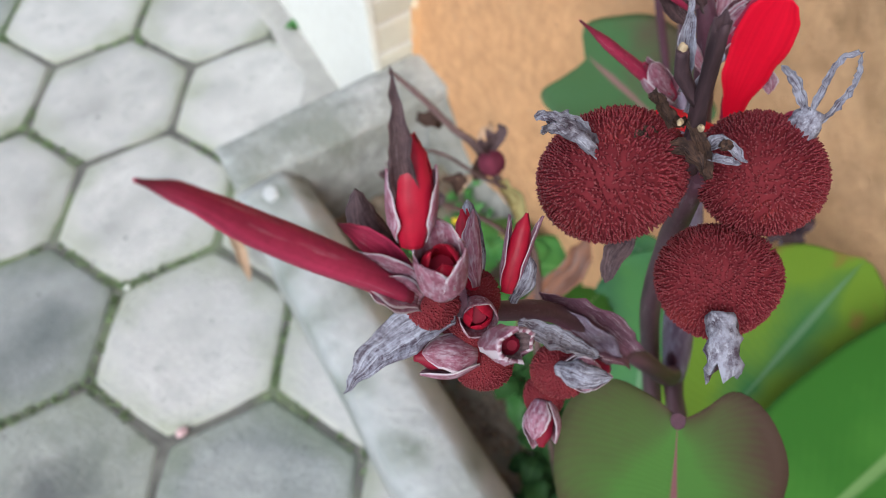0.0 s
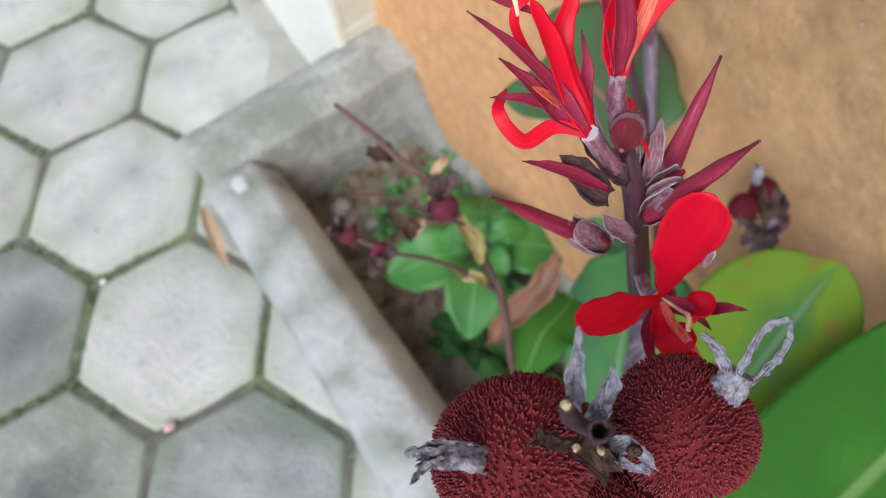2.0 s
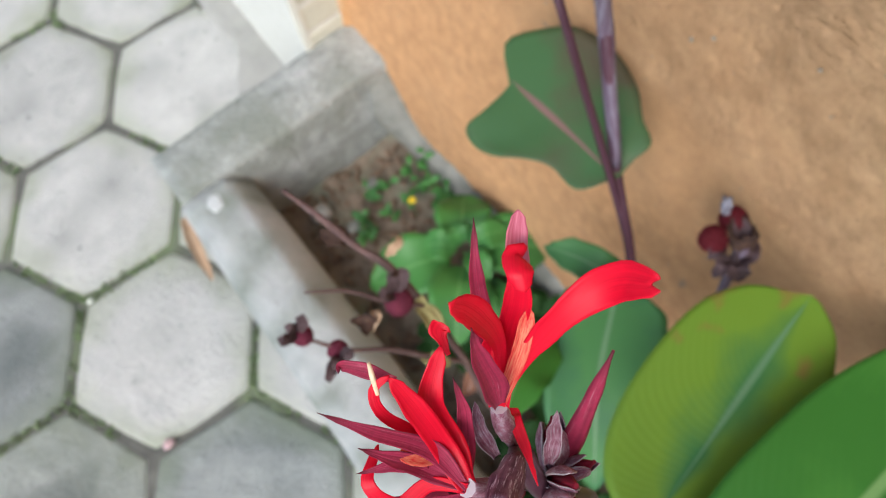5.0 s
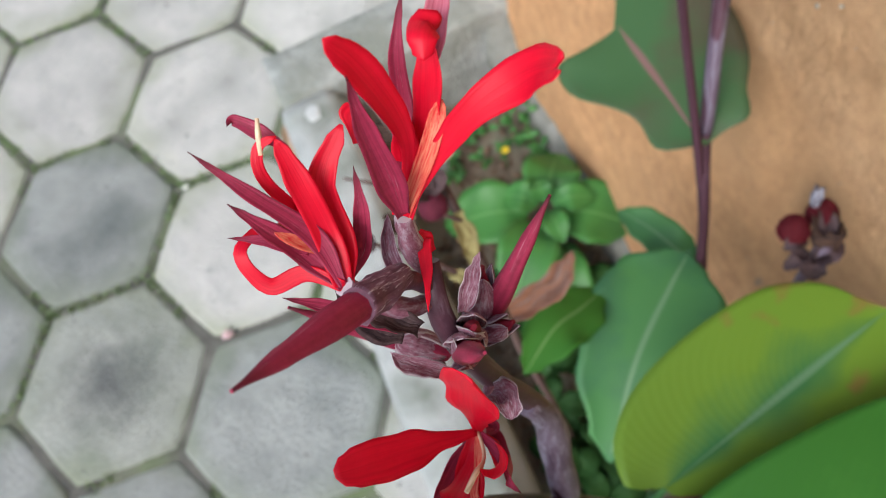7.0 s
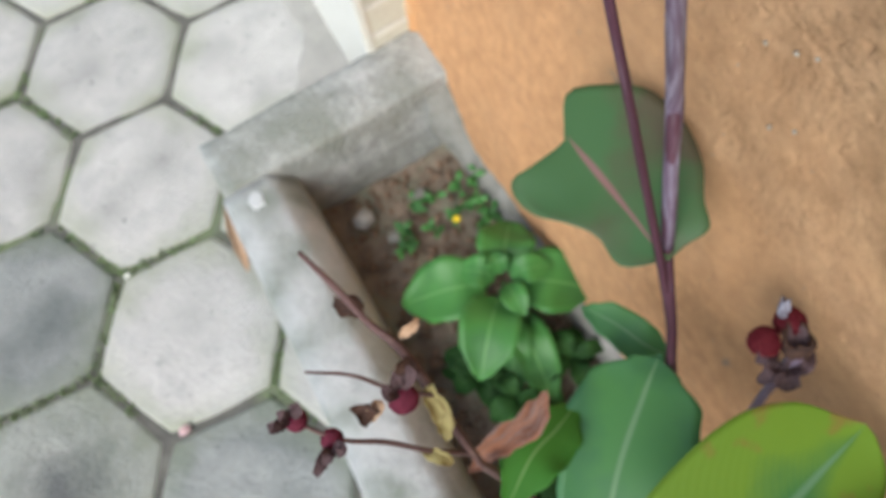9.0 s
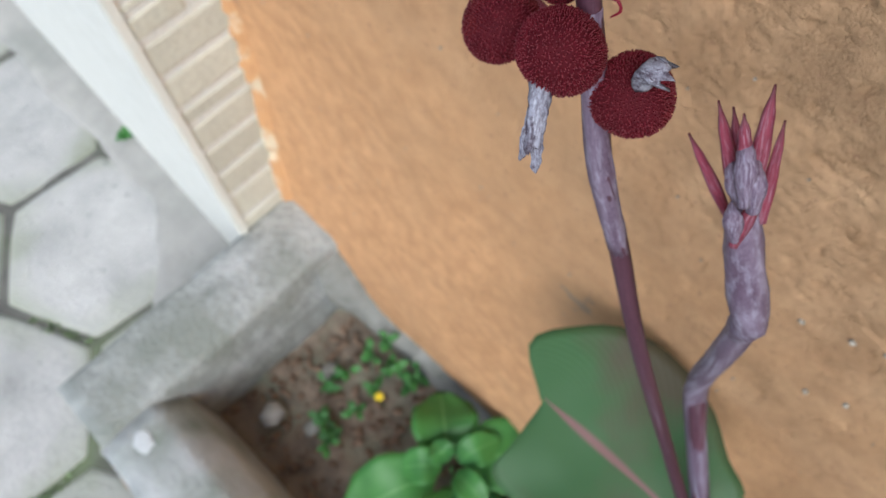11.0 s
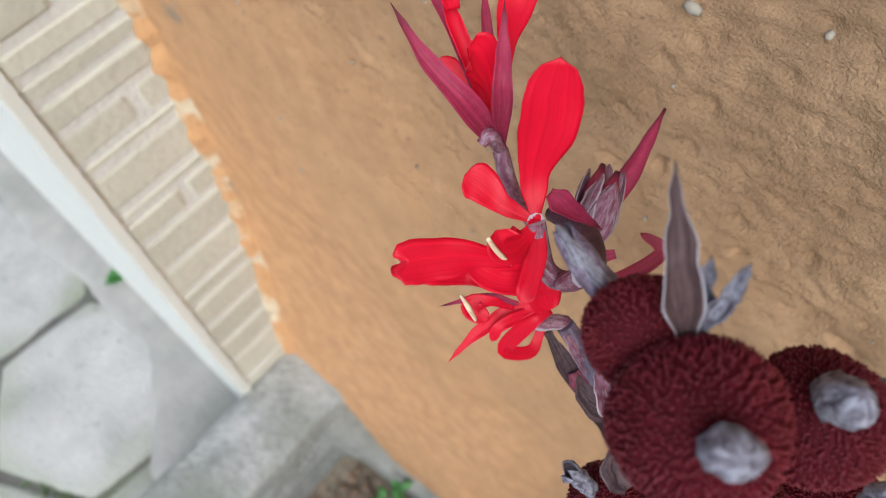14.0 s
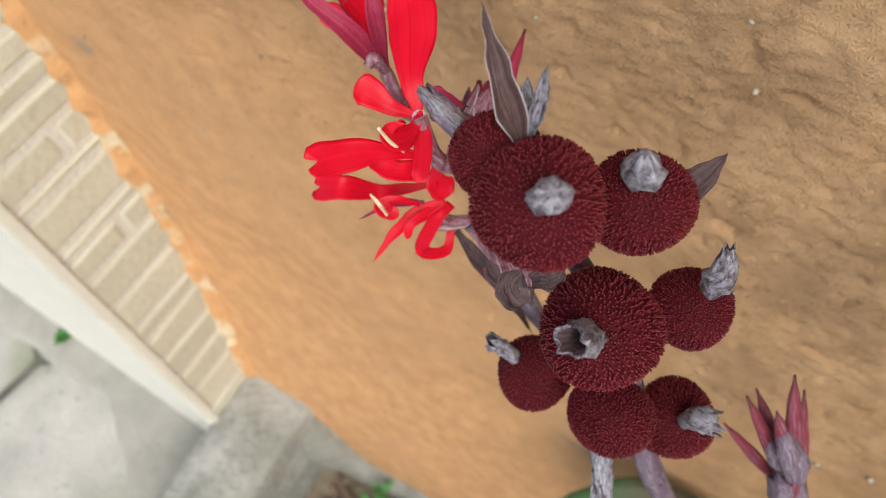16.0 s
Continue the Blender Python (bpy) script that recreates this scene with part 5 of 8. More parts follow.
rod(canna, ((0.1208, -0.8262, 0.8702), (0.1155, -0.8257, 0.8814), (0.1104, -0.8237, 0.8888), (0.1060, -0.8221, 0.8955), (0.1024, -0.8214, 0.9026), (0.0991, -0.8209, 0.9072)), (0.002, 0.0024, 0.0025, 0.0023, 0.0015, 0.0003), CRIMSON, "flower_bud", n=24, k=12, flat=0.8)
fruit = capsule(canna, (0.1254, -0.8250, 0.8616), 0.0047, (-0.3740, -0.0300, 0.9270), squash=1.0, seed=21, count=1100)
petal(fruit, ((0.1228, -0.8273, 0.8690), (0.1186, -0.8265, 0.8777), (0.1152, -0.8240, 0.8829)), 0.003, (-0.1400, -0.4800, 0.8600), MAUVE, name="sepal", shape='bract', cup=0.7, crumple=0.12, seed=0)
petal(fruit, ((0.1226, -0.8274, 0.8677), (0.1186, -0.8272, 0.8749), (0.1156, -0.8264, 0.8793)), 0.0024, (-0.1400, -0.4600, 0.8800), MAUVE, name="sepal", shape='bract', cup=0.7, crumple=0.12, seed=1)
petal(fruit, ((0.1227, -0.8262, 0.8708), (0.1197, -0.8235, 0.8797), (0.1164, -0.8204, 0.8846)), 0.0019, (-0.1500, -0.5100, 0.8500), CRIMSON, name="sepal", shape='bract', cup=0.7, crumple=0.12, seed=2)
split_bud(canna, (0.1237, -0.8255, 0.8810), (0.1283, -0.8196, 0.8925), 0.0032, (-0.25, -0.50, 0.83), 10, turns=(1.9, 3.3, 4.6), lengths=(0.72, 0.84, 0.70), reach=1.02, flare=0.1)
split_bud(canna, (0.1254, -0.8294, 0.8720), (0.1258, -0.8289, 0.8850), 0.0034, (0.2, -0.9, 0.1), 20, turns=(0.6, 2.7, 4.8), lengths=(0.82, 0.95, 0.78), reach=0.72, flare=0.15, shape="strap", arc=1.35)
petal(canna, ((0.1225, -0.8215, 0.8735), (0.1200, -0.8190, 0.8790), (0.1209, -0.8156, 0.8831)), 0.0026, (-0.2, -0.5, 0.8), DARKDRY, name="bract", shape='bract', cup=-0.7, crumple=0.12, seed=13)
fruit = capsule(canna, (0.1339, -0.8227, 0.8498), 0.0050, (-0.1420, -0.3570, 0.9230), squash=1.0, seed=22, count=1100)
split_bud(fruit, (0.1338, -0.8227, 0.8540), (0.1374, -0.8144, 0.8637), 0.0022, (-0.30, -0.45, 0.84), 30, turns=(0.75, 2.6, 4.5), lengths=(1.0, 0.9, 0.62), reach=0.98, flare=0.45)
split_bud(canna, (0.1394, -0.8249, 0.8510), (0.1472, -0.8189, 0.8603), 0.0021, (-0.30, -0.45, 0.84), 34, turns=(1.75, 4.5, 3.1), lengths=(0.98, 0.90, 0.8), reach=0.97, flare=0.5, arc=1.05)
split_bud(fruit, (0.1326, -0.8256, 0.8515), (0.1306, -0.8300, 0.8563), 0.0030, (0.3, 0.6, 0.7), 38, turns=(0.3, 2.5, 4.7), lengths=(1.0, 0.92, 0.9), reach=0.8, flare=0.1, shape="strap", arc=1.3)
petal(canna, ((0.1313, -0.8212, 0.8505), (0.1284, -0.8172, 0.8538), (0.1256, -0.8135, 0.8559)), 0.0019, (-0.25, -0.45, 0.86), DULLRED, name="petal", shape='bract', cup=-0.6, crumple=0.08)
petal(canna, ((0.1321, -0.8208, 0.8508), (0.1302, -0.8160, 0.8538), (0.1284, -0.8115, 0.8552)), 0.0010, (-0.25, -0.45, 0.86), DRY, name="sepal", shape='lance', cup=-0.5, crumple=0.1)
petal(canna, ((0.1362, -0.8208, 0.8505), (0.1388, -0.8155, 0.8552), (0.1408, -0.8103, 0.8585)), 0.0017, (-0.25, -0.45, 0.86), DRY, name="dry_bract", shape='strap', cup=-0.6, crumple=0.12, seed=15)
petal(canna, ((0.1394, -0.8262, 0.8480), (0.1425, -0.8262, 0.8530), (0.1445, -0.8240, 0.8555)), 0.0016, (-0.30, -0.45, 0.86), DRY, name="dry_bract", shape='bract', cup=-0.6, crumple=0.2, seed=16)
fruit = capsule(canna, (0.1308, -0.8304, 0.8413), 0.0054, (0.0980, -0.2830, 0.9540), squash=1.0, seed=23, count=1100)
calyx(fruit, ((0.1307, -0.8326, 0.8541), (0.1305, -0.8366, 0.8612), (0.1305, -0.8398, 0.8665)), (0.0020, 0.0028, 0.0033, 0.0030), 44, MAUVE, ripple=0.3)
rod(fruit, ((0.1307, -0.8342, 0.8567), (0.1306, -0.8379, 0.8629), (0.1306, -0.8387, 0.8642)), (0.0016, 0.0016, 0.0008), DEEPRED, "petal_tip", k=10)
fruit = capsule(canna, (0.1522, -0.8280, 0.8037), 0.0068, (0.2000, -0.5270, 0.8260), squash=1.0, seed=24, count=1100)
young_bud(canna, (0.1506, -0.8313, 0.8109), (0.1588, -0.8366, 0.8136), 0.0036, (-0.3100, -0.2400, 0.9200), 45, True)
petal(fruit, ((0.1491, -0.8300, 0.8135), (0.1513, -0.8353, 0.8171), (0.1563, -0.8387, 0.8165)), 0.003, (-0.3000, -0.2400, 0.9200), DRY, name="sepal", shape='bract', cup=-0.5, crumple=0.15)
petal(canna, ((0.1394, -0.8288, 0.8445), (0.1460, -0.8324, 0.8360), (0.1548, -0.8360, 0.8235)), 0.0022, (-0.3000, -0.2900, 0.9100), DRY, name="dry_bract", shape='bract', cup=0.7, crumple=0.3, seed=3)
fruit = capsule(canna, (0.1479, -0.8287, 0.7952), 0.005, (-0.5900, -0.7950, -0.1410), squash=1.1, seed=25, count=1000)
young_bud(canna, (0.1465, -0.8301, 0.7975), (0.1404, -0.8386, 0.7936), 0.0035, (-0.2200, -0.2200, 0.9500), 46, True)
fruit = capsule(canna, (0.1308, -0.8260, 0.8460), 0.0046, (-0.8220, -0.2400, 0.5170), squash=1.0, seed=26, count=1000)
young_bud(canna, (0.1296, -0.8305, 0.8456), (0.1194, -0.8260, 0.8488), 0.0031, (-0.1600, -0.3600, 0.9200), 47, True)
petal(canna, ((0.1269, -0.8248, 0.8750), (0.1251, -0.8228, 0.8873), (0.1262, -0.8212, 0.8967), (0.1278, -0.8177, 0.9026)), 0.0019, (-0.2400, -0.5700, 0.7900), DARKDRY, name="dry_bract", shape='lance', cup=0.8, crumple=0.25, seed=5)
petal(canna, ((0.1265, -0.8233, 0.8733), (0.1254, -0.8204, 0.8829), (0.1268, -0.8179, 0.8905)), 0.0018, (-0.2200, -0.5400, 0.8100), DARKDRY, name="dry_bract", shape='bract', cup=0.7, crumple=0.2, seed=6)
petal(canna, ((0.1268, -0.8285, 0.8612), (0.1205, -0.8241, 0.8537), (0.1135, -0.8208, 0.8443), (0.1076, -0.8202, 0.8360)), 0.0036, (-0.1000, -0.4000, 0.9100), DRY, name="dry_bract", shape='lance', cup=0.5, crumple=0.15, seed=8)
petal(canna, ((0.1279, -0.8270, 0.8565), (0.1279, -0.8270, 0.8658), (0.1277, -0.8265, 0.8719)), 0.0022, (-0.2100, -0.4200, 0.8800), STEM, name="bract", shape='bract', cup=0.7, crumple=0.1, seed=9)

# second canna, with many capsules, close to the wall
canna = thing("canna_plant", (0.36, -0.77, 0.06), "tall canna with clustered dark red capsules and scarlet flowers", "plant", "cannas in the planter")
rod(canna, ((0.3720, -0.7900, 0.0600), (0.3850, -0.7500, 0.3000), (0.4055, -0.6929, 0.4502), (0.4097, -0.6133, 0.6100), (0.4060, -0.5740, 0.7050), (0.4080, -0.5526, 0.7535), (0.4050, -0.5406, 0.7920), (0.4085, -0.5270, 0.8320), (0.4085, -0.5150, 0.8620), (0.4100, -0.5000, 0.8800), (0.4110, -0.4880, 0.8840)), (0.0032, 0.003, 0.003, 0.0028, 0.0028, 0.003, 0.003, 0.0026, 0.0022, 0.0018, 0.0016), STEM, "stem", n=44, k=10)
rod(canna, ((0.4080, -0.5526, 0.7535), (0.4060, -0.5454, 0.7760), (0.4050, -0.5379, 0.8000), (0.4085, -0.5270, 0.8320)), (0.0030, 0.0031, 0.0033, 0.0031, 0.0027), GREYSTEM, "leaf_sheath", n=12, k=10, ripple=0.2)
fruit = capsule(canna, (0.3965, -0.5083, 0.9015), 0.0095, (-0.3730, -0.2840, 0.8830), squash=0.9, seed=41, count=2500, maroon=True)
calyx(fruit, ((0.3934, -0.5106, 0.9087), (0.3927, -0.5112, 0.9105), (0.3919, -0.5118, 0.9124), (0.3913, -0.5123, 0.9138)), (0.0022, 0.0026, 0.0028, 0.0028, 0.0022, 0.0006), 61, ripple=0.3, hollow=False)
fruit = capsule(canna, (0.4097, -0.5186, 0.8916), 0.0086, (0.1860, 0.1620, 0.9690), squash=0.9, seed=42, count=2500, maroon=True)
calyx(fruit, ((0.4109, -0.5176, 0.8978), (0.4078, -0.5184, 0.9015), (0.4066, -0.5182, 0.9075)), (0.0022, 0.0029, 0.0031, 0.0025, 0.0007), 62, ripple=0.4, hollow=False)
fruit = capsule(canna, (0.3977, -0.5207, 0.8704), 0.0107, (-0.5550, 0.0560, 0.8300), squash=0.9, seed=43, count=2500, maroon=True)
calyx(fruit, ((0.3931, -0.5202, 0.8772), (0.3915, -0.5201, 0.8797), (0.3865, -0.5194, 0.8874)), (0.0024, 0.0028, 0.0031, 0.0029), 63, ripple=0.4)
fruit = capsule(canna, (0.4168, -0.5323, 0.8550), 0.0083, (-0.0840, -0.1300, 0.9880), squash=0.9, seed=44, count=2500, maroon=True)
calyx(fruit, ((0.4146, -0.5336, 0.8677), (0.4158, -0.5341, 0.8727), (0.4172, -0.5332, 0.8787)), (0.002, 0.0027, 0.0022, 0.001), 64)
fruit = capsule(canna, (0.4039, -0.5075, 0.8159), 0.0095, (-0.2190, 0.4390, 0.8710), squash=0.9, seed=45, count=2500, maroon=True)
calyx(fruit, ((0.4020, -0.5030, 0.8242), (0.4013, -0.5001, 0.8284), (0.4006, -0.4975, 0.8304)), (0.0018, 0.0019, 0.0022), 65)
fruit = capsule(canna, (0.3994, -0.5279, 0.8277), 0.0099, (-0.8930, -0.0520, -0.4470), squash=0.9, seed=46, count=2500, maroon=True)
calyx(fruit, ((0.3939, -0.5285, 0.8248), (0.3894, -0.5314, 0.8199), (0.3845, -0.5347, 0.8147)), (0.0024, 0.0022, 0.0018), 66)
petal(fruit, ((0.3913, -0.5302, 0.8233), (0.3856, -0.5322, 0.8171), (0.3818, -0.5345, 0.8138)), 0.0013, (-0.2500, -0.0400, 0.9700), DRY, name="calyx_strip", shape='strap', crumple=0.5, seed=3)
petal(fruit, ((0.3910, -0.5312, 0.8228), (0.3867, -0.5346, 0.8166), (0.3821, -0.5381, 0.8125)), 0.0013, (-0.2600, -0.0200, 0.9700), DRY, name="calyx_strip", shape='strap', crumple=0.5, seed=6)
fruit = capsule(canna, (0.4111, -0.5403, 0.8128), 0.0099, (-0.1960, -0.2510, 0.9480), squash=0.9, seed=47, count=2500, maroon=True)
calyx(fruit, ((0.4093, -0.5426, 0.8214), (0.4081, -0.5444, 0.8278), (0.4086, -0.5469, 0.8283)), (0.0026, 0.003, 0.0028), 67)
fruit = capsule(canna, (0.4026, -0.4982, 0.8985), 0.0072, (0.4690, 0.7820, -0.4090), squash=0.9, seed=48, count=2100, maroon=True)
calyx(fruit, ((0.4057, -0.4946, 0.8938), (0.4049, -0.4894, 0.8992), (0.4053, -0.4849, 0.9024)), (0.0020, 0.0021, 0.0020, 0.0014), 68, mat=GREYSTEM, ripple=0.3)
petal(fruit, ((0.4052, -0.4952, 0.8955), (0.4040, -0.4890, 0.9012), (0.4050, -0.4838, 0.9036)), 0.0012, (-0.55, -0.20, 0.80), DRY, name="calyx_strip", shape='strap', crumple=0.2, seed=5, cup=-0.8)
petal(canna, ((0.4024, -0.5024, 0.9045), (0.4042, -0.4985, 0.9125), (0.4088, -0.4928, 0.9201)), 0.0022, (-0.3800, -0.1600, 0.9100), BRACT, name="dry_bract", shape='lance', cup=0.7, crumple=0.12, seed=1)
petal(canna, ((0.4036, -0.5029, 0.9045), (0.4060, -0.5012, 0.9080), (0.4083, -0.5000, 0.9106)), 0.0012, (-0.3700, -0.1200, 0.9200), DRY, name="dry_bract", shape='bract', cup=0.6, crumple=0.3, seed=2)
petal(canna, ((0.4036, -0.5029, 0.9045), (0.4052, -0.5036, 0.9110), (0.4065, -0.5035, 0.9158)), 0.0011, (-0.3700, -0.1000, 0.9200), DRY, name="dry_bract", shape='bract', cup=0.6, crumple=0.3, seed=3)
petal(canna, ((0.4170, -0.5211, 0.8858), (0.4193, -0.5245, 0.8891), (0.4232, -0.5267, 0.8929)), 0.003, (-0.6000, -0.0500, 0.8000), DARKDRY, name="dry_bract", shape='lance', cup=0.5, crumple=0.1, seed=4)
petal(canna, ((0.3951, -0.5080, 0.8703), (0.3961, -0.5047, 0.8731), (0.3990, -0.5047, 0.8755)), 0.003, (-0.4000, -0.1900, 0.9000), DARKDRY, name="dry_bract", shape='bract', cup=0.8, crumple=0.3, seed=5)
petal(canna, ((0.3979, -0.5079, 0.8751), (0.3993, -0.5103, 0.8771), (0.4013, -0.5118, 0.8775)), 0.002, (-0.4300, -0.1600, 0.8900), DARKDRY, name="dry_bract", shape='bract', cup=0.6, crumple=0.4, seed=6)
petal(canna, ((0.4140, -0.4992, 0.8354), (0.4122, -0.4929, 0.8384), (0.4138, -0.4886, 0.8407)), 0.003, (-0.4500, -0.3200, 0.8300), DARKDRY, name="dry_bract", shape='lance', cup=0.5, crumple=0.1, seed=7)
petal(canna, ((0.4110, -0.5002, 0.8419), (0.4129, -0.4962, 0.8464), (0.4141, -0.4916, 0.8497)), 0.0034, (-0.4800, -0.3200, 0.8200), MAUVE, name="bract", shape='bract', cup=0.8, crumple=0.1, seed=8)
petal(canna, ((0.4230, -0.5045, 0.8556), (0.4263, -0.5101, 0.8544), (0.4313, -0.5141, 0.8546)), 0.0016, (-0.6000, -0.2200, 0.7700), DRY, name="dry_bract", shape='strap', cup=0.5, crumple=0.4, seed=9)
petal(canna, ((0.4136, -0.5002, 0.8495), (0.4178, -0.5003, 0.8532), (0.4219, -0.5016, 0.8541)), 0.003, (-0.5300, -0.3000, 0.7900), MAUVE, name="bract", shape='bract', cup=0.7, crumple=0.2, seed=10)
rod(canna, ((0.4110, -0.4880, 0.8840), (0.4211, -0.4810, 0.8757), (0.4239, -0.4721, 0.8699)), (0.0018, 0.0018, 0.0014), STEM, "flower_stalk", k=9)
flower = rod(canna, ((0.4110, -0.4860, 0.8840), (0.4150, -0.4814, 0.8699), (0.4145, -0.4779, 0.8711), (0.4172, -0.4734, 0.8772)), (0.0017, 0.0018, 0.0016), MAUVE, "flower")
petal(flower, ((0.4172, -0.4734, 0.8772), (0.4210, -0.4699, 0.8822), (0.4239, -0.4695, 0.8924), (0.4264, -0.4686, 0.9027)), 0.0044, (-0.4100, -0.3400, 0.8500), shape='petal', cup=0.15)
petal(flower, ((0.4172, -0.4734, 0.8772), (0.4156, -0.4684, 0.8791), (0.4149, -0.4641, 0.8816), (0.4141, -0.4617, 0.8828)), 0.003, (-0.3400, -0.3500, 0.8700), shape='petal', cup=0.2)
petal(flower, ((0.4127, -0.4768, 0.8726), (0.4077, -0.4708, 0.8759), (0.4024, -0.4665, 0.8782), (0.3964, -0.4630, 0.8804)), 0.0035, (-0.2600, -0.3300, 0.9100), shape='notch', cup=0.15)
petal(flower, ((0.4133, -0.4785, 0.8636), (0.4144, -0.4632, 0.8483), (0.4078, -0.4567, 0.8538), (0.4060, -0.4494, 0.8506)), 0.003, (-0.2500, -0.3300, 0.9100), shape='notch', cup=0.2)
petal(flower, ((0.4121, -0.4778, 0.8702), (0.4078, -0.4742, 0.8718), (0.4052, -0.4689, 0.8752)), 0.0022, (-0.2800, -0.2900, 0.9200), shape='strap', cup=0.3)
petal(flower, ((0.4172, -0.4734, 0.8772), (0.4133, -0.4739, 0.8773), (0.4098, -0.4732, 0.8799), (0.4099, -0.4714, 0.8821)), 0.003, (-0.3200, -0.3100, 0.9000), shape='petal', cup=0.6)
petal(flower, ((0.4172, -0.4734, 0.8772), (0.4127, -0.4769, 0.8753), (0.4081, -0.4789, 0.8741), (0.4064, -0.4792, 0.8733)), 0.0018, (-0.3000, -0.2700, 0.9100), shape='strap', cup=0.3)
petal(flower, ((0.4161, -0.4780, 0.8683), (0.4142, -0.4781, 0.8641), (0.4138, -0.4804, 0.8597)), 0.003, (-0.3100, -0.2400, 0.9200), shape='petal', cup=0.3)
rod(flower, ((0.4089, -0.4752, 0.8773), (0.4078, -0.4736, 0.8805), (0.4067, -0.4725, 0.8850)), (0.00025, 0.00043, 0.00037), ANTHER, "stamen", k=7)
petal(flower, ((0.4169, -0.4773, 0.8518), (0.4114, -0.4727, 0.8494), (0.4056, -0.4705, 0.8481), (0.3986, -0.4695, 0.8459)), 0.0018, (-0.2300, -0.2600, 0.9400), RED, shape='lance', cup=0.4)
petal(flower, ((0.4178, -0.4781, 0.8496), (0.4135, -0.4769, 0.8485), (0.4096, -0.4743, 0.8383), (0.4143, -0.4777, 0.8338), (0.4202, -0.4760, 0.8366)), 0.0016, (-0.2700, -0.2200, 0.9400), RED, shape='strap', cup=0.2, n=24)
petal(flower, ((0.4171, -0.4772, 0.8497), (0.4093, -0.4737, 0.8505), (0.4066, -0.4734, 0.8473)), 0.0012, (-0.2500, -0.2400, 0.9400), RED, shape='strap', cup=0.3)
petal(flower, ((0.4114, -0.4745, 0.8554), (0.4088, -0.4710, 0.8581), (0.4060, -0.4692, 0.8578), (0.4064, -0.4728, 0.8566)), 0.002, (-0.2500, -0.2700, 0.9300), RED, shape='petal', cup=0.4)
petal(flower, ((0.4140, -0.4737, 0.8521), (0.4107, -0.4673, 0.8512), (0.4058, -0.4611, 0.8468)), 0.001, (-0.2500, -0.2900, 0.9300), CRIMSON, name="sepal", shape='lance', cup=0.4)
rod(flower, ((0.4041, -0.4718, 0.8595), (0.4038, -0.4707, 0.8632), (0.4044, -0.4684, 0.8643)), (0.00037, 0.00050, 0.00031), ANTHER, "stamen", k=7)
petal(flower, ((0.4212, -0.4728, 0.8800), (0.4205, -0.4771, 0.8807), (0.4183, -0.4839, 0.8849)), 0.002, (-0.3800, -0.2700, 0.8800), CRIMSON, name="sepal", shape='lance', cup=0.6)
flower = rod(canna, ((0.4172, -0.4734, 0.8772), (0.4231, -0.4644, 0.8692), (0.4283, -0.4575, 0.8704)), (0.0015, 0.0017, 0.0015), MAUVE, "flower")
petal(flower, ((0.4283, -0.4575, 0.8704), (0.4387, -0.4499, 0.8804), (0.4435, -0.4487, 0.8894), (0.4518, -0.4483, 0.8977)), 0.003, (-0.4800, -0.4300, 0.7600), shape='petal', cup=0.3)
petal(flower, ((0.4283, -0.4575, 0.8704), (0.4341, -0.4484, 0.8714), (0.4338, -0.4416, 0.8739), (0.4334, -0.4379, 0.8752)), 0.0028, (-0.4000, -0.4400, 0.8000), shape='petal', cup=0.3)
petal(flower, ((0.4283, -0.4575, 0.8704), (0.4314, -0.4530, 0.8800), (0.4308, -0.4508, 0.8874), (0.4296, -0.4494, 0.8892)), 0.0034, (-0.4200, -0.4300, 0.8000), shape='petal', cup=0.5)
petal(flower, ((0.4283, -0.4575, 0.8704), (0.4337, -0.4485, 0.8758), (0.4379, -0.4397, 0.8807), (0.4409, -0.4340, 0.8840)), 0.0016, (-0.4300, -0.4500, 0.7800), shape='strap', cup=0.6)
petal(flower, ((0.4382, -0.4386, 0.8846), (0.4391, -0.4371, 0.8889), (0.4405, -0.4392, 0.8920), (0.4385, -0.4426, 0.8900)), 0.0018, (-0.4700, -0.5100, 0.7300), shape='strap', cup=0.3)
petal(flower, ((0.4283, -0.4575, 0.8704), (0.4363, -0.4435, 0.8764), (0.4403, -0.4327, 0.8820), (0.4418, -0.4235, 0.8861)), 0.0016, (-0.4300, -0.4800, 0.7600), CRIMSON, name="sepal", shape='lance', cup=0.6)
petal(flower, ((0.4283, -0.4575, 0.8704), (0.4241, -0.4540, 0.8838), (0.4234, -0.4462, 0.8899), (0.4252, -0.4376, 0.8950)), 0.0022, (-0.3900, -0.4600, 0.7900), CRIMSON, name="sepal", shape='lance', cup=0.6)
petal(flower, ((0.4283, -0.4575, 0.8704), (0.4275, -0.4581, 0.8868), (0.4316, -0.4549, 0.8912), (0.4358, -0.4517, 0.8960)), 0.0017, (-0.4400, -0.4200, 0.8000), CRIMSON, name="sepal", shape='lance', cup=0.6)
petal(flower, ((0.4283, -0.4575, 0.8704), (0.4394, -0.4458, 0.8766), (0.4444, -0.4408, 0.8804), (0.4486, -0.4367, 0.8834)), 0.0013, (-0.4600, -0.4500, 0.7700), CRIMSON, name="sepal", shape='lance', cup=0.6)
rod(flower, ((0.4420, -0.4357, 0.8871), (0.4436, -0.4346, 0.8881), (0.4456, -0.4332, 0.8894)), (0.00025, 0.00037, 0.00031), ANTHER, "stamen", k=7)
rod(flower, ((0.4283, -0.4575, 0.8704), (0.4261, -0.4570, 0.8766), (0.4240, -0.4566, 0.8759)), (0.0012, 0.0014, 0.001), MAUVE, "sepal", k=8)
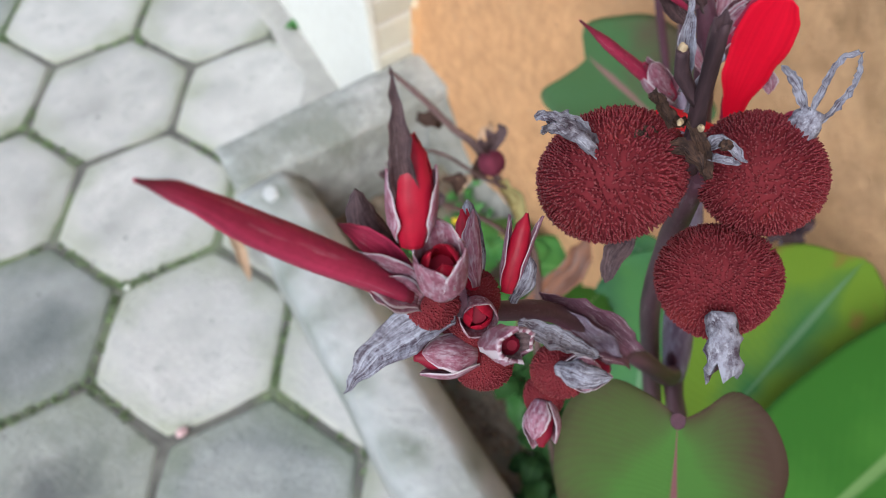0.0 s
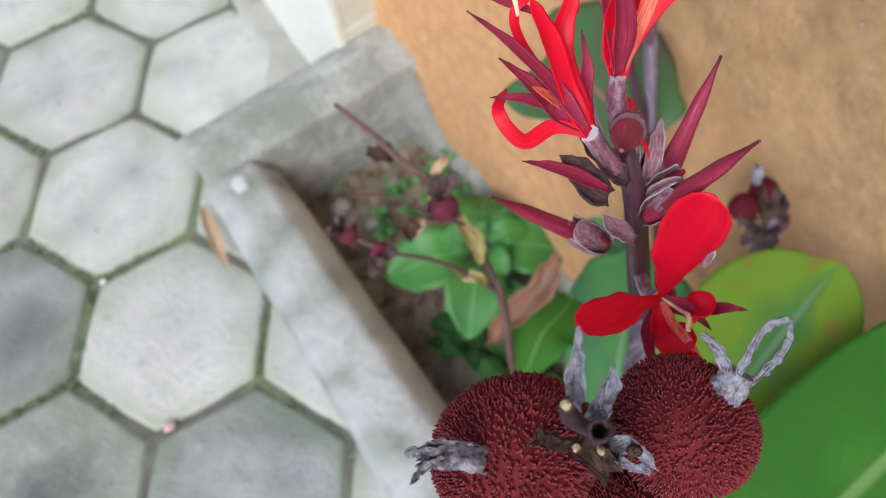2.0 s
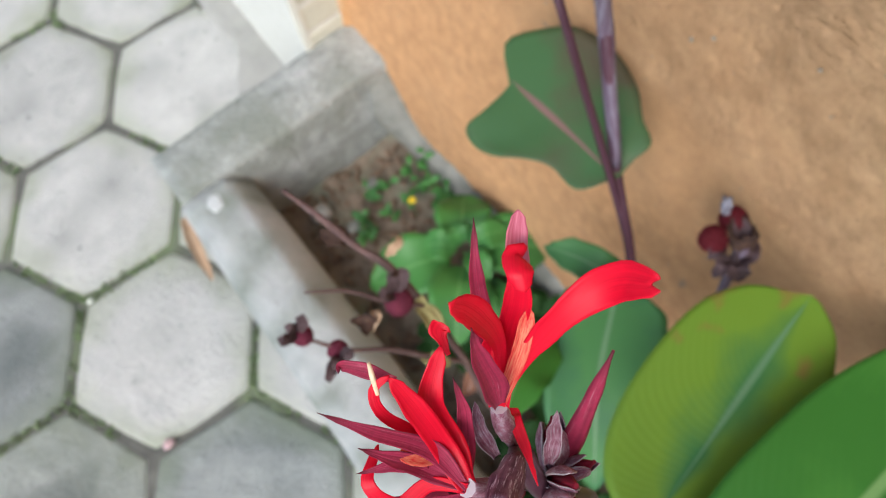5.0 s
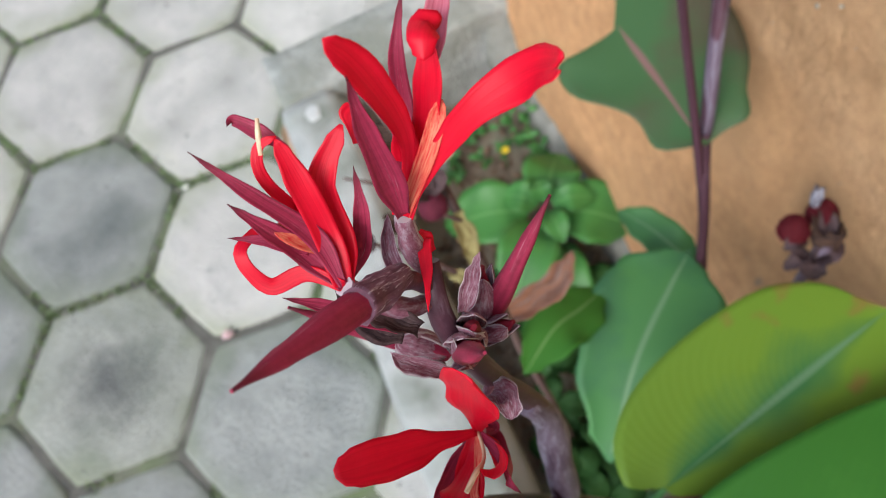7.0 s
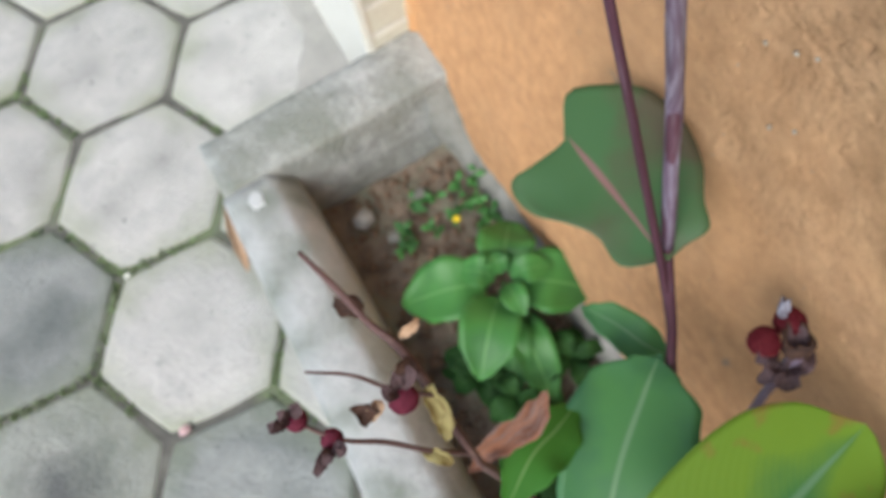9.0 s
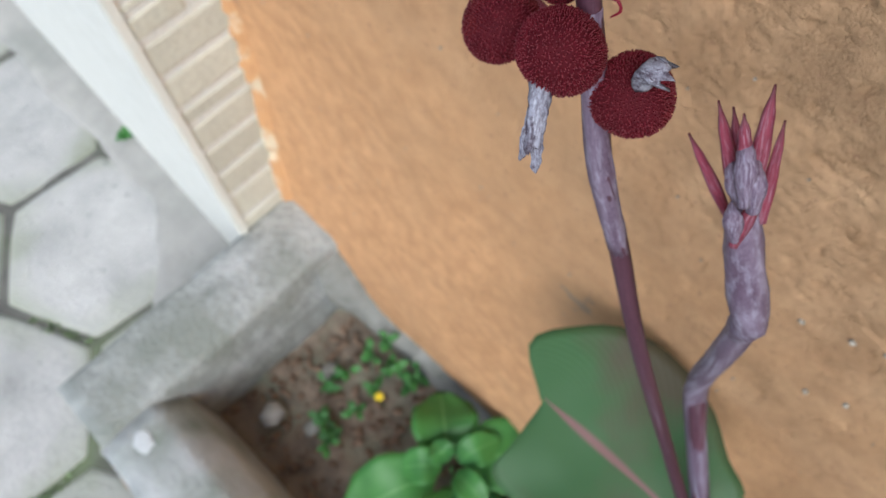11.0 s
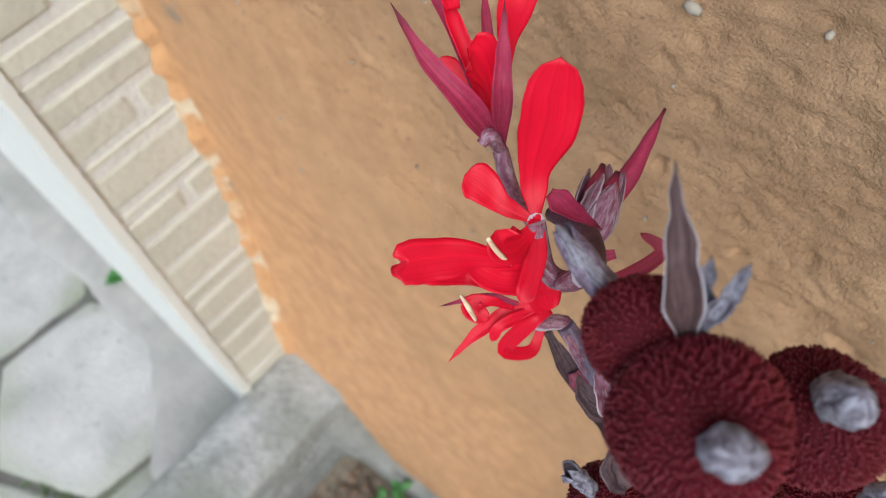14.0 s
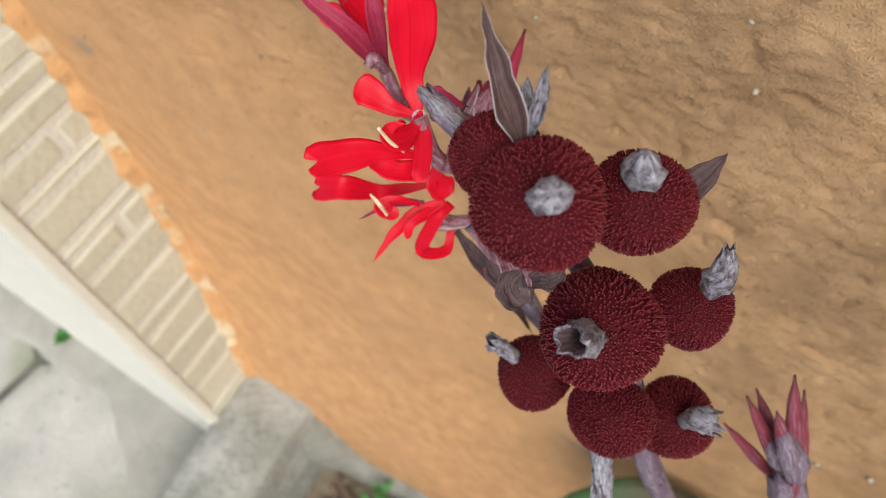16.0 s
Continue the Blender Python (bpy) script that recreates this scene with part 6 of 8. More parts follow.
rod(canna, ((0.4216, -0.4801, 0.8377), (0.4219, -0.4854, 0.8312), (0.4214, -0.4909, 0.8221), (0.4221, -0.4958, 0.8102), (0.4234, -0.5020, 0.7969), (0.4254, -0.5106, 0.7817)), (0.002, 0.0026, 0.003, 0.0028, 0.0024, 0.0022), GREYSTEM, "flower_stalk", n=20, k=10, ripple=0.2)
petal(canna, ((0.4186, -0.4783, 0.8368), (0.4183, -0.4853, 0.8266), (0.4191, -0.4941, 0.8109), (0.4191, -0.4994, 0.7986)), 0.002, (-0.4300, -0.1800, 0.8900), DARKDRY, name="dry_bract", shape='lance', cup=0.5, crumple=0.12, seed=31)
petal(canna, ((0.4184, -0.4864, 0.8279), (0.4187, -0.4902, 0.8237), (0.4197, -0.4955, 0.8151)), 0.003, (-0.4400, -0.1700, 0.8800), DULLRED, name="bract", shape='bract', cup=-0.5, crumple=0.08, seed=32)
petal(canna, ((0.4202, -0.4819, 0.8377), (0.4199, -0.4862, 0.8324), (0.4196, -0.4902, 0.8251)), 0.0016, (-0.4700, -0.2100, 0.8600), MAUVE, name="bract", shape='bract', cup=-0.5, crumple=0.12, seed=33)
petal(canna, ((0.4221, -0.4963, 0.8123), (0.4255, -0.4922, 0.8230), (0.4277, -0.4885, 0.8321)), 0.0016, (-0.4700, -0.1600, 0.8700), MAUVE, name="bract", shape='bract', cup=-0.4, crumple=0.15, seed=34)
petal(canna, ((0.4223, -0.4998, 0.8053), (0.4232, -0.5034, 0.8030), (0.4255, -0.5079, 0.7998)), 0.0014, (-0.4200, -0.0800, 0.9000), DULLRED, name="bract", shape='bract', cup=-0.4, seed=35)
rod(canna, ((0.4157, -0.4737, 0.8405), (0.4185, -0.4763, 0.8393), (0.4226, -0.4801, 0.8369)), (0.0014, 0.002, 0.0016), MAUVE, "flower_stalk", k=9, ripple=0.2)
young_bud(canna, (0.4290, -0.4762, 0.8544), (0.4485, -0.4680, 0.8548), 0.003, (-0.4200, -0.2500, 0.8700), 71, False)
young_bud(canna, (0.4282, -0.4780, 0.8579), (0.4446, -0.4731, 0.8612), 0.0026, (-0.4200, -0.2400, 0.8700), 72, False)
rod(canna, ((0.4455, -0.4731, 0.8469), (0.4550, -0.4722, 0.8506), (0.4663, -0.4704, 0.8554)), (0.0018, 0.0022, 0.0014, 0.0003), CRIMSON, "flower_bud", flat=0.8)
petal(canna, ((0.4355, -0.4822, 0.8397), (0.4409, -0.4853, 0.8405), (0.4460, -0.4862, 0.8420), (0.4454, -0.4810, 0.8438)), 0.0016, (-0.4100, -0.1700, 0.9000), DEEPRED, name="petal", shape='strap', cup=0.2, n=20)
petal(canna, ((0.4391, -0.4795, 0.8421), (0.4350, -0.4763, 0.8418), (0.4324, -0.4758, 0.8411)), 0.0014, (-0.3800, -0.2100, 0.9000), CRIMSON, name="petal", shape='strap', cup=0.2)
petal(canna, ((0.4232, -0.4967, 0.8716), (0.4284, -0.4967, 0.8655), (0.4352, -0.4957, 0.8582)), 0.0014, (-0.4000, -0.1100, 0.9100), CRIMSON, name="petal", shape='lance', cup=0.2)
fruit = capsule(canna, (0.4107, -0.5175, 0.8320), 0.0056, (-0.3950, 0.2450, 0.8850), squash=1, seed=59, count=900, maroon=True)
petal(canna, ((0.4203, -0.5202, 0.8207), (0.4234, -0.5239, 0.8202), (0.4225, -0.5262, 0.8191), (0.4198, -0.5254, 0.8185)), 0.0004, (-0.5200, -0.2800, 0.8000), DEEPRED, name="petal", shape='strap')

# third canna: a tight bud cluster by the wall
canna = thing("canna_plant", (0.40, -0.74, 0.06), "canna with a tight mauve bud cluster and dark broad leaves", "plant", "cannas in the planter")
rod(canna, ((0.3750, -0.7900, 0.0600), (0.3880, -0.7500, 0.2500), (0.4015, -0.6969, 0.4502), (0.4182, -0.6480, 0.5310), (0.4425, -0.5994, 0.6143)), (0.0042, 0.0042, 0.0038, 0.004, 0.004), STEM, "stem", n=24, k=10)
rod(canna, ((0.4182, -0.6480, 0.5310), (0.4304, -0.6237, 0.5727), (0.4425, -0.5994, 0.6143), (0.4316, -0.5946, 0.6890), (0.4243, -0.5915, 0.7388)), (0.0042, 0.0050, 0.0052, 0.0050, 0.0046), GREYSTEM, "leaf_sheath", n=20, k=12, ripple=0.15)
rod(canna, ((0.4261, -0.5923, 0.7264), (0.4243, -0.5915, 0.7388), (0.4245, -0.5817, 0.7593), (0.4248, -0.5720, 0.7799)), (0.005, 0.0054, 0.0056, 0.0042), GREYSTEM, "bract_sheath", n=14, k=12, ripple=0.25)
rod(canna, ((0.4222, -0.5706, 0.7863), (0.4242, -0.5618, 0.7981), (0.4267, -0.5536, 0.8077)), (0.00176, 0.0022, 0.00154, 0.0003), DULLRED, "flower_bud", flat=0.75)
rod(canna, ((0.4269, -0.5710, 0.7809), (0.4292, -0.5631, 0.7925), (0.4322, -0.5559, 0.8018)), (0.00176, 0.0022, 0.00154, 0.0003), DULLRED, "flower_bud", flat=0.75)
rod(canna, ((0.4230, -0.5718, 0.7905), (0.4290, -0.5661, 0.8025), (0.4353, -0.5609, 0.8121)), (0.00192, 0.0024, 0.00168, 0.0003), DULLRED, "flower_bud", flat=0.75)
rod(canna, ((0.4267, -0.5771, 0.7785), (0.4325, -0.5715, 0.7904), (0.4388, -0.5664, 0.7999)), (0.00144, 0.0018, 0.00126, 0.0003), DULLRED, "flower_bud", flat=0.75)
rod(canna, ((0.4222, -0.5694, 0.7800), (0.4212, -0.5606, 0.7909), (0.4209, -0.5524, 0.7995)), (0.00144, 0.0018, 0.00126, 0.0003), DULLRED, "flower_bud", flat=0.75)
rod(canna, ((0.4242, -0.5681, 0.7946), (0.4242, -0.5641, 0.8039), (0.4250, -0.5604, 0.8112)), (0.00176, 0.0022, 0.00154, 0.0003), DULLRED, "flower_bud", flat=0.75)
petal(canna, ((0.4209, -0.5717, 0.7877), (0.4206, -0.5670, 0.7961), (0.4243, -0.5625, 0.7968)), 0.0026, (-0.4700, 0.0100, 0.8800), GREYSTEM, name="bract", shape='bract', cup=-0.6, crumple=0.08, seed=0)
petal(canna, ((0.4180, -0.5729, 0.7930), (0.4203, -0.5676, 0.8025), (0.4267, -0.5626, 0.8042)), 0.0026, (-0.4900, 0.0200, 0.8700), GREYSTEM, name="bract", shape='bract', cup=-0.6, crumple=0.08, seed=1)
petal(canna, ((0.4194, -0.5749, 0.7904), (0.4207, -0.5712, 0.7990), (0.4262, -0.5680, 0.7997)), 0.0028, (-0.4800, 0.0400, 0.8800), GREYSTEM, name="bract", shape='bract', cup=-0.6, crumple=0.08, seed=2)
petal(canna, ((0.4156, -0.5760, 0.7821), (0.4155, -0.5724, 0.7901), (0.4190, -0.5692, 0.7903)), 0.0024, (-0.4300, 0.0500, 0.9000), GREYSTEM, name="bract", shape='bract', cup=-0.6, crumple=0.08, seed=3)
rod(canna, ((0.4157, -0.5761, 0.7798), (0.4194, -0.5747, 0.7861), (0.4262, -0.5728, 0.7912)), (0.0012, 0.002, 0.0008), DULLRED, "flower_bud", flat=0.8)
part("leaf", blade((0.4130, -0.6560, 0.5300), (-0.02, 1.0, 0.0), (-0.22, 0.0, 1.0),
                   ((0.002, 0.015), (0.001, 0.032), (0.018, 0.041), (0.039, 0.056), (0.068, 0.064), (0.098, 0.061), (0.120, 0.046), (0.138, 0.019), (0.110, -0.003)),
                   ((0.014, 0.025), (0.039, 0.026), (0.056, 0.035), (0.076, 0.050), (0.094, 0.054), (0.106, 0.049), (0.107, 0.032), (0.109, 0.006)), cup=0.06, wave=0.03, seed=2), LEAF_DARK, canna, "dark green leaf with reddish margin and torn tip")
petal(canna, ((0.3941, -0.6934, 0.4478), (0.3672, -0.7117, 0.4505), (0.3225, -0.7460, 0.4409), (0.2749, -0.7972, 0.4136)), 0.046, (-0.2100, -0.1700, 0.9600), LEAF_MID, name="leaf", shape='ovate', n=28, m=12, thick=0.0005, cup=0.2, wave=0.03, seed=4)
part("leaf", blade((0.2850, -0.8290, 0.5280), (0.98, 0.206, 0.0), (0.0, 0.0, 1.0),
                   ((0.004, 0.008), (0.036, 0.0256), (0.078, 0.039), (0.117, 0.038), (0.148, 0.026), (0.162, 0.010), (0.166, 0.0)),
                   ((-0.014, 0.010), (-0.016, 0.018), (-0.006, 0.036), (0.018, 0.050), (0.050, 0.056), (0.090, 0.056), (0.123, 0.050), (0.148, 0.034), (0.160, 0.012), (0.166, 0.0)), cup=0.10, wave=0.02, seed=5, n=40, m=12), LEAF_YELLOW, canna, "yellowing leaf with a dark green midrib and rusty tip")
petal(canna, ((0.3251, -0.6917, 0.4497), (0.3022, -0.7010, 0.4655), (0.2770, -0.7089, 0.4762), (0.2451, -0.7288, 0.4759)), 0.022, (-0.0600, -0.0900, 0.9900), LEAF_FRESH, name="leaf", shape='ovate', n=28, m=12, thick=0.0005, cup=0.15, wave=0.05, seed=9)
petal(canna, ((0.4173, -0.6951, 0.3923), (0.4039, -0.6754, 0.3976), (0.3935, -0.6497, 0.4001), (0.3792, -0.6221, 0.3975)), 0.017, (-0.2200, -0.0200, 0.9800), LEAF_MID, name="leaf", shape='ovate', n=28, m=12, thick=0.0005, cup=0.15, wave=0.08, seed=11)
rod(canna, ((0.3760, -0.7900, 0.0600), (0.3500, -0.8000, 0.3000), (0.2850, -0.8290, 0.4700), (0.2790, -0.8310, 0.5150), (0.2860, -0.8290, 0.5275)), (0.0045, 0.004, 0.003, 0.0026, 0.0018), LEAF_MID, "leaf_stalk", n=18, k=9)
rod(canna, ((0.4015, -0.6969, 0.3902), (0.3975, -0.6929, 0.4202), (0.3941, -0.6934, 0.4478)), (0.003, 0.0028, 0.002), LEAF_MID, "leaf_stalk", n=10, k=8)
rod(canna, ((0.4015, -0.6969, 0.3502), (0.3633, -0.6943, 0.3999), (0.3251, -0.6917, 0.4497)), (0.0028, 0.0025, 0.002), LEAF_MID, "leaf_stalk", n=12, k=8)

# broad leaves of the first canna
canna = thing("canna_plant", (0.30, -0.90, 0.06), "low canna shoot with broad fresh green leaves", "plant", "cannas in the planter")
rod(canna, ((0.4020, -0.8600, 0.0500), (0.3862, -0.8463, 0.2064), (0.2616, -0.8513, 0.5222), (0.2032, -0.8443, 0.6981), (0.1804, -0.8462, 0.7684)), (0.004, 0.004, 0.0035, 0.003, 0.002), STEM, "stem", n=20, k=10)
part("leaf", blade((0.1820, -0.8450, 0.7660), (-0.28, -0.52, -0.80), (-0.31, -0.06, 0.95),
                   ((-0.006, 0.008), (-0.012, 0.017), (-0.008, 0.026), (0.004, 0.031), (0.022, 0.033), (0.042, 0.028), (0.058, 0.017), (0.068, 0.0)),
                   ((-0.005, 0.007), (-0.010, 0.014), (-0.006, 0.022), (0.006, 0.027), (0.022, 0.027), (0.042, 0.023), (0.058, 0.014), (0.068, 0.0)), cup=0.18, wave=0.06, droop=0.1, seed=1), LEAF_HEART, canna, "heart-based green leaf with bronze lobes")
rod(canna, ((0.4020, -0.8600, 0.0600), (0.3600, -0.9000, 0.2500), (0.2200, -0.9050, 0.4700), (0.1950, -0.9020, 0.5350), (0.2010, -0.9000, 0.5545)), (0.0045, 0.004, 0.003, 0.0026, 0.002), LEAF_FRESH, "leaf_stalk", n=18, k=9)
part("leaf", blade((0.2000, -0.9000, 0.5550), (1.0, 0.06, 0.0), (-0.15, 0.1, 1.0),
                   ((0.02, 0.035), (0.08, 0.078), (0.15, 0.085), (0.23, 0.065), (0.30, 0.025), (0.33, 0.0)),
                   ((0.03, 0.030), (0.09, 0.052), (0.15, 0.057), (0.22, 0.050), (0.30, 0.020), (0.33, 0.0)), cup=0.12, wave=0.012, seed=7, n=40, m=12), LEAF_FRESH, canna, "broad fresh green leaf with a thin red margin")

# bright green weed in the planter
weed = thing("weed", (0.385, -0.49, 0.05), "bright green broad-leaved weed growing in the soil", "plant")
rod(weed, ((0.3774, -0.4798, 0.0400), (0.3724, -0.4898, 0.0900), (0.3724, -0.4898, 0.1400)), (0.0022, 0.002, 0.0015), WEED, "stem", k=7)
petal(weed, ((0.3536, -0.4822, 0.1408), (0.3136, -0.4661, 0.1500), (0.2548, -0.4424, 0.1200)), 0.04, (-0.0600, -0.3200, 1.6400), WEED, name="leaf", shape='round', n=16, m=8, cup=0.22, wave=0.04, thick=0.0004, seed=3)
petal(weed, ((0.3588, -0.5042, 0.1456), (0.3299, -0.5349, 0.1700), (0.2874, -0.5800, 0.1500)), 0.036, (-0.0800, -0.2500, 1.6600), WEED, name="leaf", shape='round', n=16, m=8, cup=0.22, wave=0.04, thick=0.0004, seed=3)
petal(weed, ((0.3870, -0.4994, 0.1408), (0.4182, -0.5197, 0.1500), (0.4639, -0.5497, 0.1200)), 0.04, (-0.1900, -0.2600, 1.6500), WEED, name="leaf", shape='round', n=16, m=8, cup=0.22, wave=0.04, thick=0.0004, seed=3)
petal(weed, ((0.3805, -0.4790, 0.1424), (0.3979, -0.4561, 0.1600), (0.4233, -0.4225, 0.1300)), 0.036, (-0.1600, -0.3300, 1.6300), WEED, name="leaf", shape='round', n=16, m=8, cup=0.22, wave=0.04, thick=0.0004, seed=3)
petal(weed, ((0.3813, -0.4928, 0.1532), (0.4002, -0.4990, 0.1700), (0.4281, -0.5083, 0.1600)), 0.018, (-0.1700, -0.2900, 1.6400), WEED, name="leaf", shape='round', n=16, m=8, cup=0.22, wave=0.04, thick=0.0004, seed=3)
petal(weed, ((0.3660, -0.4837, 0.1496), (0.3525, -0.4708, 0.1650), (0.3326, -0.4518, 0.1500)), 0.02, (-0.1100, -0.3200, 1.6400), WEED, name="leaf", shape='round', n=16, m=8, cup=0.22, wave=0.04, thick=0.0004, seed=3)
petal(weed, ((0.3719, -0.4988, 0.1560), (0.3708, -0.5180, 0.1725), (0.3692, -0.5462, 0.1650)), 0.016, (-0.1400, -0.2700, 1.6500), WEED, name="leaf", shape='round', n=16, m=8, cup=0.22, wave=0.04, thick=0.0004, seed=3)
petal(weed, ((0.3729, -0.4854, 0.1568), (0.3739, -0.4760, 0.1750), (0.3754, -0.4623, 0.1700)), 0.015, (-0.1400, -0.3200, 1.6400), WEED, name="leaf", shape='round', n=16, m=8, cup=0.22, wave=0.04, thick=0.0004, seed=3)
petal(weed, ((0.3551, -0.5013, 0.1004), (0.3183, -0.5257, 0.1200), (0.2641, -0.5617, 0.0800)), 0.022, (-0.0600, -0.2500, 1.6700), WEED, name="leaf", shape='round', n=16, m=8, cup=0.22, wave=0.04, thick=0.0004, seed=3)
petal(weed, ((0.3639, -0.5080, 0.1004), (0.3459, -0.5465, 0.1200), (0.3195, -0.6033, 0.0800)), 0.026, (-0.1000, -0.2200, 1.6700), WEED, name="leaf", shape='round', n=16, m=8, cup=0.22, wave=0.04, thick=0.0004, seed=3)
petal(weed, ((0.3694, -0.5135, 0.0888), (0.3631, -0.5638, 0.1150), (0.3538, -0.6379, 0.0700)), 0.028, (-0.1200, -0.2000, 1.6700), WEED, name="leaf", shape='round', n=16, m=8, cup=0.22, wave=0.04, thick=0.0004, seed=3)
petal(weed, ((0.3217, -0.6167, 0.0808), (0.3080, -0.6340, 0.0800), (0.2878, -0.6593, 0.0600)), 0.024, (-0.0600, -0.1300, 1.6900), WEED, name="leaf", shape='round', n=16, m=8, cup=0.22, wave=0.04, thick=0.0004, seed=3)
petal(weed, ((0.3279, -0.6191, 0.0808), (0.3272, -0.6415, 0.0800), (0.3262, -0.6744, 0.0600)), 0.022, (-0.0800, -0.1200, 1.6900), WEED, name="leaf", shape='round', n=16, m=8, cup=0.22, wave=0.04, thick=0.0004, seed=3)
petal(weed, ((0.3333, -0.6148, 0.0808), (0.3440, -0.6281, 0.0800), (0.3599, -0.6476, 0.0600)), 0.022, (-0.1000, -0.1300, 1.6900), WEED, name="leaf", shape='round', n=16, m=8, cup=0.22, wave=0.04, thick=0.0004, seed=3)

# sprig in the concrete by the side wall
sprig = thing("weed", (0.376, 0.224, 0.004), "tiny bright green sprig in a crack of the concrete", "plant")
for i in range(6):
    a = i * 1.05
    d = Vector((math.cos(a), math.sin(a), 0)) * (0.012 + 0.004 * (i % 2))
    p = Vector((0.376, 0.224, 0.003))
    petal(sprig, (p, p + d * 0.5 + Vector((0, 0, 0.012)), p + d + Vector((0, 0, 0.014))), 0.0045, (0, 0, 1), WEED, name="leaf", shape='ovate', n=8, m=4, cup=0.2, seed=i)

# low weeds filling the shaded end of the bed, shade painted into their leaves
def low_weed(at, seed):
    r = random.Random(seed)
    x, y = at
    ob = thing("weed", (x, y, 0.05), "low dark green weed, its leaves darkened to stand in for shade", "plant", "low weeds in the bed")
    top = r.uniform(0.03, 0.075)
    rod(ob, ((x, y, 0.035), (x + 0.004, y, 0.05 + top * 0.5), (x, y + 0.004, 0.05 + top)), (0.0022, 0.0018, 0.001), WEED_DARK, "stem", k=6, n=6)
    for i in range(7):
        a = i * 2.4 + r.uniform(-0.4, 0.4)
        ln = r.uniform(0.028, 0.05)
        z = 0.055 + top * (i + 1) / 7
        d = Vector((math.cos(a), math.sin(a), 0))
        p = Vector((x, y, z))
        tip = p + d * ln
        tip.x = max(0.236, min(0.446, tip.x))
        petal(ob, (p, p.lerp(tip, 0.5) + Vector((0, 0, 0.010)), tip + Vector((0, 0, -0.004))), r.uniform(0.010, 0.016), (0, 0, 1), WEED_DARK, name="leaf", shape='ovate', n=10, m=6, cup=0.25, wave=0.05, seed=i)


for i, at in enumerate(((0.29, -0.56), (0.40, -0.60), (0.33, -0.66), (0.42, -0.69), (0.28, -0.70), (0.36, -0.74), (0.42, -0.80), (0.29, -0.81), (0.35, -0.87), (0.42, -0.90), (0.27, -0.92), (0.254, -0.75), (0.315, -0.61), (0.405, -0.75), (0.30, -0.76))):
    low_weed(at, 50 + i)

# small weed with a yellow flower
weed = thing("weed", (0.385, -0.33, 0.05), "fine-leaved little weed with one yellow flower", "plant")
rod(weed, ((0.3962, -0.3261, 0.0450), (0.4042, -0.3211, 0.0650), (0.4062, -0.3161, 0.0850)), (0.0009, 0.0008, 0.0005), WEED, "stem", k=5, n=6)
petal(weed, ((0.3987, -0.3236, 0.0550), (0.4033, -0.3216, 0.0590), (0.4080, -0.3196, 0.0590)), 0.0032, (-0.1400, -0.4200, 0.9000), WEED, name="leaf", shape='leaf', n=6, m=4, cup=0.2)
petal(weed, ((0.4002, -0.3221, 0.0610), (0.4033, -0.3273, 0.0650), (0.4065, -0.3324, 0.0650)), 0.0039, (-0.1500, -0.4200, 0.9000), WEED, name="leaf", shape='leaf', n=6, m=4, cup=0.2)
petal(weed, ((0.4017, -0.3206, 0.0670), (0.4026, -0.3117, 0.0710), (0.4035, -0.3027, 0.0710)), 0.0057, (-0.1500, -0.4300, 0.8900), WEED, name="leaf", shape='leaf', n=6, m=4, cup=0.2)
petal(weed, ((0.4032, -0.3191, 0.0730), (0.3950, -0.3175, 0.0770), (0.3868, -0.3160, 0.0770)), 0.0053, (-0.1400, -0.4300, 0.8900), WEED, name="leaf", shape='leaf', n=6, m=4, cup=0.2)
petal(weed, ((0.4047, -0.3176, 0.0790), (0.3972, -0.3165, 0.0830), (0.3898, -0.3153, 0.0830)), 0.0048, (-0.1400, -0.4300, 0.8900), WEED, name="leaf", shape='leaf', n=6, m=4, cup=0.2)
petal(weed, ((0.4062, -0.3161, 0.0850), (0.4106, -0.3100, 0.0890), (0.4150, -0.3039, 0.0890)), 0.0048, (-0.1600, -0.4400, 0.8800), WEED, name="leaf", shape='leaf', n=6, m=4, cup=0.2)
rod(weed, ((0.4085, -0.3663, 0.0450), (0.4163, -0.3629, 0.0610), (0.4182, -0.3594, 0.0769)), (0.0009, 0.0008, 0.0005), WEED, "stem", k=5, n=6)
petal(weed, ((0.4109, -0.3646, 0.0530), (0.4113, -0.3719, 0.0570), (0.4116, -0.3793, 0.0570)), 0.0047, (-0.1600, -0.3800, 0.9100), WEED, name="leaf", shape='leaf', n=6, m=4, cup=0.2)
petal(weed, ((0.4124, -0.3635, 0.0578), (0.4107, -0.3587, 0.0618), (0.4091, -0.3538, 0.0618)), 0.0033, (-0.1500, -0.3900, 0.9100), WEED, name="leaf", shape='leaf', n=6, m=4, cup=0.2)
petal(weed, ((0.4138, -0.3625, 0.0626), (0.4184, -0.3677, 0.0666), (0.4229, -0.3729, 0.0666)), 0.0044, (-0.1600, -0.3800, 0.9100), WEED, name="leaf", shape='leaf', n=6, m=4, cup=0.2)
petal(weed, ((0.4153, -0.3615, 0.0673), (0.4136, -0.3698, 0.0713), (0.4119, -0.3782, 0.0713)), 0.0054, (-0.1600, -0.3800, 0.9100), WEED, name="leaf", shape='leaf', n=6, m=4, cup=0.2)
petal(weed, ((0.4167, -0.3605, 0.0721), (0.4147, -0.3689, 0.0761), (0.4128, -0.3774, 0.0761)), 0.0056, (-0.1600, -0.3900, 0.9100), WEED, name="leaf", shape='leaf', n=6, m=4, cup=0.2)
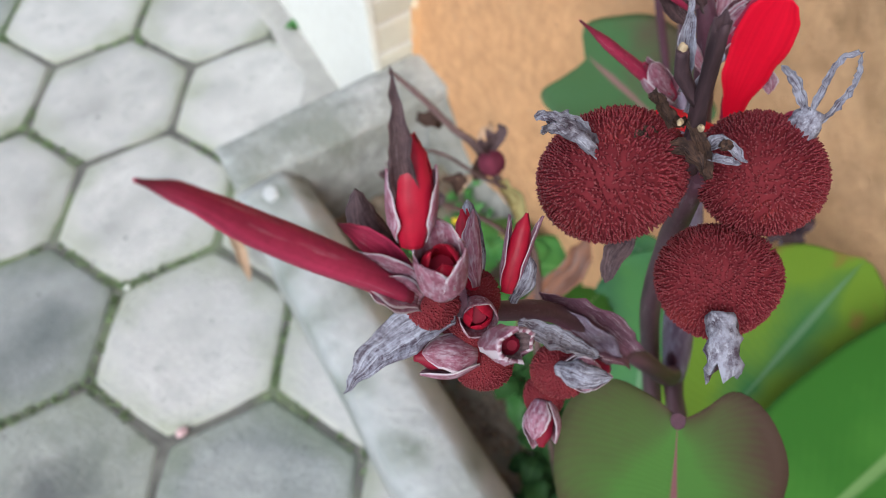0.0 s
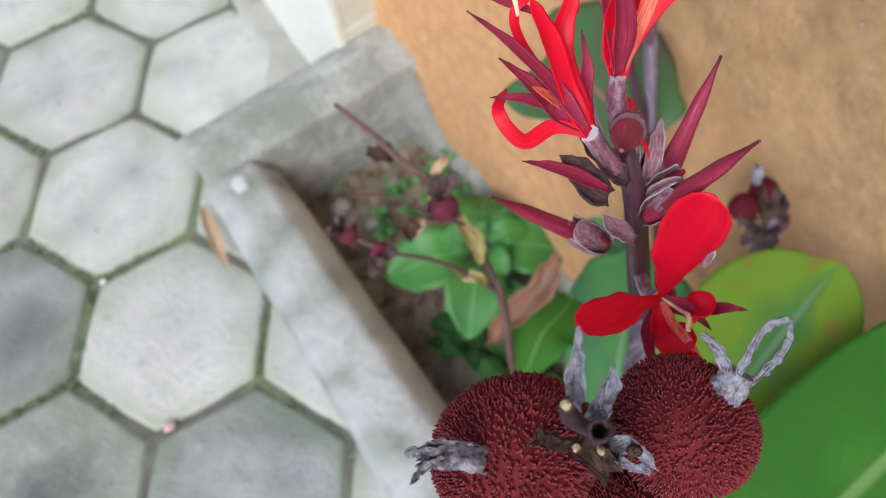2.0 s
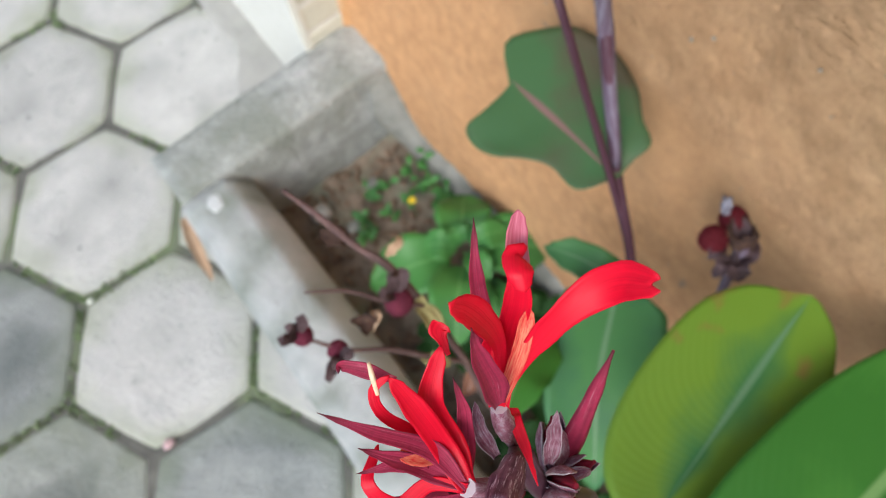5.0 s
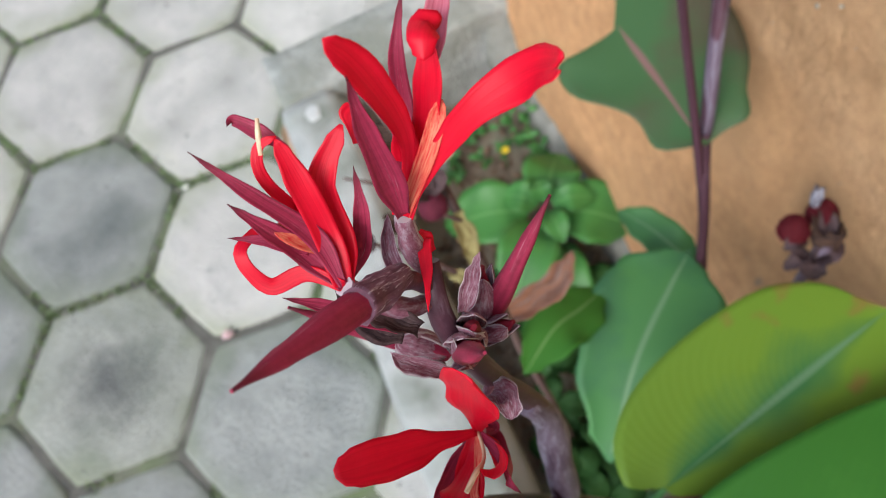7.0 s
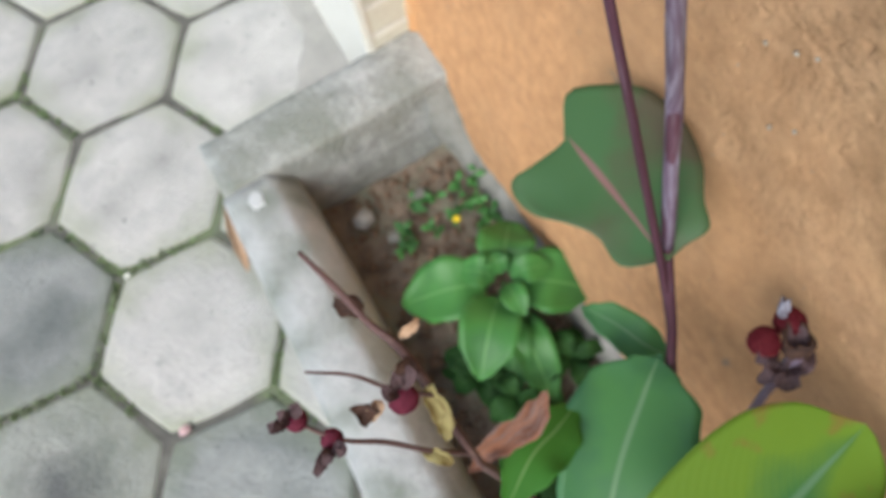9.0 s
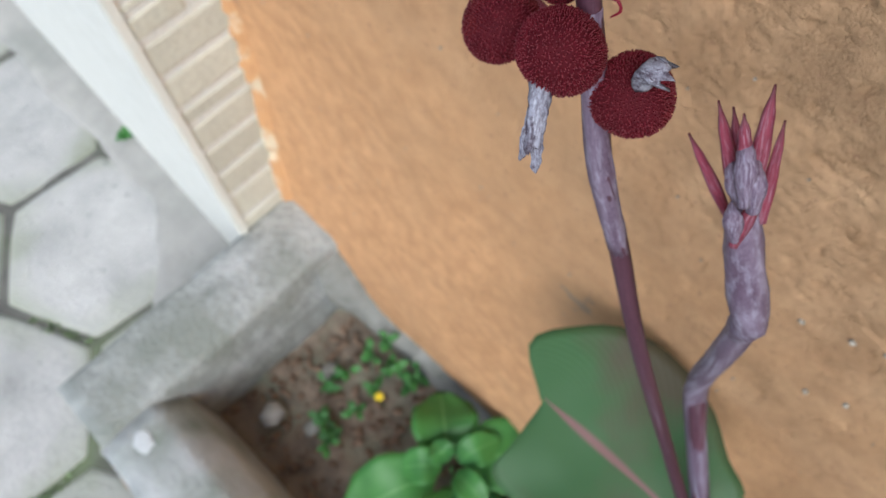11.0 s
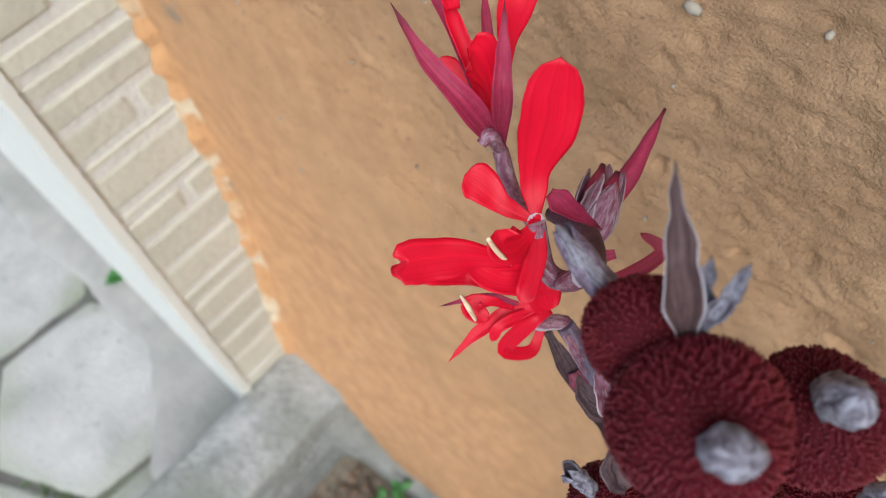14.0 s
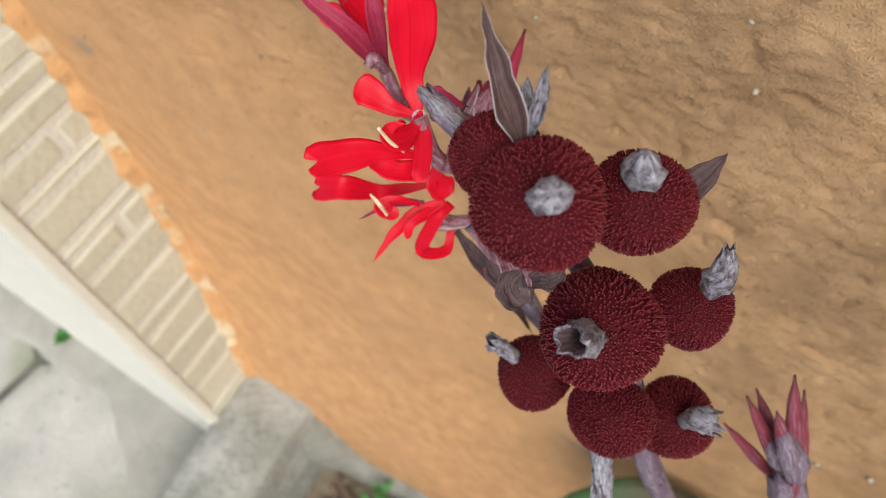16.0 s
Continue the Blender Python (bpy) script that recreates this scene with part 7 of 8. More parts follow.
petal(weed, ((0.4182, -0.3594, 0.0769), (0.4117, -0.3544, 0.0809), (0.4052, -0.3494, 0.0809)), 0.0053, (-0.1600, -0.4000, 0.9000), WEED, name="leaf", shape='leaf', n=6, m=4, cup=0.2)
rod(weed, ((0.3556, -0.3003, 0.0450), (0.3662, -0.3084, 0.0620), (0.3707, -0.3164, 0.0791)), (0.0009, 0.0008, 0.0005), WEED, "stem", k=5, n=6)
petal(weed, ((0.3594, -0.3043, 0.0535), (0.3612, -0.2957, 0.0575), (0.3630, -0.2870, 0.0575)), 0.0057, (-0.1000, -0.4400, 0.8900), WEED, name="leaf", shape='leaf', n=6, m=4, cup=0.2)
petal(weed, ((0.3616, -0.3067, 0.0586), (0.3547, -0.3038, 0.0626), (0.3478, -0.3009, 0.0626)), 0.0048, (-0.1000, -0.4400, 0.8900), WEED, name="leaf", shape='leaf', n=6, m=4, cup=0.2)
petal(weed, ((0.3639, -0.3092, 0.0637), (0.3617, -0.3025, 0.0677), (0.3595, -0.2958, 0.0677)), 0.0045, (-0.1100, -0.4400, 0.8900), WEED, name="leaf", shape='leaf', n=6, m=4, cup=0.2)
petal(weed, ((0.3662, -0.3116, 0.0689), (0.3614, -0.3074, 0.0729), (0.3565, -0.3031, 0.0729)), 0.0041, (-0.1100, -0.4400, 0.8900), WEED, name="leaf", shape='leaf', n=6, m=4, cup=0.2)
petal(weed, ((0.3685, -0.3140, 0.0740), (0.3621, -0.3177, 0.0780), (0.3558, -0.3214, 0.0780)), 0.0047, (-0.1100, -0.4300, 0.9000), WEED, name="leaf", shape='leaf', n=6, m=4, cup=0.2)
petal(weed, ((0.3707, -0.3164, 0.0791), (0.3771, -0.3208, 0.0831), (0.3834, -0.3252, 0.0831)), 0.0049, (-0.1200, -0.4300, 0.8900), WEED, name="leaf", shape='leaf', n=6, m=4, cup=0.2)
rod(weed, ((0.4161, -0.3130, 0.0450), (0.4289, -0.3096, 0.0624), (0.4358, -0.3061, 0.0799)), (0.0009, 0.0008, 0.0005), WEED, "stem", k=5, n=6)
petal(weed, ((0.4210, -0.3113, 0.0537), (0.4267, -0.3181, 0.0577), (0.4323, -0.3249, 0.0577)), 0.0057, (-0.1700, -0.4200, 0.8900), WEED, name="leaf", shape='leaf', n=6, m=4, cup=0.2)
petal(weed, ((0.4240, -0.3102, 0.0590), (0.4300, -0.3144, 0.0630), (0.4360, -0.3185, 0.0630)), 0.0047, (-0.1700, -0.4300, 0.8900), WEED, name="leaf", shape='leaf', n=6, m=4, cup=0.2)
petal(weed, ((0.4269, -0.3092, 0.0642), (0.4256, -0.3149, 0.0682), (0.4243, -0.3206, 0.0682)), 0.0037, (-0.1700, -0.4300, 0.8900), WEED, name="leaf", shape='leaf', n=6, m=4, cup=0.2)
petal(weed, ((0.4299, -0.3082, 0.0694), (0.4334, -0.3145, 0.0734), (0.4370, -0.3209, 0.0734)), 0.0047, (-0.1700, -0.4300, 0.8900), WEED, name="leaf", shape='leaf', n=6, m=4, cup=0.2)
petal(weed, ((0.4328, -0.3072, 0.0747), (0.4317, -0.3020, 0.0787), (0.4305, -0.2969, 0.0787)), 0.0034, (-0.1700, -0.4400, 0.8800), WEED, name="leaf", shape='leaf', n=6, m=4, cup=0.2)
petal(weed, ((0.4358, -0.3061, 0.0799), (0.4412, -0.3133, 0.0839), (0.4466, -0.3204, 0.0839)), 0.0057, (-0.1800, -0.4300, 0.8800), WEED, name="leaf", shape='leaf', n=6, m=4, cup=0.2)
rod(weed, ((0.3111, -0.3219, 0.0450), (0.3123, -0.3289, 0.0644), (0.3075, -0.3359, 0.0838)), (0.0009, 0.0008, 0.0005), WEED, "stem", k=5, n=6)
petal(weed, ((0.3102, -0.3254, 0.0547), (0.3111, -0.3338, 0.0587), (0.3121, -0.3423, 0.0587)), 0.0054, (-0.0600, -0.4100, 0.9100), WEED, name="leaf", shape='leaf', n=6, m=4, cup=0.2)
petal(weed, ((0.3096, -0.3275, 0.0605), (0.3168, -0.3254, 0.0645), (0.3240, -0.3234, 0.0645)), 0.0048, (-0.0600, -0.4200, 0.9000), WEED, name="leaf", shape='leaf', n=6, m=4, cup=0.2)
petal(weed, ((0.3091, -0.3296, 0.0663), (0.3167, -0.3274, 0.0703), (0.3242, -0.3252, 0.0703)), 0.005, (-0.0600, -0.4200, 0.9000), WEED, name="leaf", shape='leaf', n=6, m=4, cup=0.2)
petal(weed, ((0.3086, -0.3317, 0.0722), (0.3044, -0.3242, 0.0762), (0.3003, -0.3168, 0.0762)), 0.0055, (-0.0500, -0.4300, 0.9000), WEED, name="leaf", shape='leaf', n=6, m=4, cup=0.2)
petal(weed, ((0.3080, -0.3338, 0.0780), (0.3150, -0.3347, 0.0820), (0.3220, -0.3355, 0.0820)), 0.0045, (-0.0600, -0.4200, 0.9000), WEED, name="leaf", shape='leaf', n=6, m=4, cup=0.2)
petal(weed, ((0.3075, -0.3359, 0.0838), (0.3137, -0.3360, 0.0878), (0.3200, -0.3360, 0.0878)), 0.004, (-0.0600, -0.4200, 0.9000), WEED, name="leaf", shape='leaf', n=6, m=4, cup=0.2)
rod(weed, ((0.3096, -0.3540, 0.0450), (0.3032, -0.3601, 0.0661), (0.2909, -0.3661, 0.0872)), (0.0009, 0.0008, 0.0005), WEED, "stem", k=5, n=6)
petal(weed, ((0.3049, -0.3571, 0.0556), (0.3006, -0.3607, 0.0596), (0.2963, -0.3642, 0.0596)), 0.0036, (-0.0500, -0.3900, 0.9200), WEED, name="leaf", shape='leaf', n=6, m=4, cup=0.2)
petal(weed, ((0.3021, -0.3589, 0.0619), (0.3103, -0.3566, 0.0659), (0.3185, -0.3544, 0.0659)), 0.0054, (-0.0600, -0.4000, 0.9200), WEED, name="leaf", shape='leaf', n=6, m=4, cup=0.2)
petal(weed, ((0.2993, -0.3607, 0.0682), (0.2959, -0.3526, 0.0722), (0.2924, -0.3444, 0.0722)), 0.0057, (-0.0400, -0.4000, 0.9100), WEED, name="leaf", shape='leaf', n=6, m=4, cup=0.2)
petal(weed, ((0.2965, -0.3625, 0.0746), (0.3017, -0.3665, 0.0786), (0.3068, -0.3704, 0.0786)), 0.0042, (-0.0500, -0.3900, 0.9200), WEED, name="leaf", shape='leaf', n=6, m=4, cup=0.2)
petal(weed, ((0.2937, -0.3643, 0.0809), (0.2868, -0.3626, 0.0849), (0.2800, -0.3608, 0.0849)), 0.0045, (-0.0300, -0.4000, 0.9200), WEED, name="leaf", shape='leaf', n=6, m=4, cup=0.2)
petal(weed, ((0.2909, -0.3661, 0.0872), (0.2863, -0.3719, 0.0912), (0.2817, -0.3777, 0.0912)), 0.0047, (-0.0300, -0.3900, 0.9200), WEED, name="leaf", shape='leaf', n=6, m=4, cup=0.2)
rod(weed, ((0.3699, -0.3508, 0.0450), (0.3817, -0.3506, 0.0665), (0.3875, -0.3505, 0.0879)), (0.0009, 0.0008, 0.0005), WEED, "stem", k=5, n=6)
petal(weed, ((0.3743, -0.3507, 0.0557), (0.3732, -0.3566, 0.0597), (0.3721, -0.3624, 0.0597)), 0.0038, (-0.1200, -0.3900, 0.9100), WEED, name="leaf", shape='leaf', n=6, m=4, cup=0.2)
petal(weed, ((0.3770, -0.3507, 0.0622), (0.3742, -0.3422, 0.0662), (0.3714, -0.3337, 0.0662)), 0.0057, (-0.1200, -0.4100, 0.9100), WEED, name="leaf", shape='leaf', n=6, m=4, cup=0.2)
petal(weed, ((0.3796, -0.3506, 0.0686), (0.3725, -0.3516, 0.0726), (0.3653, -0.3525, 0.0726)), 0.0046, (-0.1200, -0.4000, 0.9100), WEED, name="leaf", shape='leaf', n=6, m=4, cup=0.2)
petal(weed, ((0.3822, -0.3506, 0.0751), (0.3889, -0.3501, 0.0791), (0.3955, -0.3496, 0.0791)), 0.0043, (-0.1400, -0.4000, 0.9000), WEED, name="leaf", shape='leaf', n=6, m=4, cup=0.2)
petal(weed, ((0.3849, -0.3505, 0.0815), (0.3804, -0.3530, 0.0855), (0.3760, -0.3554, 0.0855)), 0.0033, (-0.1300, -0.4000, 0.9100), WEED, name="leaf", shape='leaf', n=6, m=4, cup=0.2)
petal(weed, ((0.3875, -0.3505, 0.0879), (0.3819, -0.3555, 0.0919), (0.3763, -0.3605, 0.0919)), 0.0048, (-0.1300, -0.4100, 0.9100), WEED, name="leaf", shape='leaf', n=6, m=4, cup=0.2)
rod(weed, ((0.3075, -0.3496, 0.0450), (0.3098, -0.3460, 0.0653), (0.3062, -0.3425, 0.0856)), (0.0009, 0.0008, 0.0005), WEED, "stem", k=5, n=6)
petal(weed, ((0.3072, -0.3478, 0.0551), (0.3050, -0.3555, 0.0591), (0.3029, -0.3631, 0.0591)), 0.0051, (-0.0500, -0.4000, 0.9200), WEED, name="leaf", shape='leaf', n=6, m=4, cup=0.2)
petal(weed, ((0.3070, -0.3468, 0.0612), (0.3122, -0.3460, 0.0652), (0.3174, -0.3453, 0.0652)), 0.0034, (-0.0600, -0.4100, 0.9100), WEED, name="leaf", shape='leaf', n=6, m=4, cup=0.2)
petal(weed, ((0.3068, -0.3457, 0.0673), (0.3028, -0.3536, 0.0713), (0.2988, -0.3615, 0.0713)), 0.0057, (-0.0500, -0.4000, 0.9100), WEED, name="leaf", shape='leaf', n=6, m=4, cup=0.2)
petal(weed, ((0.3066, -0.3446, 0.0734), (0.3065, -0.3378, 0.0774), (0.3065, -0.3310, 0.0774)), 0.0044, (-0.0500, -0.4200, 0.9100), WEED, name="leaf", shape='leaf', n=6, m=4, cup=0.2)
petal(weed, ((0.3064, -0.3435, 0.0795), (0.3011, -0.3470, 0.0835), (0.2959, -0.3504, 0.0835)), 0.004, (-0.0500, -0.4100, 0.9100), WEED, name="leaf", shape='leaf', n=6, m=4, cup=0.2)
petal(weed, ((0.3062, -0.3425, 0.0856), (0.3021, -0.3377, 0.0896), (0.2980, -0.3330, 0.0896)), 0.004, (-0.0500, -0.4200, 0.9100), WEED, name="leaf", shape='leaf', n=6, m=4, cup=0.2)
rod(weed, ((0.3461, -0.3547, 0.0450), (0.3452, -0.3572, 0.0716), (0.3382, -0.3596, 0.0982)), (0.0009, 0.0008, 0.0005), WEED, "stem", k=5, n=6)
petal(weed, ((0.3441, -0.3559, 0.0583), (0.3513, -0.3547, 0.0623), (0.3585, -0.3535, 0.0623)), 0.0047, (-0.1000, -0.4000, 0.9100), WEED, name="leaf", shape='leaf', n=6, m=4, cup=0.2)
petal(weed, ((0.3430, -0.3567, 0.0663), (0.3424, -0.3629, 0.0703), (0.3418, -0.3691, 0.0703)), 0.004, (-0.0900, -0.3900, 0.9200), WEED, name="leaf", shape='leaf', n=6, m=4, cup=0.2)
petal(weed, ((0.3418, -0.3574, 0.0742), (0.3432, -0.3493, 0.0782), (0.3446, -0.3412, 0.0782)), 0.0053, (-0.0900, -0.4100, 0.9100), WEED, name="leaf", shape='leaf', n=6, m=4, cup=0.2)
petal(weed, ((0.3406, -0.3581, 0.0822), (0.3410, -0.3524, 0.0862), (0.3414, -0.3467, 0.0862)), 0.0037, (-0.0900, -0.4100, 0.9100), WEED, name="leaf", shape='leaf', n=6, m=4, cup=0.2)
petal(weed, ((0.3394, -0.3589, 0.0902), (0.3322, -0.3558, 0.0942), (0.3251, -0.3527, 0.0942)), 0.005, (-0.0800, -0.4100, 0.9100), WEED, name="leaf", shape='leaf', n=6, m=4, cup=0.2)
petal(weed, ((0.3382, -0.3596, 0.0982), (0.3432, -0.3559, 0.1022), (0.3483, -0.3521, 0.1022)), 0.004, (-0.0900, -0.4100, 0.9100), WEED, name="leaf", shape='leaf', n=6, m=4, cup=0.2)
rod(weed, ((0.3417, -0.3166, 0.0450), (0.3435, -0.3095, 0.0625), (0.3393, -0.3024, 0.0801)), (0.0009, 0.0008, 0.0005), WEED, "stem", k=5, n=6)
petal(weed, ((0.3411, -0.3131, 0.0538), (0.3372, -0.3066, 0.0578), (0.3332, -0.3001, 0.0578)), 0.0049, (-0.0800, -0.4300, 0.9000), WEED, name="leaf", shape='leaf', n=6, m=4, cup=0.2)
petal(weed, ((0.3407, -0.3109, 0.0590), (0.3458, -0.3155, 0.0630), (0.3509, -0.3200, 0.0630)), 0.0044, (-0.0900, -0.4300, 0.9000), WEED, name="leaf", shape='leaf', n=6, m=4, cup=0.2)
petal(weed, ((0.3404, -0.3088, 0.0643), (0.3412, -0.3034, 0.0683), (0.3421, -0.2980, 0.0683)), 0.0035, (-0.0900, -0.4400, 0.8900), WEED, name="leaf", shape='leaf', n=6, m=4, cup=0.2)
petal(weed, ((0.3400, -0.3067, 0.0696), (0.3343, -0.3077, 0.0736), (0.3287, -0.3088, 0.0736)), 0.0037, (-0.0800, -0.4400, 0.8900), WEED, name="leaf", shape='leaf', n=6, m=4, cup=0.2)
petal(weed, ((0.3396, -0.3045, 0.0748), (0.3425, -0.3124, 0.0788), (0.3454, -0.3202, 0.0788)), 0.0053, (-0.0900, -0.4400, 0.8900), WEED, name="leaf", shape='leaf', n=6, m=4, cup=0.2)
petal(weed, ((0.3393, -0.3024, 0.0801), (0.3417, -0.2968, 0.0841), (0.3442, -0.2912, 0.0841)), 0.0039, (-0.0900, -0.4500, 0.8900), WEED, name="leaf", shape='leaf', n=6, m=4, cup=0.2)
rod(weed, ((0.4009, -0.3473, 0.0450), (0.4100, -0.3504, 0.0619), (0.4132, -0.3535, 0.0789)), (0.0009, 0.0008, 0.0005), WEED, "stem", k=5, n=6)
petal(weed, ((0.4040, -0.3488, 0.0535), (0.4018, -0.3409, 0.0575), (0.3997, -0.3330, 0.0575)), 0.0052, (-0.1400, -0.4000, 0.9000), WEED, name="leaf", shape='leaf', n=6, m=4, cup=0.2)
petal(weed, ((0.4058, -0.3498, 0.0586), (0.4050, -0.3434, 0.0626), (0.4041, -0.3371, 0.0626)), 0.0041, (-0.1500, -0.4000, 0.9000), WEED, name="leaf", shape='leaf', n=6, m=4, cup=0.2)
petal(weed, ((0.4076, -0.3507, 0.0636), (0.4019, -0.3474, 0.0676), (0.3961, -0.3440, 0.0676)), 0.0043, (-0.1500, -0.4000, 0.9000), WEED, name="leaf", shape='leaf', n=6, m=4, cup=0.2)
petal(weed, ((0.4095, -0.3516, 0.0687), (0.4022, -0.3469, 0.0727), (0.3949, -0.3423, 0.0727)), 0.0056, (-0.1500, -0.4000, 0.9000), WEED, name="leaf", shape='leaf', n=6, m=4, cup=0.2)
petal(weed, ((0.4113, -0.3526, 0.0738), (0.4141, -0.3484, 0.0778), (0.4169, -0.3442, 0.0778)), 0.0032, (-0.1600, -0.4000, 0.9000), WEED, name="leaf", shape='leaf', n=6, m=4, cup=0.2)
petal(weed, ((0.4132, -0.3535, 0.0789), (0.4211, -0.3565, 0.0829), (0.4291, -0.3595, 0.0829)), 0.0055, (-0.1700, -0.4000, 0.9000), WEED, name="leaf", shape='leaf', n=6, m=4, cup=0.2)
rod(weed, ((0.4234, -0.3805, 0.0450), (0.4354, -0.3720, 0.0633), (0.4414, -0.3634, 0.0817)), (0.0009, 0.0008, 0.0005), WEED, "stem", k=5, n=6)
petal(weed, ((0.4279, -0.3762, 0.0542), (0.4276, -0.3846, 0.0582), (0.4274, -0.3929, 0.0582)), 0.0053, (-0.1700, -0.3700, 0.9100), WEED, name="leaf", shape='leaf', n=6, m=4, cup=0.2)
petal(weed, ((0.4306, -0.3737, 0.0597), (0.4269, -0.3797, 0.0637), (0.4232, -0.3857, 0.0637)), 0.0045, (-0.1700, -0.3700, 0.9100), WEED, name="leaf", shape='leaf', n=6, m=4, cup=0.2)
petal(weed, ((0.4333, -0.3711, 0.0652), (0.4317, -0.3649, 0.0692), (0.4302, -0.3588, 0.0692)), 0.0041, (-0.1800, -0.3900, 0.9100), WEED, name="leaf", shape='leaf', n=6, m=4, cup=0.2)
petal(weed, ((0.4360, -0.3685, 0.0707), (0.4367, -0.3633, 0.0747), (0.4375, -0.3581, 0.0747)), 0.0034, (-0.1800, -0.3900, 0.9000), WEED, name="leaf", shape='leaf', n=6, m=4, cup=0.2)
petal(weed, ((0.4387, -0.3660, 0.0762), (0.4334, -0.3692, 0.0802), (0.4282, -0.3725, 0.0802)), 0.0039, (-0.1800, -0.3900, 0.9000), WEED, name="leaf", shape='leaf', n=6, m=4, cup=0.2)
petal(weed, ((0.4414, -0.3634, 0.0817), (0.4433, -0.3682, 0.0857), (0.4452, -0.3730, 0.0857)), 0.0033, (-0.1900, -0.3900, 0.9000), WEED, name="leaf", shape='leaf', n=6, m=4, cup=0.2)
rod(weed, ((0.4130, -0.3390, 0.0450), (0.4244, -0.3311, 0.0735), (0.4299, -0.3231, 0.1020)), (0.0009, 0.0008, 0.0005), WEED, "stem", k=5, n=6)
petal(weed, ((0.4172, -0.3350, 0.0592), (0.4127, -0.3374, 0.0632), (0.4082, -0.3397, 0.0632)), 0.0032, (-0.1600, -0.4100, 0.9000), WEED, name="leaf", shape='leaf', n=6, m=4, cup=0.2)
petal(weed, ((0.4197, -0.3327, 0.0678), (0.4196, -0.3383, 0.0718), (0.4194, -0.3440, 0.0718)), 0.0036, (-0.1600, -0.4100, 0.9000), WEED, name="leaf", shape='leaf', n=6, m=4, cup=0.2)
petal(weed, ((0.4223, -0.3303, 0.0763), (0.4199, -0.3230, 0.0803), (0.4176, -0.3157, 0.0803)), 0.0049, (-0.1600, -0.4300, 0.8900), WEED, name="leaf", shape='leaf', n=6, m=4, cup=0.2)
petal(weed, ((0.4248, -0.3279, 0.0849), (0.4182, -0.3289, 0.0889), (0.4117, -0.3300, 0.0889)), 0.0043, (-0.1600, -0.4200, 0.8900), WEED, name="leaf", shape='leaf', n=6, m=4, cup=0.2)
petal(weed, ((0.4274, -0.3255, 0.0934), (0.4343, -0.3283, 0.0974), (0.4412, -0.3311, 0.0974)), 0.0048, (-0.1800, -0.4300, 0.8900), WEED, name="leaf", shape='leaf', n=6, m=4, cup=0.2)
petal(weed, ((0.4299, -0.3231, 0.1020), (0.4266, -0.3181, 0.1060), (0.4234, -0.3130, 0.1060)), 0.0038, (-0.1700, -0.4400, 0.8800), WEED, name="leaf", shape='leaf', n=6, m=4, cup=0.2)
rod(weed, ((0.4077, -0.3736, 0.0450), (0.4164, -0.3766, 0.0630), (0.4190, -0.3796, 0.0809)), (0.0009, 0.0008, 0.0005), WEED, "stem", k=5, n=6)
petal(weed, ((0.4105, -0.3751, 0.0540), (0.4025, -0.3769, 0.0580), (0.3944, -0.3787, 0.0580)), 0.0053, (-0.1500, -0.3700, 0.9200), WEED, name="leaf", shape='leaf', n=6, m=4, cup=0.2)
petal(weed, ((0.4122, -0.3760, 0.0594), (0.4161, -0.3688, 0.0634), (0.4200, -0.3616, 0.0634)), 0.0052, (-0.1600, -0.3800, 0.9100), WEED, name="leaf", shape='leaf', n=6, m=4, cup=0.2)
petal(weed, ((0.4139, -0.3769, 0.0648), (0.4212, -0.3808, 0.0688), (0.4284, -0.3847, 0.0688)), 0.0053, (-0.1700, -0.3700, 0.9100), WEED, name="leaf", shape='leaf', n=6, m=4, cup=0.2)
petal(weed, ((0.4156, -0.3778, 0.0701), (0.4178, -0.3823, 0.0741), (0.4201, -0.3868, 0.0741)), 0.0032, (-0.1600, -0.3700, 0.9100), WEED, name="leaf", shape='leaf', n=6, m=4, cup=0.2)
petal(weed, ((0.4173, -0.3787, 0.0755), (0.4115, -0.3848, 0.0795), (0.4056, -0.3909, 0.0795)), 0.0054, (-0.1600, -0.3700, 0.9100), WEED, name="leaf", shape='leaf', n=6, m=4, cup=0.2)
petal(weed, ((0.4190, -0.3796, 0.0809), (0.4248, -0.3777, 0.0849), (0.4306, -0.3758, 0.0849)), 0.0039, (-0.1700, -0.3800, 0.9100), WEED, name="leaf", shape='leaf', n=6, m=4, cup=0.2)
yel = rod(weed, ((0.3727, -0.3703, 0.0500), (0.3727, -0.3703, 0.0800), (0.3727, -0.3703, 0.1000)), (0.0008, 0.0007, 0.0012), WEED, "stem", k=5, n=6)
petal(yel, ((0.3727, -0.3703, 0.1000), (0.3754, -0.3703, 0.1015), (0.3782, -0.3703, 0.1010)), 0.0022, (-0.1300, -0.4000, 0.9100), YELLOW, name="petal", shape='petal', n=5, m=4)
petal(yel, ((0.3727, -0.3703, 0.1000), (0.3744, -0.3681, 0.1015), (0.3761, -0.3660, 0.1010)), 0.0022, (-0.1200, -0.4000, 0.9100), YELLOW, name="petal", shape='petal', n=5, m=4)
petal(yel, ((0.3727, -0.3703, 0.1000), (0.3721, -0.3676, 0.1015), (0.3715, -0.3649, 0.1010)), 0.0022, (-0.1200, -0.4000, 0.9100), YELLOW, name="petal", shape='petal', n=5, m=4)
petal(yel, ((0.3727, -0.3703, 0.1000), (0.3702, -0.3691, 0.1015), (0.3677, -0.3679, 0.1010)), 0.0022, (-0.1200, -0.4000, 0.9100), YELLOW, name="petal", shape='petal', n=5, m=4)
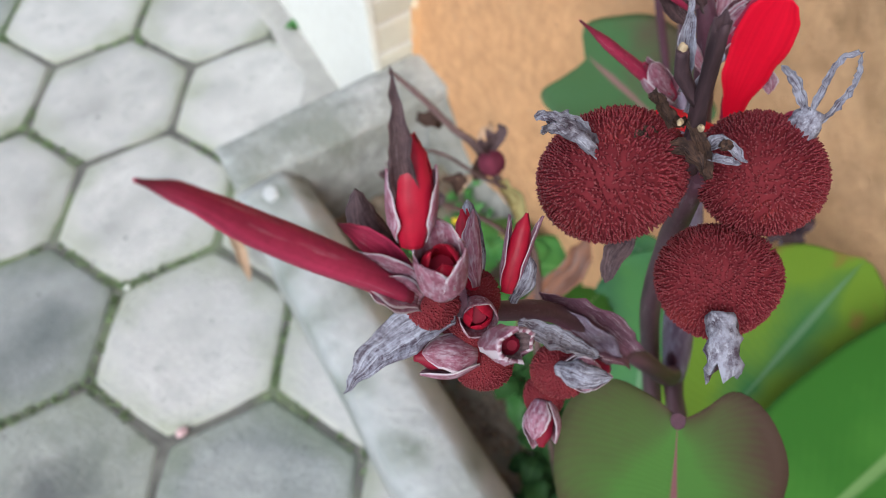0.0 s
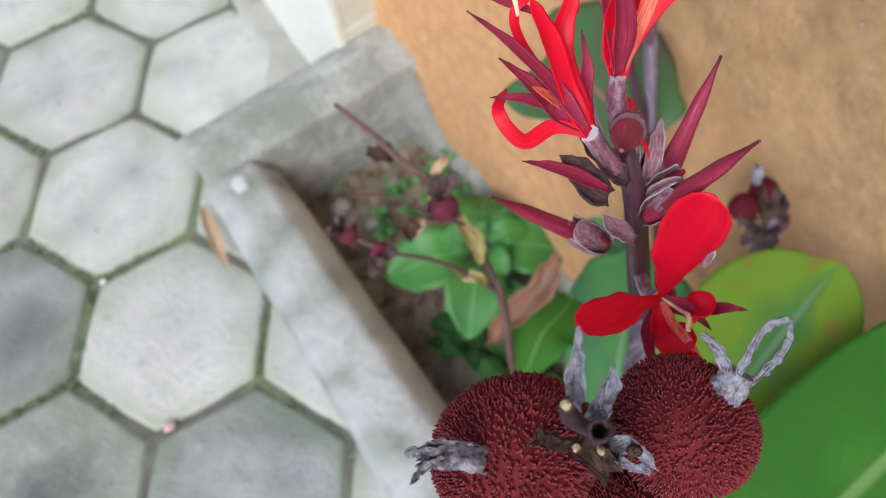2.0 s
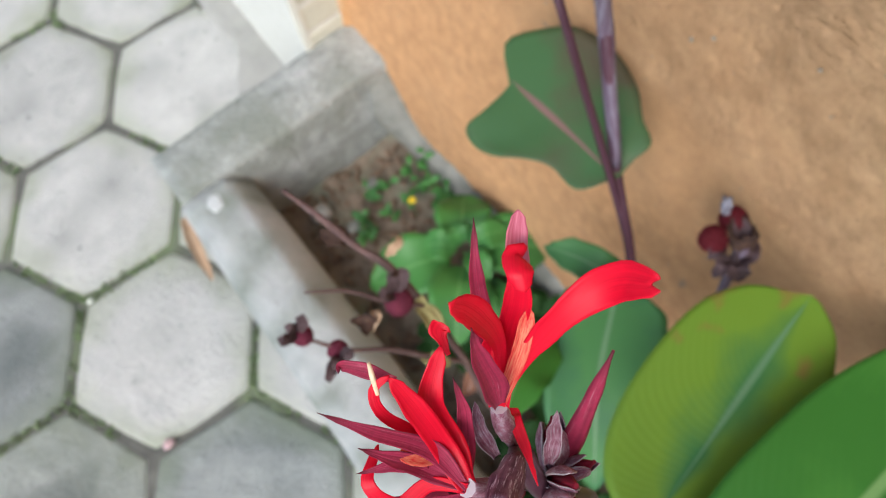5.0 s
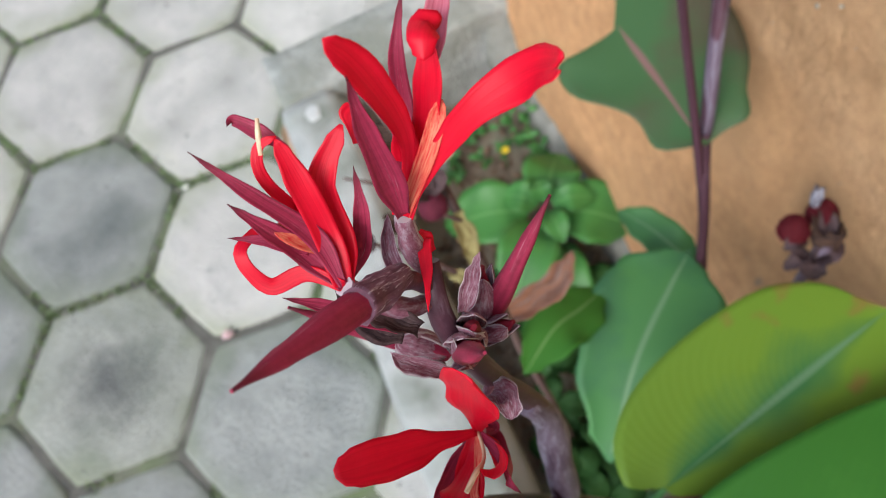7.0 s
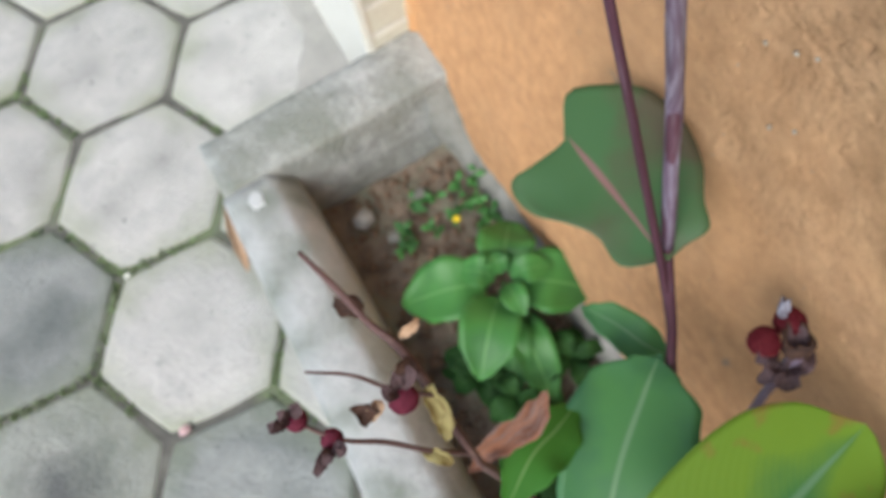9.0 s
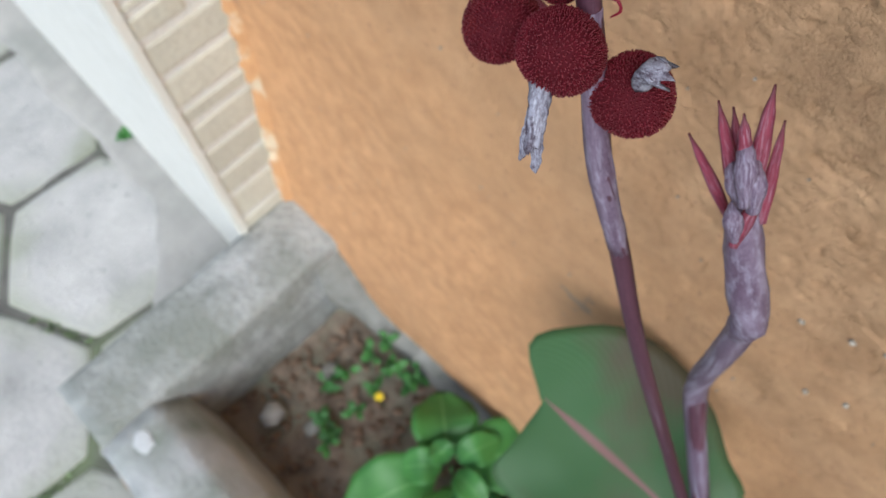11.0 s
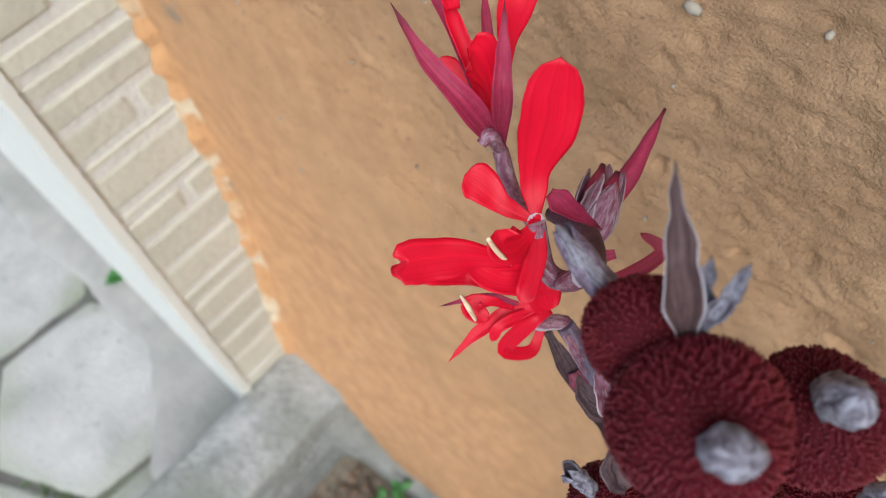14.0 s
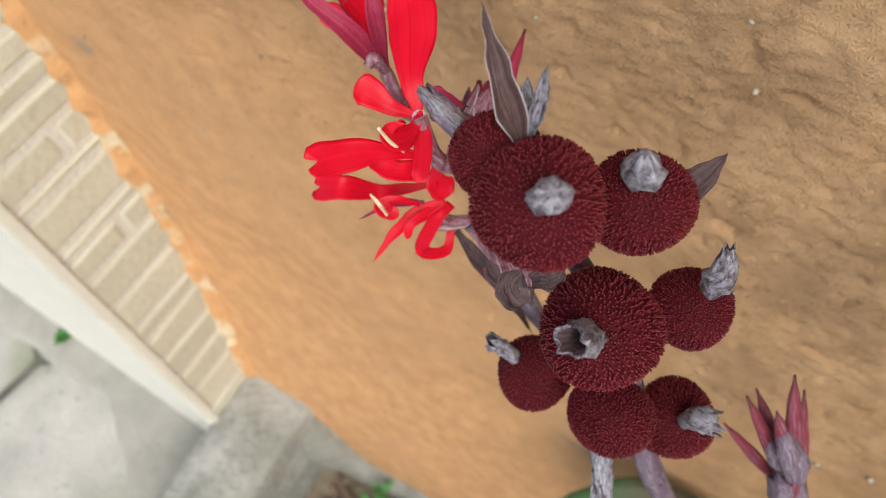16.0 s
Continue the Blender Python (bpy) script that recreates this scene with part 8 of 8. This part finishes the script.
petal(yel, ((0.3727, -0.3703, 0.1000), (0.3702, -0.3715, 0.1015), (0.3678, -0.3727, 0.1010)), 0.0022, (-0.1200, -0.4000, 0.9100), YELLOW, name="petal", shape='petal', n=5, m=4)
petal(yel, ((0.3727, -0.3703, 0.1000), (0.3721, -0.3730, 0.1015), (0.3715, -0.3757, 0.1010)), 0.0022, (-0.1200, -0.3900, 0.9100), YELLOW, name="petal", shape='petal', n=5, m=4)
petal(yel, ((0.3727, -0.3703, 0.1000), (0.3744, -0.3724, 0.1015), (0.3762, -0.3746, 0.1010)), 0.0022, (-0.1200, -0.3900, 0.9100), YELLOW, name="petal", shape='petal', n=5, m=4)

# withered canna stalk with dark buds
stalk = thing("withered_stalk", (0.285, -0.74, 0.05), "withered brown canna stalk with small dark red buds", "plant")
rod(stalk, ((0.2850, -0.7400, 0.0500), (0.2555, -0.7077, 0.4198), (0.2474, -0.7014, 0.5815), (0.2439, -0.6535, 0.6315), (0.2360, -0.6310, 0.6415), (0.2305, -0.6080, 0.6485), (0.2236, -0.5848, 0.6545)), (0.0028, 0.0028, 0.0026, 0.0024, 0.0022, 0.0019, 0.0013), STALK, "stem", n=26, k=8, ripple=0.3)
rod(stalk, ((0.2474, -0.7014, 0.5815), (0.2318, -0.6950, 0.6161), (0.2161, -0.6836, 0.6355), (0.1996, -0.6742, 0.6486), (0.1874, -0.6593, 0.6578)), (0.0018, 0.0015, 0.0013, 0.0012, 0.001), STALK, "branch", n=16, k=7, ripple=0.3)
rod(stalk, ((0.2452, -0.6734, 0.6239), (0.2303, -0.6644, 0.6391), (0.2180, -0.6519, 0.6517), (0.2008, -0.6415, 0.6587)), (0.0012, 0.0011, 0.001, 0.0007), STALK, "branch", n=12, k=7, ripple=0.3)
fruit = capsule(stalk, (0.1878, -0.6587, 0.6581), 0.0056, (-0.3160, 0.2930, 0.9020), squash=1.0, seed=525, count=420, withered=True)
petal(fruit, ((0.1865, -0.6575, 0.6617), (0.1865, -0.6581, 0.6712), (0.1841, -0.6554, 0.6720)), 0.0030, (0.2000, -0.2900, 0.9400), DARKDRY, name="dry_sepal", shape='bract', crumple=0.3, seed=0)
petal(fruit, ((0.1865, -0.6575, 0.6617), (0.1928, -0.6585, 0.6716), (0.1904, -0.6558, 0.6725)), 0.0030, (0.1900, -0.2900, 0.9400), DARKDRY, name="dry_sepal", shape='bract', crumple=0.3, seed=1)
petal(fruit, ((0.1865, -0.6575, 0.6617), (0.1809, -0.6603, 0.6697), (0.1785, -0.6576, 0.6706)), 0.0030, (0.2100, -0.2900, 0.9300), DARKDRY, name="dry_sepal", shape='bract', crumple=0.3, seed=2)
fruit = capsule(stalk, (0.1967, -0.6725, 0.6490), 0.0056, (-0.4970, -0.7410, 0.4520), squash=1.0, seed=587, count=420, withered=True)
petal(fruit, ((0.1947, -0.6755, 0.6508), (0.1937, -0.6799, 0.6587), (0.1903, -0.6829, 0.6571)), 0.0030, (0.1800, -0.2200, 0.9600), DARKDRY, name="dry_sepal", shape='bract', crumple=0.3, seed=0)
petal(fruit, ((0.1947, -0.6755, 0.6508), (0.2001, -0.6803, 0.6591), (0.1967, -0.6833, 0.6576)), 0.0030, (0.1700, -0.2200, 0.9600), DARKDRY, name="dry_sepal", shape='bract', crumple=0.3, seed=1)
petal(fruit, ((0.1947, -0.6755, 0.6508), (0.1881, -0.6822, 0.6572), (0.1847, -0.6852, 0.6557)), 0.0030, (0.1900, -0.2200, 0.9600), DARKDRY, name="dry_sepal", shape='bract', crumple=0.3, seed=2)
fruit = capsule(stalk, (0.2339, -0.6752, 0.6578), 0.0074, (0.1400, 0.5070, 0.8510), squash=1.0, seed=708, count=420, withered=True)
petal(fruit, ((0.2346, -0.6726, 0.6622), (0.2357, -0.6715, 0.6725), (0.2365, -0.6671, 0.6744)), 0.0030, (0.0600, -0.2600, 0.9600), DARKDRY, name="dry_sepal", shape='bract', crumple=0.3, seed=0)
petal(fruit, ((0.2346, -0.6726, 0.6622), (0.2420, -0.6719, 0.6729), (0.2427, -0.6675, 0.6748)), 0.0030, (0.0500, -0.2600, 0.9600), DARKDRY, name="dry_sepal", shape='bract', crumple=0.3, seed=1)
petal(fruit, ((0.2346, -0.6726, 0.6622), (0.2302, -0.6737, 0.6711), (0.2309, -0.6693, 0.6730)), 0.0030, (0.0700, -0.2600, 0.9600), DARKDRY, name="dry_sepal", shape='bract', crumple=0.3, seed=2)
petal(stalk, ((0.2255, -0.6094, 0.6361), (0.2321, -0.6177, 0.6377), (0.2352, -0.6212, 0.6322)), 0.005, (0.0600, -0.3700, 0.9300), BROWN, name="dry_leaf", shape='bract', crumple=0.5, seed=590, cup=0.5)
petal(stalk, ((0.2448, -0.6426, 0.6363), (0.2531, -0.6432, 0.6412), (0.2584, -0.6397, 0.6388)), 0.0030, (0.0100, -0.3100, 0.9500), TANLEAF, name="dry_leaf", shape='bract', crumple=0.5, seed=700, cup=0.5)
petal(stalk, ((0.2442, -0.6560, 0.6373), (0.2387, -0.6613, 0.6390), (0.2299, -0.6629, 0.6332)), 0.005, (0.0500, -0.2600, 0.9600), BROWN, name="dry_leaf", shape='bract', crumple=0.5, seed=720, cup=0.5)
petal(stalk, ((0.2442, -0.6698, 0.6253), (0.2437, -0.6839, 0.6238), (0.2399, -0.6948, 0.6147)), 0.0055, (0.0400, -0.2000, 0.9800), OLIVEDRY, name="dry_leaf", shape='bract', crumple=0.5, seed=750, cup=0.5)
petal(stalk, ((0.2144, -0.6733, 0.6449), (0.2145, -0.6705, 0.6504), (0.2108, -0.6640, 0.6483)), 0.005, (0.1200, -0.2500, 0.9600), BROWN, name="dry_leaf", shape='bract', crumple=0.5, seed=650, cup=0.5)
petal(stalk, ((0.2212, -0.6667, 0.6460), (0.2195, -0.6715, 0.6482), (0.2142, -0.6728, 0.6429)), 0.004, (0.1000, -0.2400, 0.9600), TANLEAF, name="dry_leaf", shape='bract', crumple=0.5, seed=660, cup=0.5)
petal(stalk, ((0.2269, -0.6922, 0.6167), (0.2339, -0.6997, 0.6187), (0.2374, -0.7044, 0.6128)), 0.0035, (0.0600, -0.1500, 0.9900), OLIVEDRY, name="dry_leaf", shape='bract', crumple=0.5, seed=740, cup=0.5)
petal(stalk, ((0.3025, -0.6876, 0.5462), (0.2852, -0.6946, 0.5236), (0.2592, -0.6941, 0.5034), (0.2361, -0.7001, 0.4985)), 0.009, (-0.0300, -0.1300, 0.9900), RUSTLEAF, name="dry_leaf", shape='leaf', crumple=0.35, seed=4, cup=0.9)

# old seed head by the wall
head = thing("seed_head", (0.43, -0.80, 0.05), "old seed head with two red capsules and grey husks", "plant")
rod(head, ((0.4300, -0.8000, 0.0500), (0.4380, -0.7700, 0.3000), (0.4380, -0.7520, 0.4500), (0.4468, -0.7428, 0.5173)), (0.003, 0.003, 0.0034, 0.005), GREYSTEM, "stem", n=16, k=9)
fruit = capsule(head, (0.4351, -0.7268, 0.5163), 0.0105, (-0.4400, 0.1760, 0.8800), squash=0.95, seed=5, count=220, maroon=True)
fruit = capsule(head, (0.4572, -0.7248, 0.5137), 0.0105, (0.1760, 0.4400, 0.8800), squash=0.95, seed=6, count=220, maroon=True)
calyx(fruit, ((0.4529, -0.7201, 0.5206), (0.4542, -0.7170, 0.5274), (0.4571, -0.7138, 0.5311)), (0.003, 0.004, 0.003), 5)
calyx(head, ((0.4485, -0.7463, 0.5042), (0.4500, -0.7399, 0.5156), (0.4509, -0.7360, 0.5216)), (0.007, 0.01, 0.009), 9, mat=BROWN)
petal(head, ((0.4386, -0.7411, 0.5075), (0.4267, -0.7437, 0.5140), (0.4199, -0.7461, 0.5070)), 0.006, (-0.3500, -0.0200, 0.9400), DARKDRY, name="dry_bract", shape='bract', crumple=0.4, seed=1380, cup=0.6)
petal(head, ((0.4411, -0.7501, 0.5041), (0.4472, -0.7481, 0.5141), (0.4589, -0.7460, 0.5107)), 0.007, (-0.3800, -0.0100, 0.9200), DARKDRY, name="dry_bract", shape='bract', crumple=0.4, seed=1400, cup=0.6)
petal(head, ((0.4398, -0.7456, 0.5058), (0.4339, -0.7516, 0.5115), (0.4331, -0.7574, 0.5036)), 0.008, (-0.3600, -0.0000, 0.9300), DARKDRY, name="dry_bract", shape='bract', crumple=0.4, seed=1390, cup=0.6)
petal(head, ((0.4406, -0.7347, 0.5103), (0.4304, -0.7348, 0.5180), (0.4254, -0.7343, 0.5123)), 0.005, (-0.3600, -0.0400, 0.9300), DARKDRY, name="dry_bract", shape='bract', crumple=0.4, seed=1375, cup=0.6)

# litter
# thin pale blob lying on the kerb top
bm = bmesh.new()
bmesh.ops.create_icosphere(bm, subdivisions=3, radius=1.0)
for v in bm.verts:
    k = 1 + 0.35 * noise.noise(v.co * 1.8)
    v.co = Vector((0.166 + v.co.x * 0.010 * k, -0.256 + v.co.y * 0.012 * k, KZ + 0.0002 + v.co.z * 0.0008))
tagged(link("pale_spot", bm, PALE_SPOT), "small pale spot on the kerb", "paint")
twig = thing("dry_leaf", (0.118, -0.17, 0.0), "narrow dry tan leaf caught against the kerb", "leaf")
petal(twig, ((0.1042, -0.1257, 0.0200), (0.0960, -0.1887, 0.0300), (0.0879, -0.2435, 0.0200)), 0.01, (0.1400, -0.5100, 0.8500), TANLEAF, name="blade", shape='bract', crumple=0.15, cup=0.5, thick=0.0006)
bm = bmesh.new()
bmesh.ops.create_icosphere(bm, subdivisions=2, radius=0.0045)
for v in bm.verts:
    v.co = Vector((v.co.x, v.co.y * 0.8, v.co.z * 0.6)) + wob(v.co, 90, 0.0045 * 0.35) + Vector((-0.0774, -0.1383, 0.0040))
tagged(link("pebble", bm, WHITE), "small white pebble lying in a mossy joint", "stone")
bm = bmesh.new()
bmesh.ops.create_icosphere(bm, subdivisions=2, radius=0.008)
for v in bm.verts:
    v.co = Vector((v.co.x, v.co.y * 0.8, v.co.z * 0.6)) + wob(v.co, 90, 0.008 * 0.35) + Vector((-0.0865, -0.3974, 0.0040))
tagged(link("pebble", bm, PALEPINK), "small pale pink fragment lying in a paving joint", "stone")
bm = bmesh.new()
bmesh.ops.create_icosphere(bm, subdivisions=2, radius=0.018)
for v in bm.verts:
    v.co = Vector((v.co.x, v.co.y * 0.8, v.co.z * 0.6)) + wob(v.co, 90, 0.018 * 0.35) + Vector((0.2696, -0.2836, 0.0620))
tagged(link("stone", bm, MORTAR_PALE), "pale grey stone lying on the soil", "stone")
bm = bmesh.new()
bmesh.ops.create_icosphere(bm, subdivisions=2, radius=0.012)
for v in bm.verts:
    v.co = Vector((v.co.x, v.co.y * 0.8, v.co.z * 0.6)) + wob(v.co, 90, 0.012 * 0.35) + Vector((0.2937, -0.3295, 0.0580))
tagged(link("stone", bm, MORTAR), "rough brownish stone lying on the soil", "stone")
bm = bmesh.new()
bmesh.ops.create_icosphere(bm, subdivisions=2, radius=0.014)
for v in bm.verts:
    v.co = Vector((v.co.x, v.co.y * 0.8, v.co.z * 0.6)) + wob(v.co, 90, 0.014 * 0.35) + Vector((0.3552, -0.2915, 0.0560))
tagged(link("stone", bm, MORTAR), "rough grey stone lying on the soil", "stone")
# cladding strips of the pillar
def strip_mesh(wx, hz, seed):
    bm = bmesh.new()
    bmesh.ops.create_cube(bm, size=1)
    bmesh.ops.bevel(bm, geom=bm.edges[:], offset=0.08, segments=1, affect="EDGES")
    for v in bm.verts:
        v.co = Vector((v.co.x * wx, v.co.y * 0.012, v.co.z * hz)) + wob((v.co.x * 40 + seed, v.co.y, v.co.z), 3, 0.0012)
    me = bpy.data.meshes.new("cladding_strip")
    bm.to_mesh(me)
    bm.free()
    me.materials.append(CLAD)
    return me


JOINTS = (0.196, 0.223, 0.274, 0.316, 0.358, 0.399, 0.424, 0.467, 0.5095, 0.5395, 0.5525, 0.595, 0.608, 0.638, 0.665, 0.683, 0.7055, 0.741, 0.766, 0.801, 0.822, 0.858, 0.886, 0.905, 0.940, 0.975, 1.0)
SPLITS = {8: 0.450, 12: 0.456, 16: 0.449, 20: 0.421, 23: 0.452}
rnd = random.Random(4)
for k, (za, zb) in enumerate(zip(JOINTS, JOINTS[1:])):
    x0, x1 = 0.387 + 0.03 * ((za + zb) / 2 - 0.25), wall_x((za + zb) / 2) + 0.002
    cuts = [x0, SPLITS[k], x1] if k in SPLITS else [x0, x1]
    for a, b in zip(cuts, cuts[1:]):
        ob = new("cladding_strip", strip_mesh(b - a - 0.007, zb - za - 0.0078, k))
        ob.location = ((a + b) / 2, PY + 0.0072 - rnd.random() * 0.0006, (za + zb) / 2)
        ob.parent = side_wall

# hexagonal slabs
def slab_mesh(seed, mat):
    r = random.Random(seed)
    bm = bmesh.new()
    gap = 0.0055
    rings = []
    for rad, z in ((S - gap, -0.05), (S - gap, -0.007), (S - gap - 0.0035, -0.002), (S - gap - 0.010, 0.0), (S * 0.5, 0.0006)):
        ring = []
        for i in range(18):
            a, f = divmod(i, 3)
            p0 = Vector((math.sin(a * math.pi / 3), math.cos(a * math.pi / 3), 0))
            p1 = Vector((math.sin((a + 1) * math.pi / 3), math.cos((a + 1) * math.pi / 3), 0))
            p = p0.lerp(p1, f / 3) * rad
            if f == 0:
                p *= 0.985
            ring.append(bm.verts.new(p + Vector((0, 0, z)) + wob(p + Vector((seed * 3.3, 0, 0)), 30, 0.0022)))
        rings.append(ring)
    for a, b in zip(rings, rings[1:]):
        for i in range(18):
            bm.faces.new((a[i], a[(i + 1) % 18], b[(i + 1) % 18], b[i]))
    bm.faces.new(rings[-1])
    bm.normal_update()
    bmesh.ops.recalc_face_normals(bm, faces=bm.faces)
    me = bpy.data.meshes.new("paver")
    bm.to_mesh(me)
    bm.free()
    for p in me.polygons:
        p.use_smooth = True
    me.materials.append(mat)
    return me


slabs = [slab_mesh(s, PAVER) for s in range(6)]
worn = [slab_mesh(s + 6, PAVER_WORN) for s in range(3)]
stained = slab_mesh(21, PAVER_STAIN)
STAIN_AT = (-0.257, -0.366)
rnd = random.Random(11)
for j in range(-9, 12):
    for i in range(-9, 10):
        u, v = (i + (0.5 if j % 2 else 0)) * W, j * 1.5 * S
        x, y = CP * u + SP * v, -SP * u + CP * v
        if not (-2.2 < x < 0.47 and -1.6 < y < 2.1) or (x > 0.25 and y < -0.12) or (x > 0.36):
            continue
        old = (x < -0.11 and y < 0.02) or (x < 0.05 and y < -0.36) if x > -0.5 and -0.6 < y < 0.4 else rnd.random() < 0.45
        k = rnd.randrange(6)
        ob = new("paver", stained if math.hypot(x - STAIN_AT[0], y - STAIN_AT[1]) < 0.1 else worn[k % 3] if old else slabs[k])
        ob.location = (x, y, rnd.uniform(-0.002, 0.002))
        ob.rotation_euler = (rnd.uniform(-0.006, 0.006), rnd.uniform(-0.006, 0.006), radians(-35) + rnd.choice((0, 1, 2, 3)) * math.pi / 3)
        ob.parent = pavement

# moss tufts and fine weeds along the joints
def joint_moss():
    bm = bmesh.new()
    r = random.Random(8)
    for j in range(-5, 6):
        for i in range(-5, 6):
            u, v = (i + (0.5 if j % 2 else 0)) * W, j * 1.5 * S
            for e in range(3):
                a0, a1 = radians(60 * e), radians(60 * e + 60)
                for k in range(70):
                    f = r.random()
                    uu = u + S * (math.sin(a0) * (1 - f) + math.sin(a1) * f) + r.gauss(0, 0.0055)
                    vv = v + S * (math.cos(a0) * (1 - f) + math.cos(a1) * f) + r.gauss(0, 0.0055)
                    x, y = CP * uu + SP * vv, -SP * uu + CP * vv
                    if not (-0.8 < x < 0.36 and -0.75 < y < 0.7):
                        continue
                    if noise.noise(Vector((x * 5.5, y * 5.5, 2))) + 0.25 * noise.noise(Vector((x * 30, y * 30, 4))) < 0.06:
                        continue
                    c = Vector((x, y, -0.006))
                    for b in range(3):
                        d = Vector((r.uniform(-1, 1), r.uniform(-1, 1), r.uniform(0.6, 1.6))).normalized() * r.uniform(0.004, 0.010)
                        s = d.cross(Vector((r.uniform(-1, 1), r.uniform(-1, 1), 0.2))).normalized() * r.uniform(0.0008, 0.0017)
                        bm.faces.new([bm.verts.new(p) for p in (c - s, c + s, c + d * 0.6 + s * 1.2, c + d, c + d * 0.6 - s * 1.2)])
    return bm


tagged(link("moss", joint_moss(), MOSS), "low green moss and sprouts in the paving joints", "moss", kind="stuff")


FLECKS = ((-0.503, 0.874), (-0.505, 0.875), (-0.509, 0.876), (-0.511, 0.876), (-0.498, 0.883), (-0.514, 0.874), (-0.525, 0.845), (-0.524, 0.841), (-0.462, 0.811), (-0.476, 0.881))


def wall_grit():
    bm = bmesh.new()
    r = random.Random(5)
    spots = [(-0.273, 0.634, 4.0), (-0.27, 0.677, 2.5), (-0.204, 0.716, 3.2), (-0.489, 0.871, 2.0), (-0.462, 0.862, 3.6), (-0.517, 0.861, 2.2), (-0.636, 0.601, 3.4), (-0.611, 0.649, 3.4),
             (-0.629, 0.660, 3.0), (-0.640, 0.668, 2.6), (-0.714, 0.649, 2.5), (-0.65, 0.615, 2.6)]
    spots += [(y, z, m) for (y, z), m in zip(FLECKS, (1.7, 1.9, 1.5, 2.1, 1.3, 1.6, 1.5, 1.8, 1.2, 1.6))]
    spots += [(r.uniform(-0.75, -0.16), r.uniform(0.3, 1.0), r.uniform(0.5, 1.5)) for _ in range(170)]
    for y, z, mm in spots:
        m = Matrix.Translation((wall_x(z) - 0.0012, y, z)) @ Matrix.Rotation(r.uniform(0, 3), 4, "X") @ Matrix.Diagonal((0.0012 * min(mm, 2), 0.001 * mm * r.uniform(0.8, 1.2), 0.0008 * mm, 1)) @ Matrix.Scale(0.6, 4)
        bmesh.ops.create_icosphere(bm, subdivisions=1, radius=1.0, matrix=m)
    return bm


tagged(link("wall_grit", wall_grit(), GRIT), "pale grains of grit set in the plaster", "grit", kind="stuff")


def soil_litter():
    """Crumbs of soil, bark and dry scraps on the bed."""
    bm = bmesh.new()
    r = random.Random(6)
    for _ in range(900):
        x, y = r.uniform(0.235, 0.44), r.uniform(-0.95, -0.24)
        k = r.uniform(0.0015, 0.006)
        m = Matrix.Translation((x, y, 0.047 + noise.noise(Vector((x, y, 0)) * 22) * 0.012 + k * 0.3)) @ Matrix.Rotation(r.uniform(0, 6), 4, (r.random(), r.random(), 1)) @ Matrix.Diagonal((k * r.uniform(0.6, 2.2), k, k * 0.6, 1))
        bmesh.ops.create_icosphere(bm, subdivisions=1, radius=1.0, matrix=m)
    return bm


tagged(link("soil_litter", soil_litter(), LITTER), "crumbs of soil, bark and dry scraps", "litter", kind="stuff")
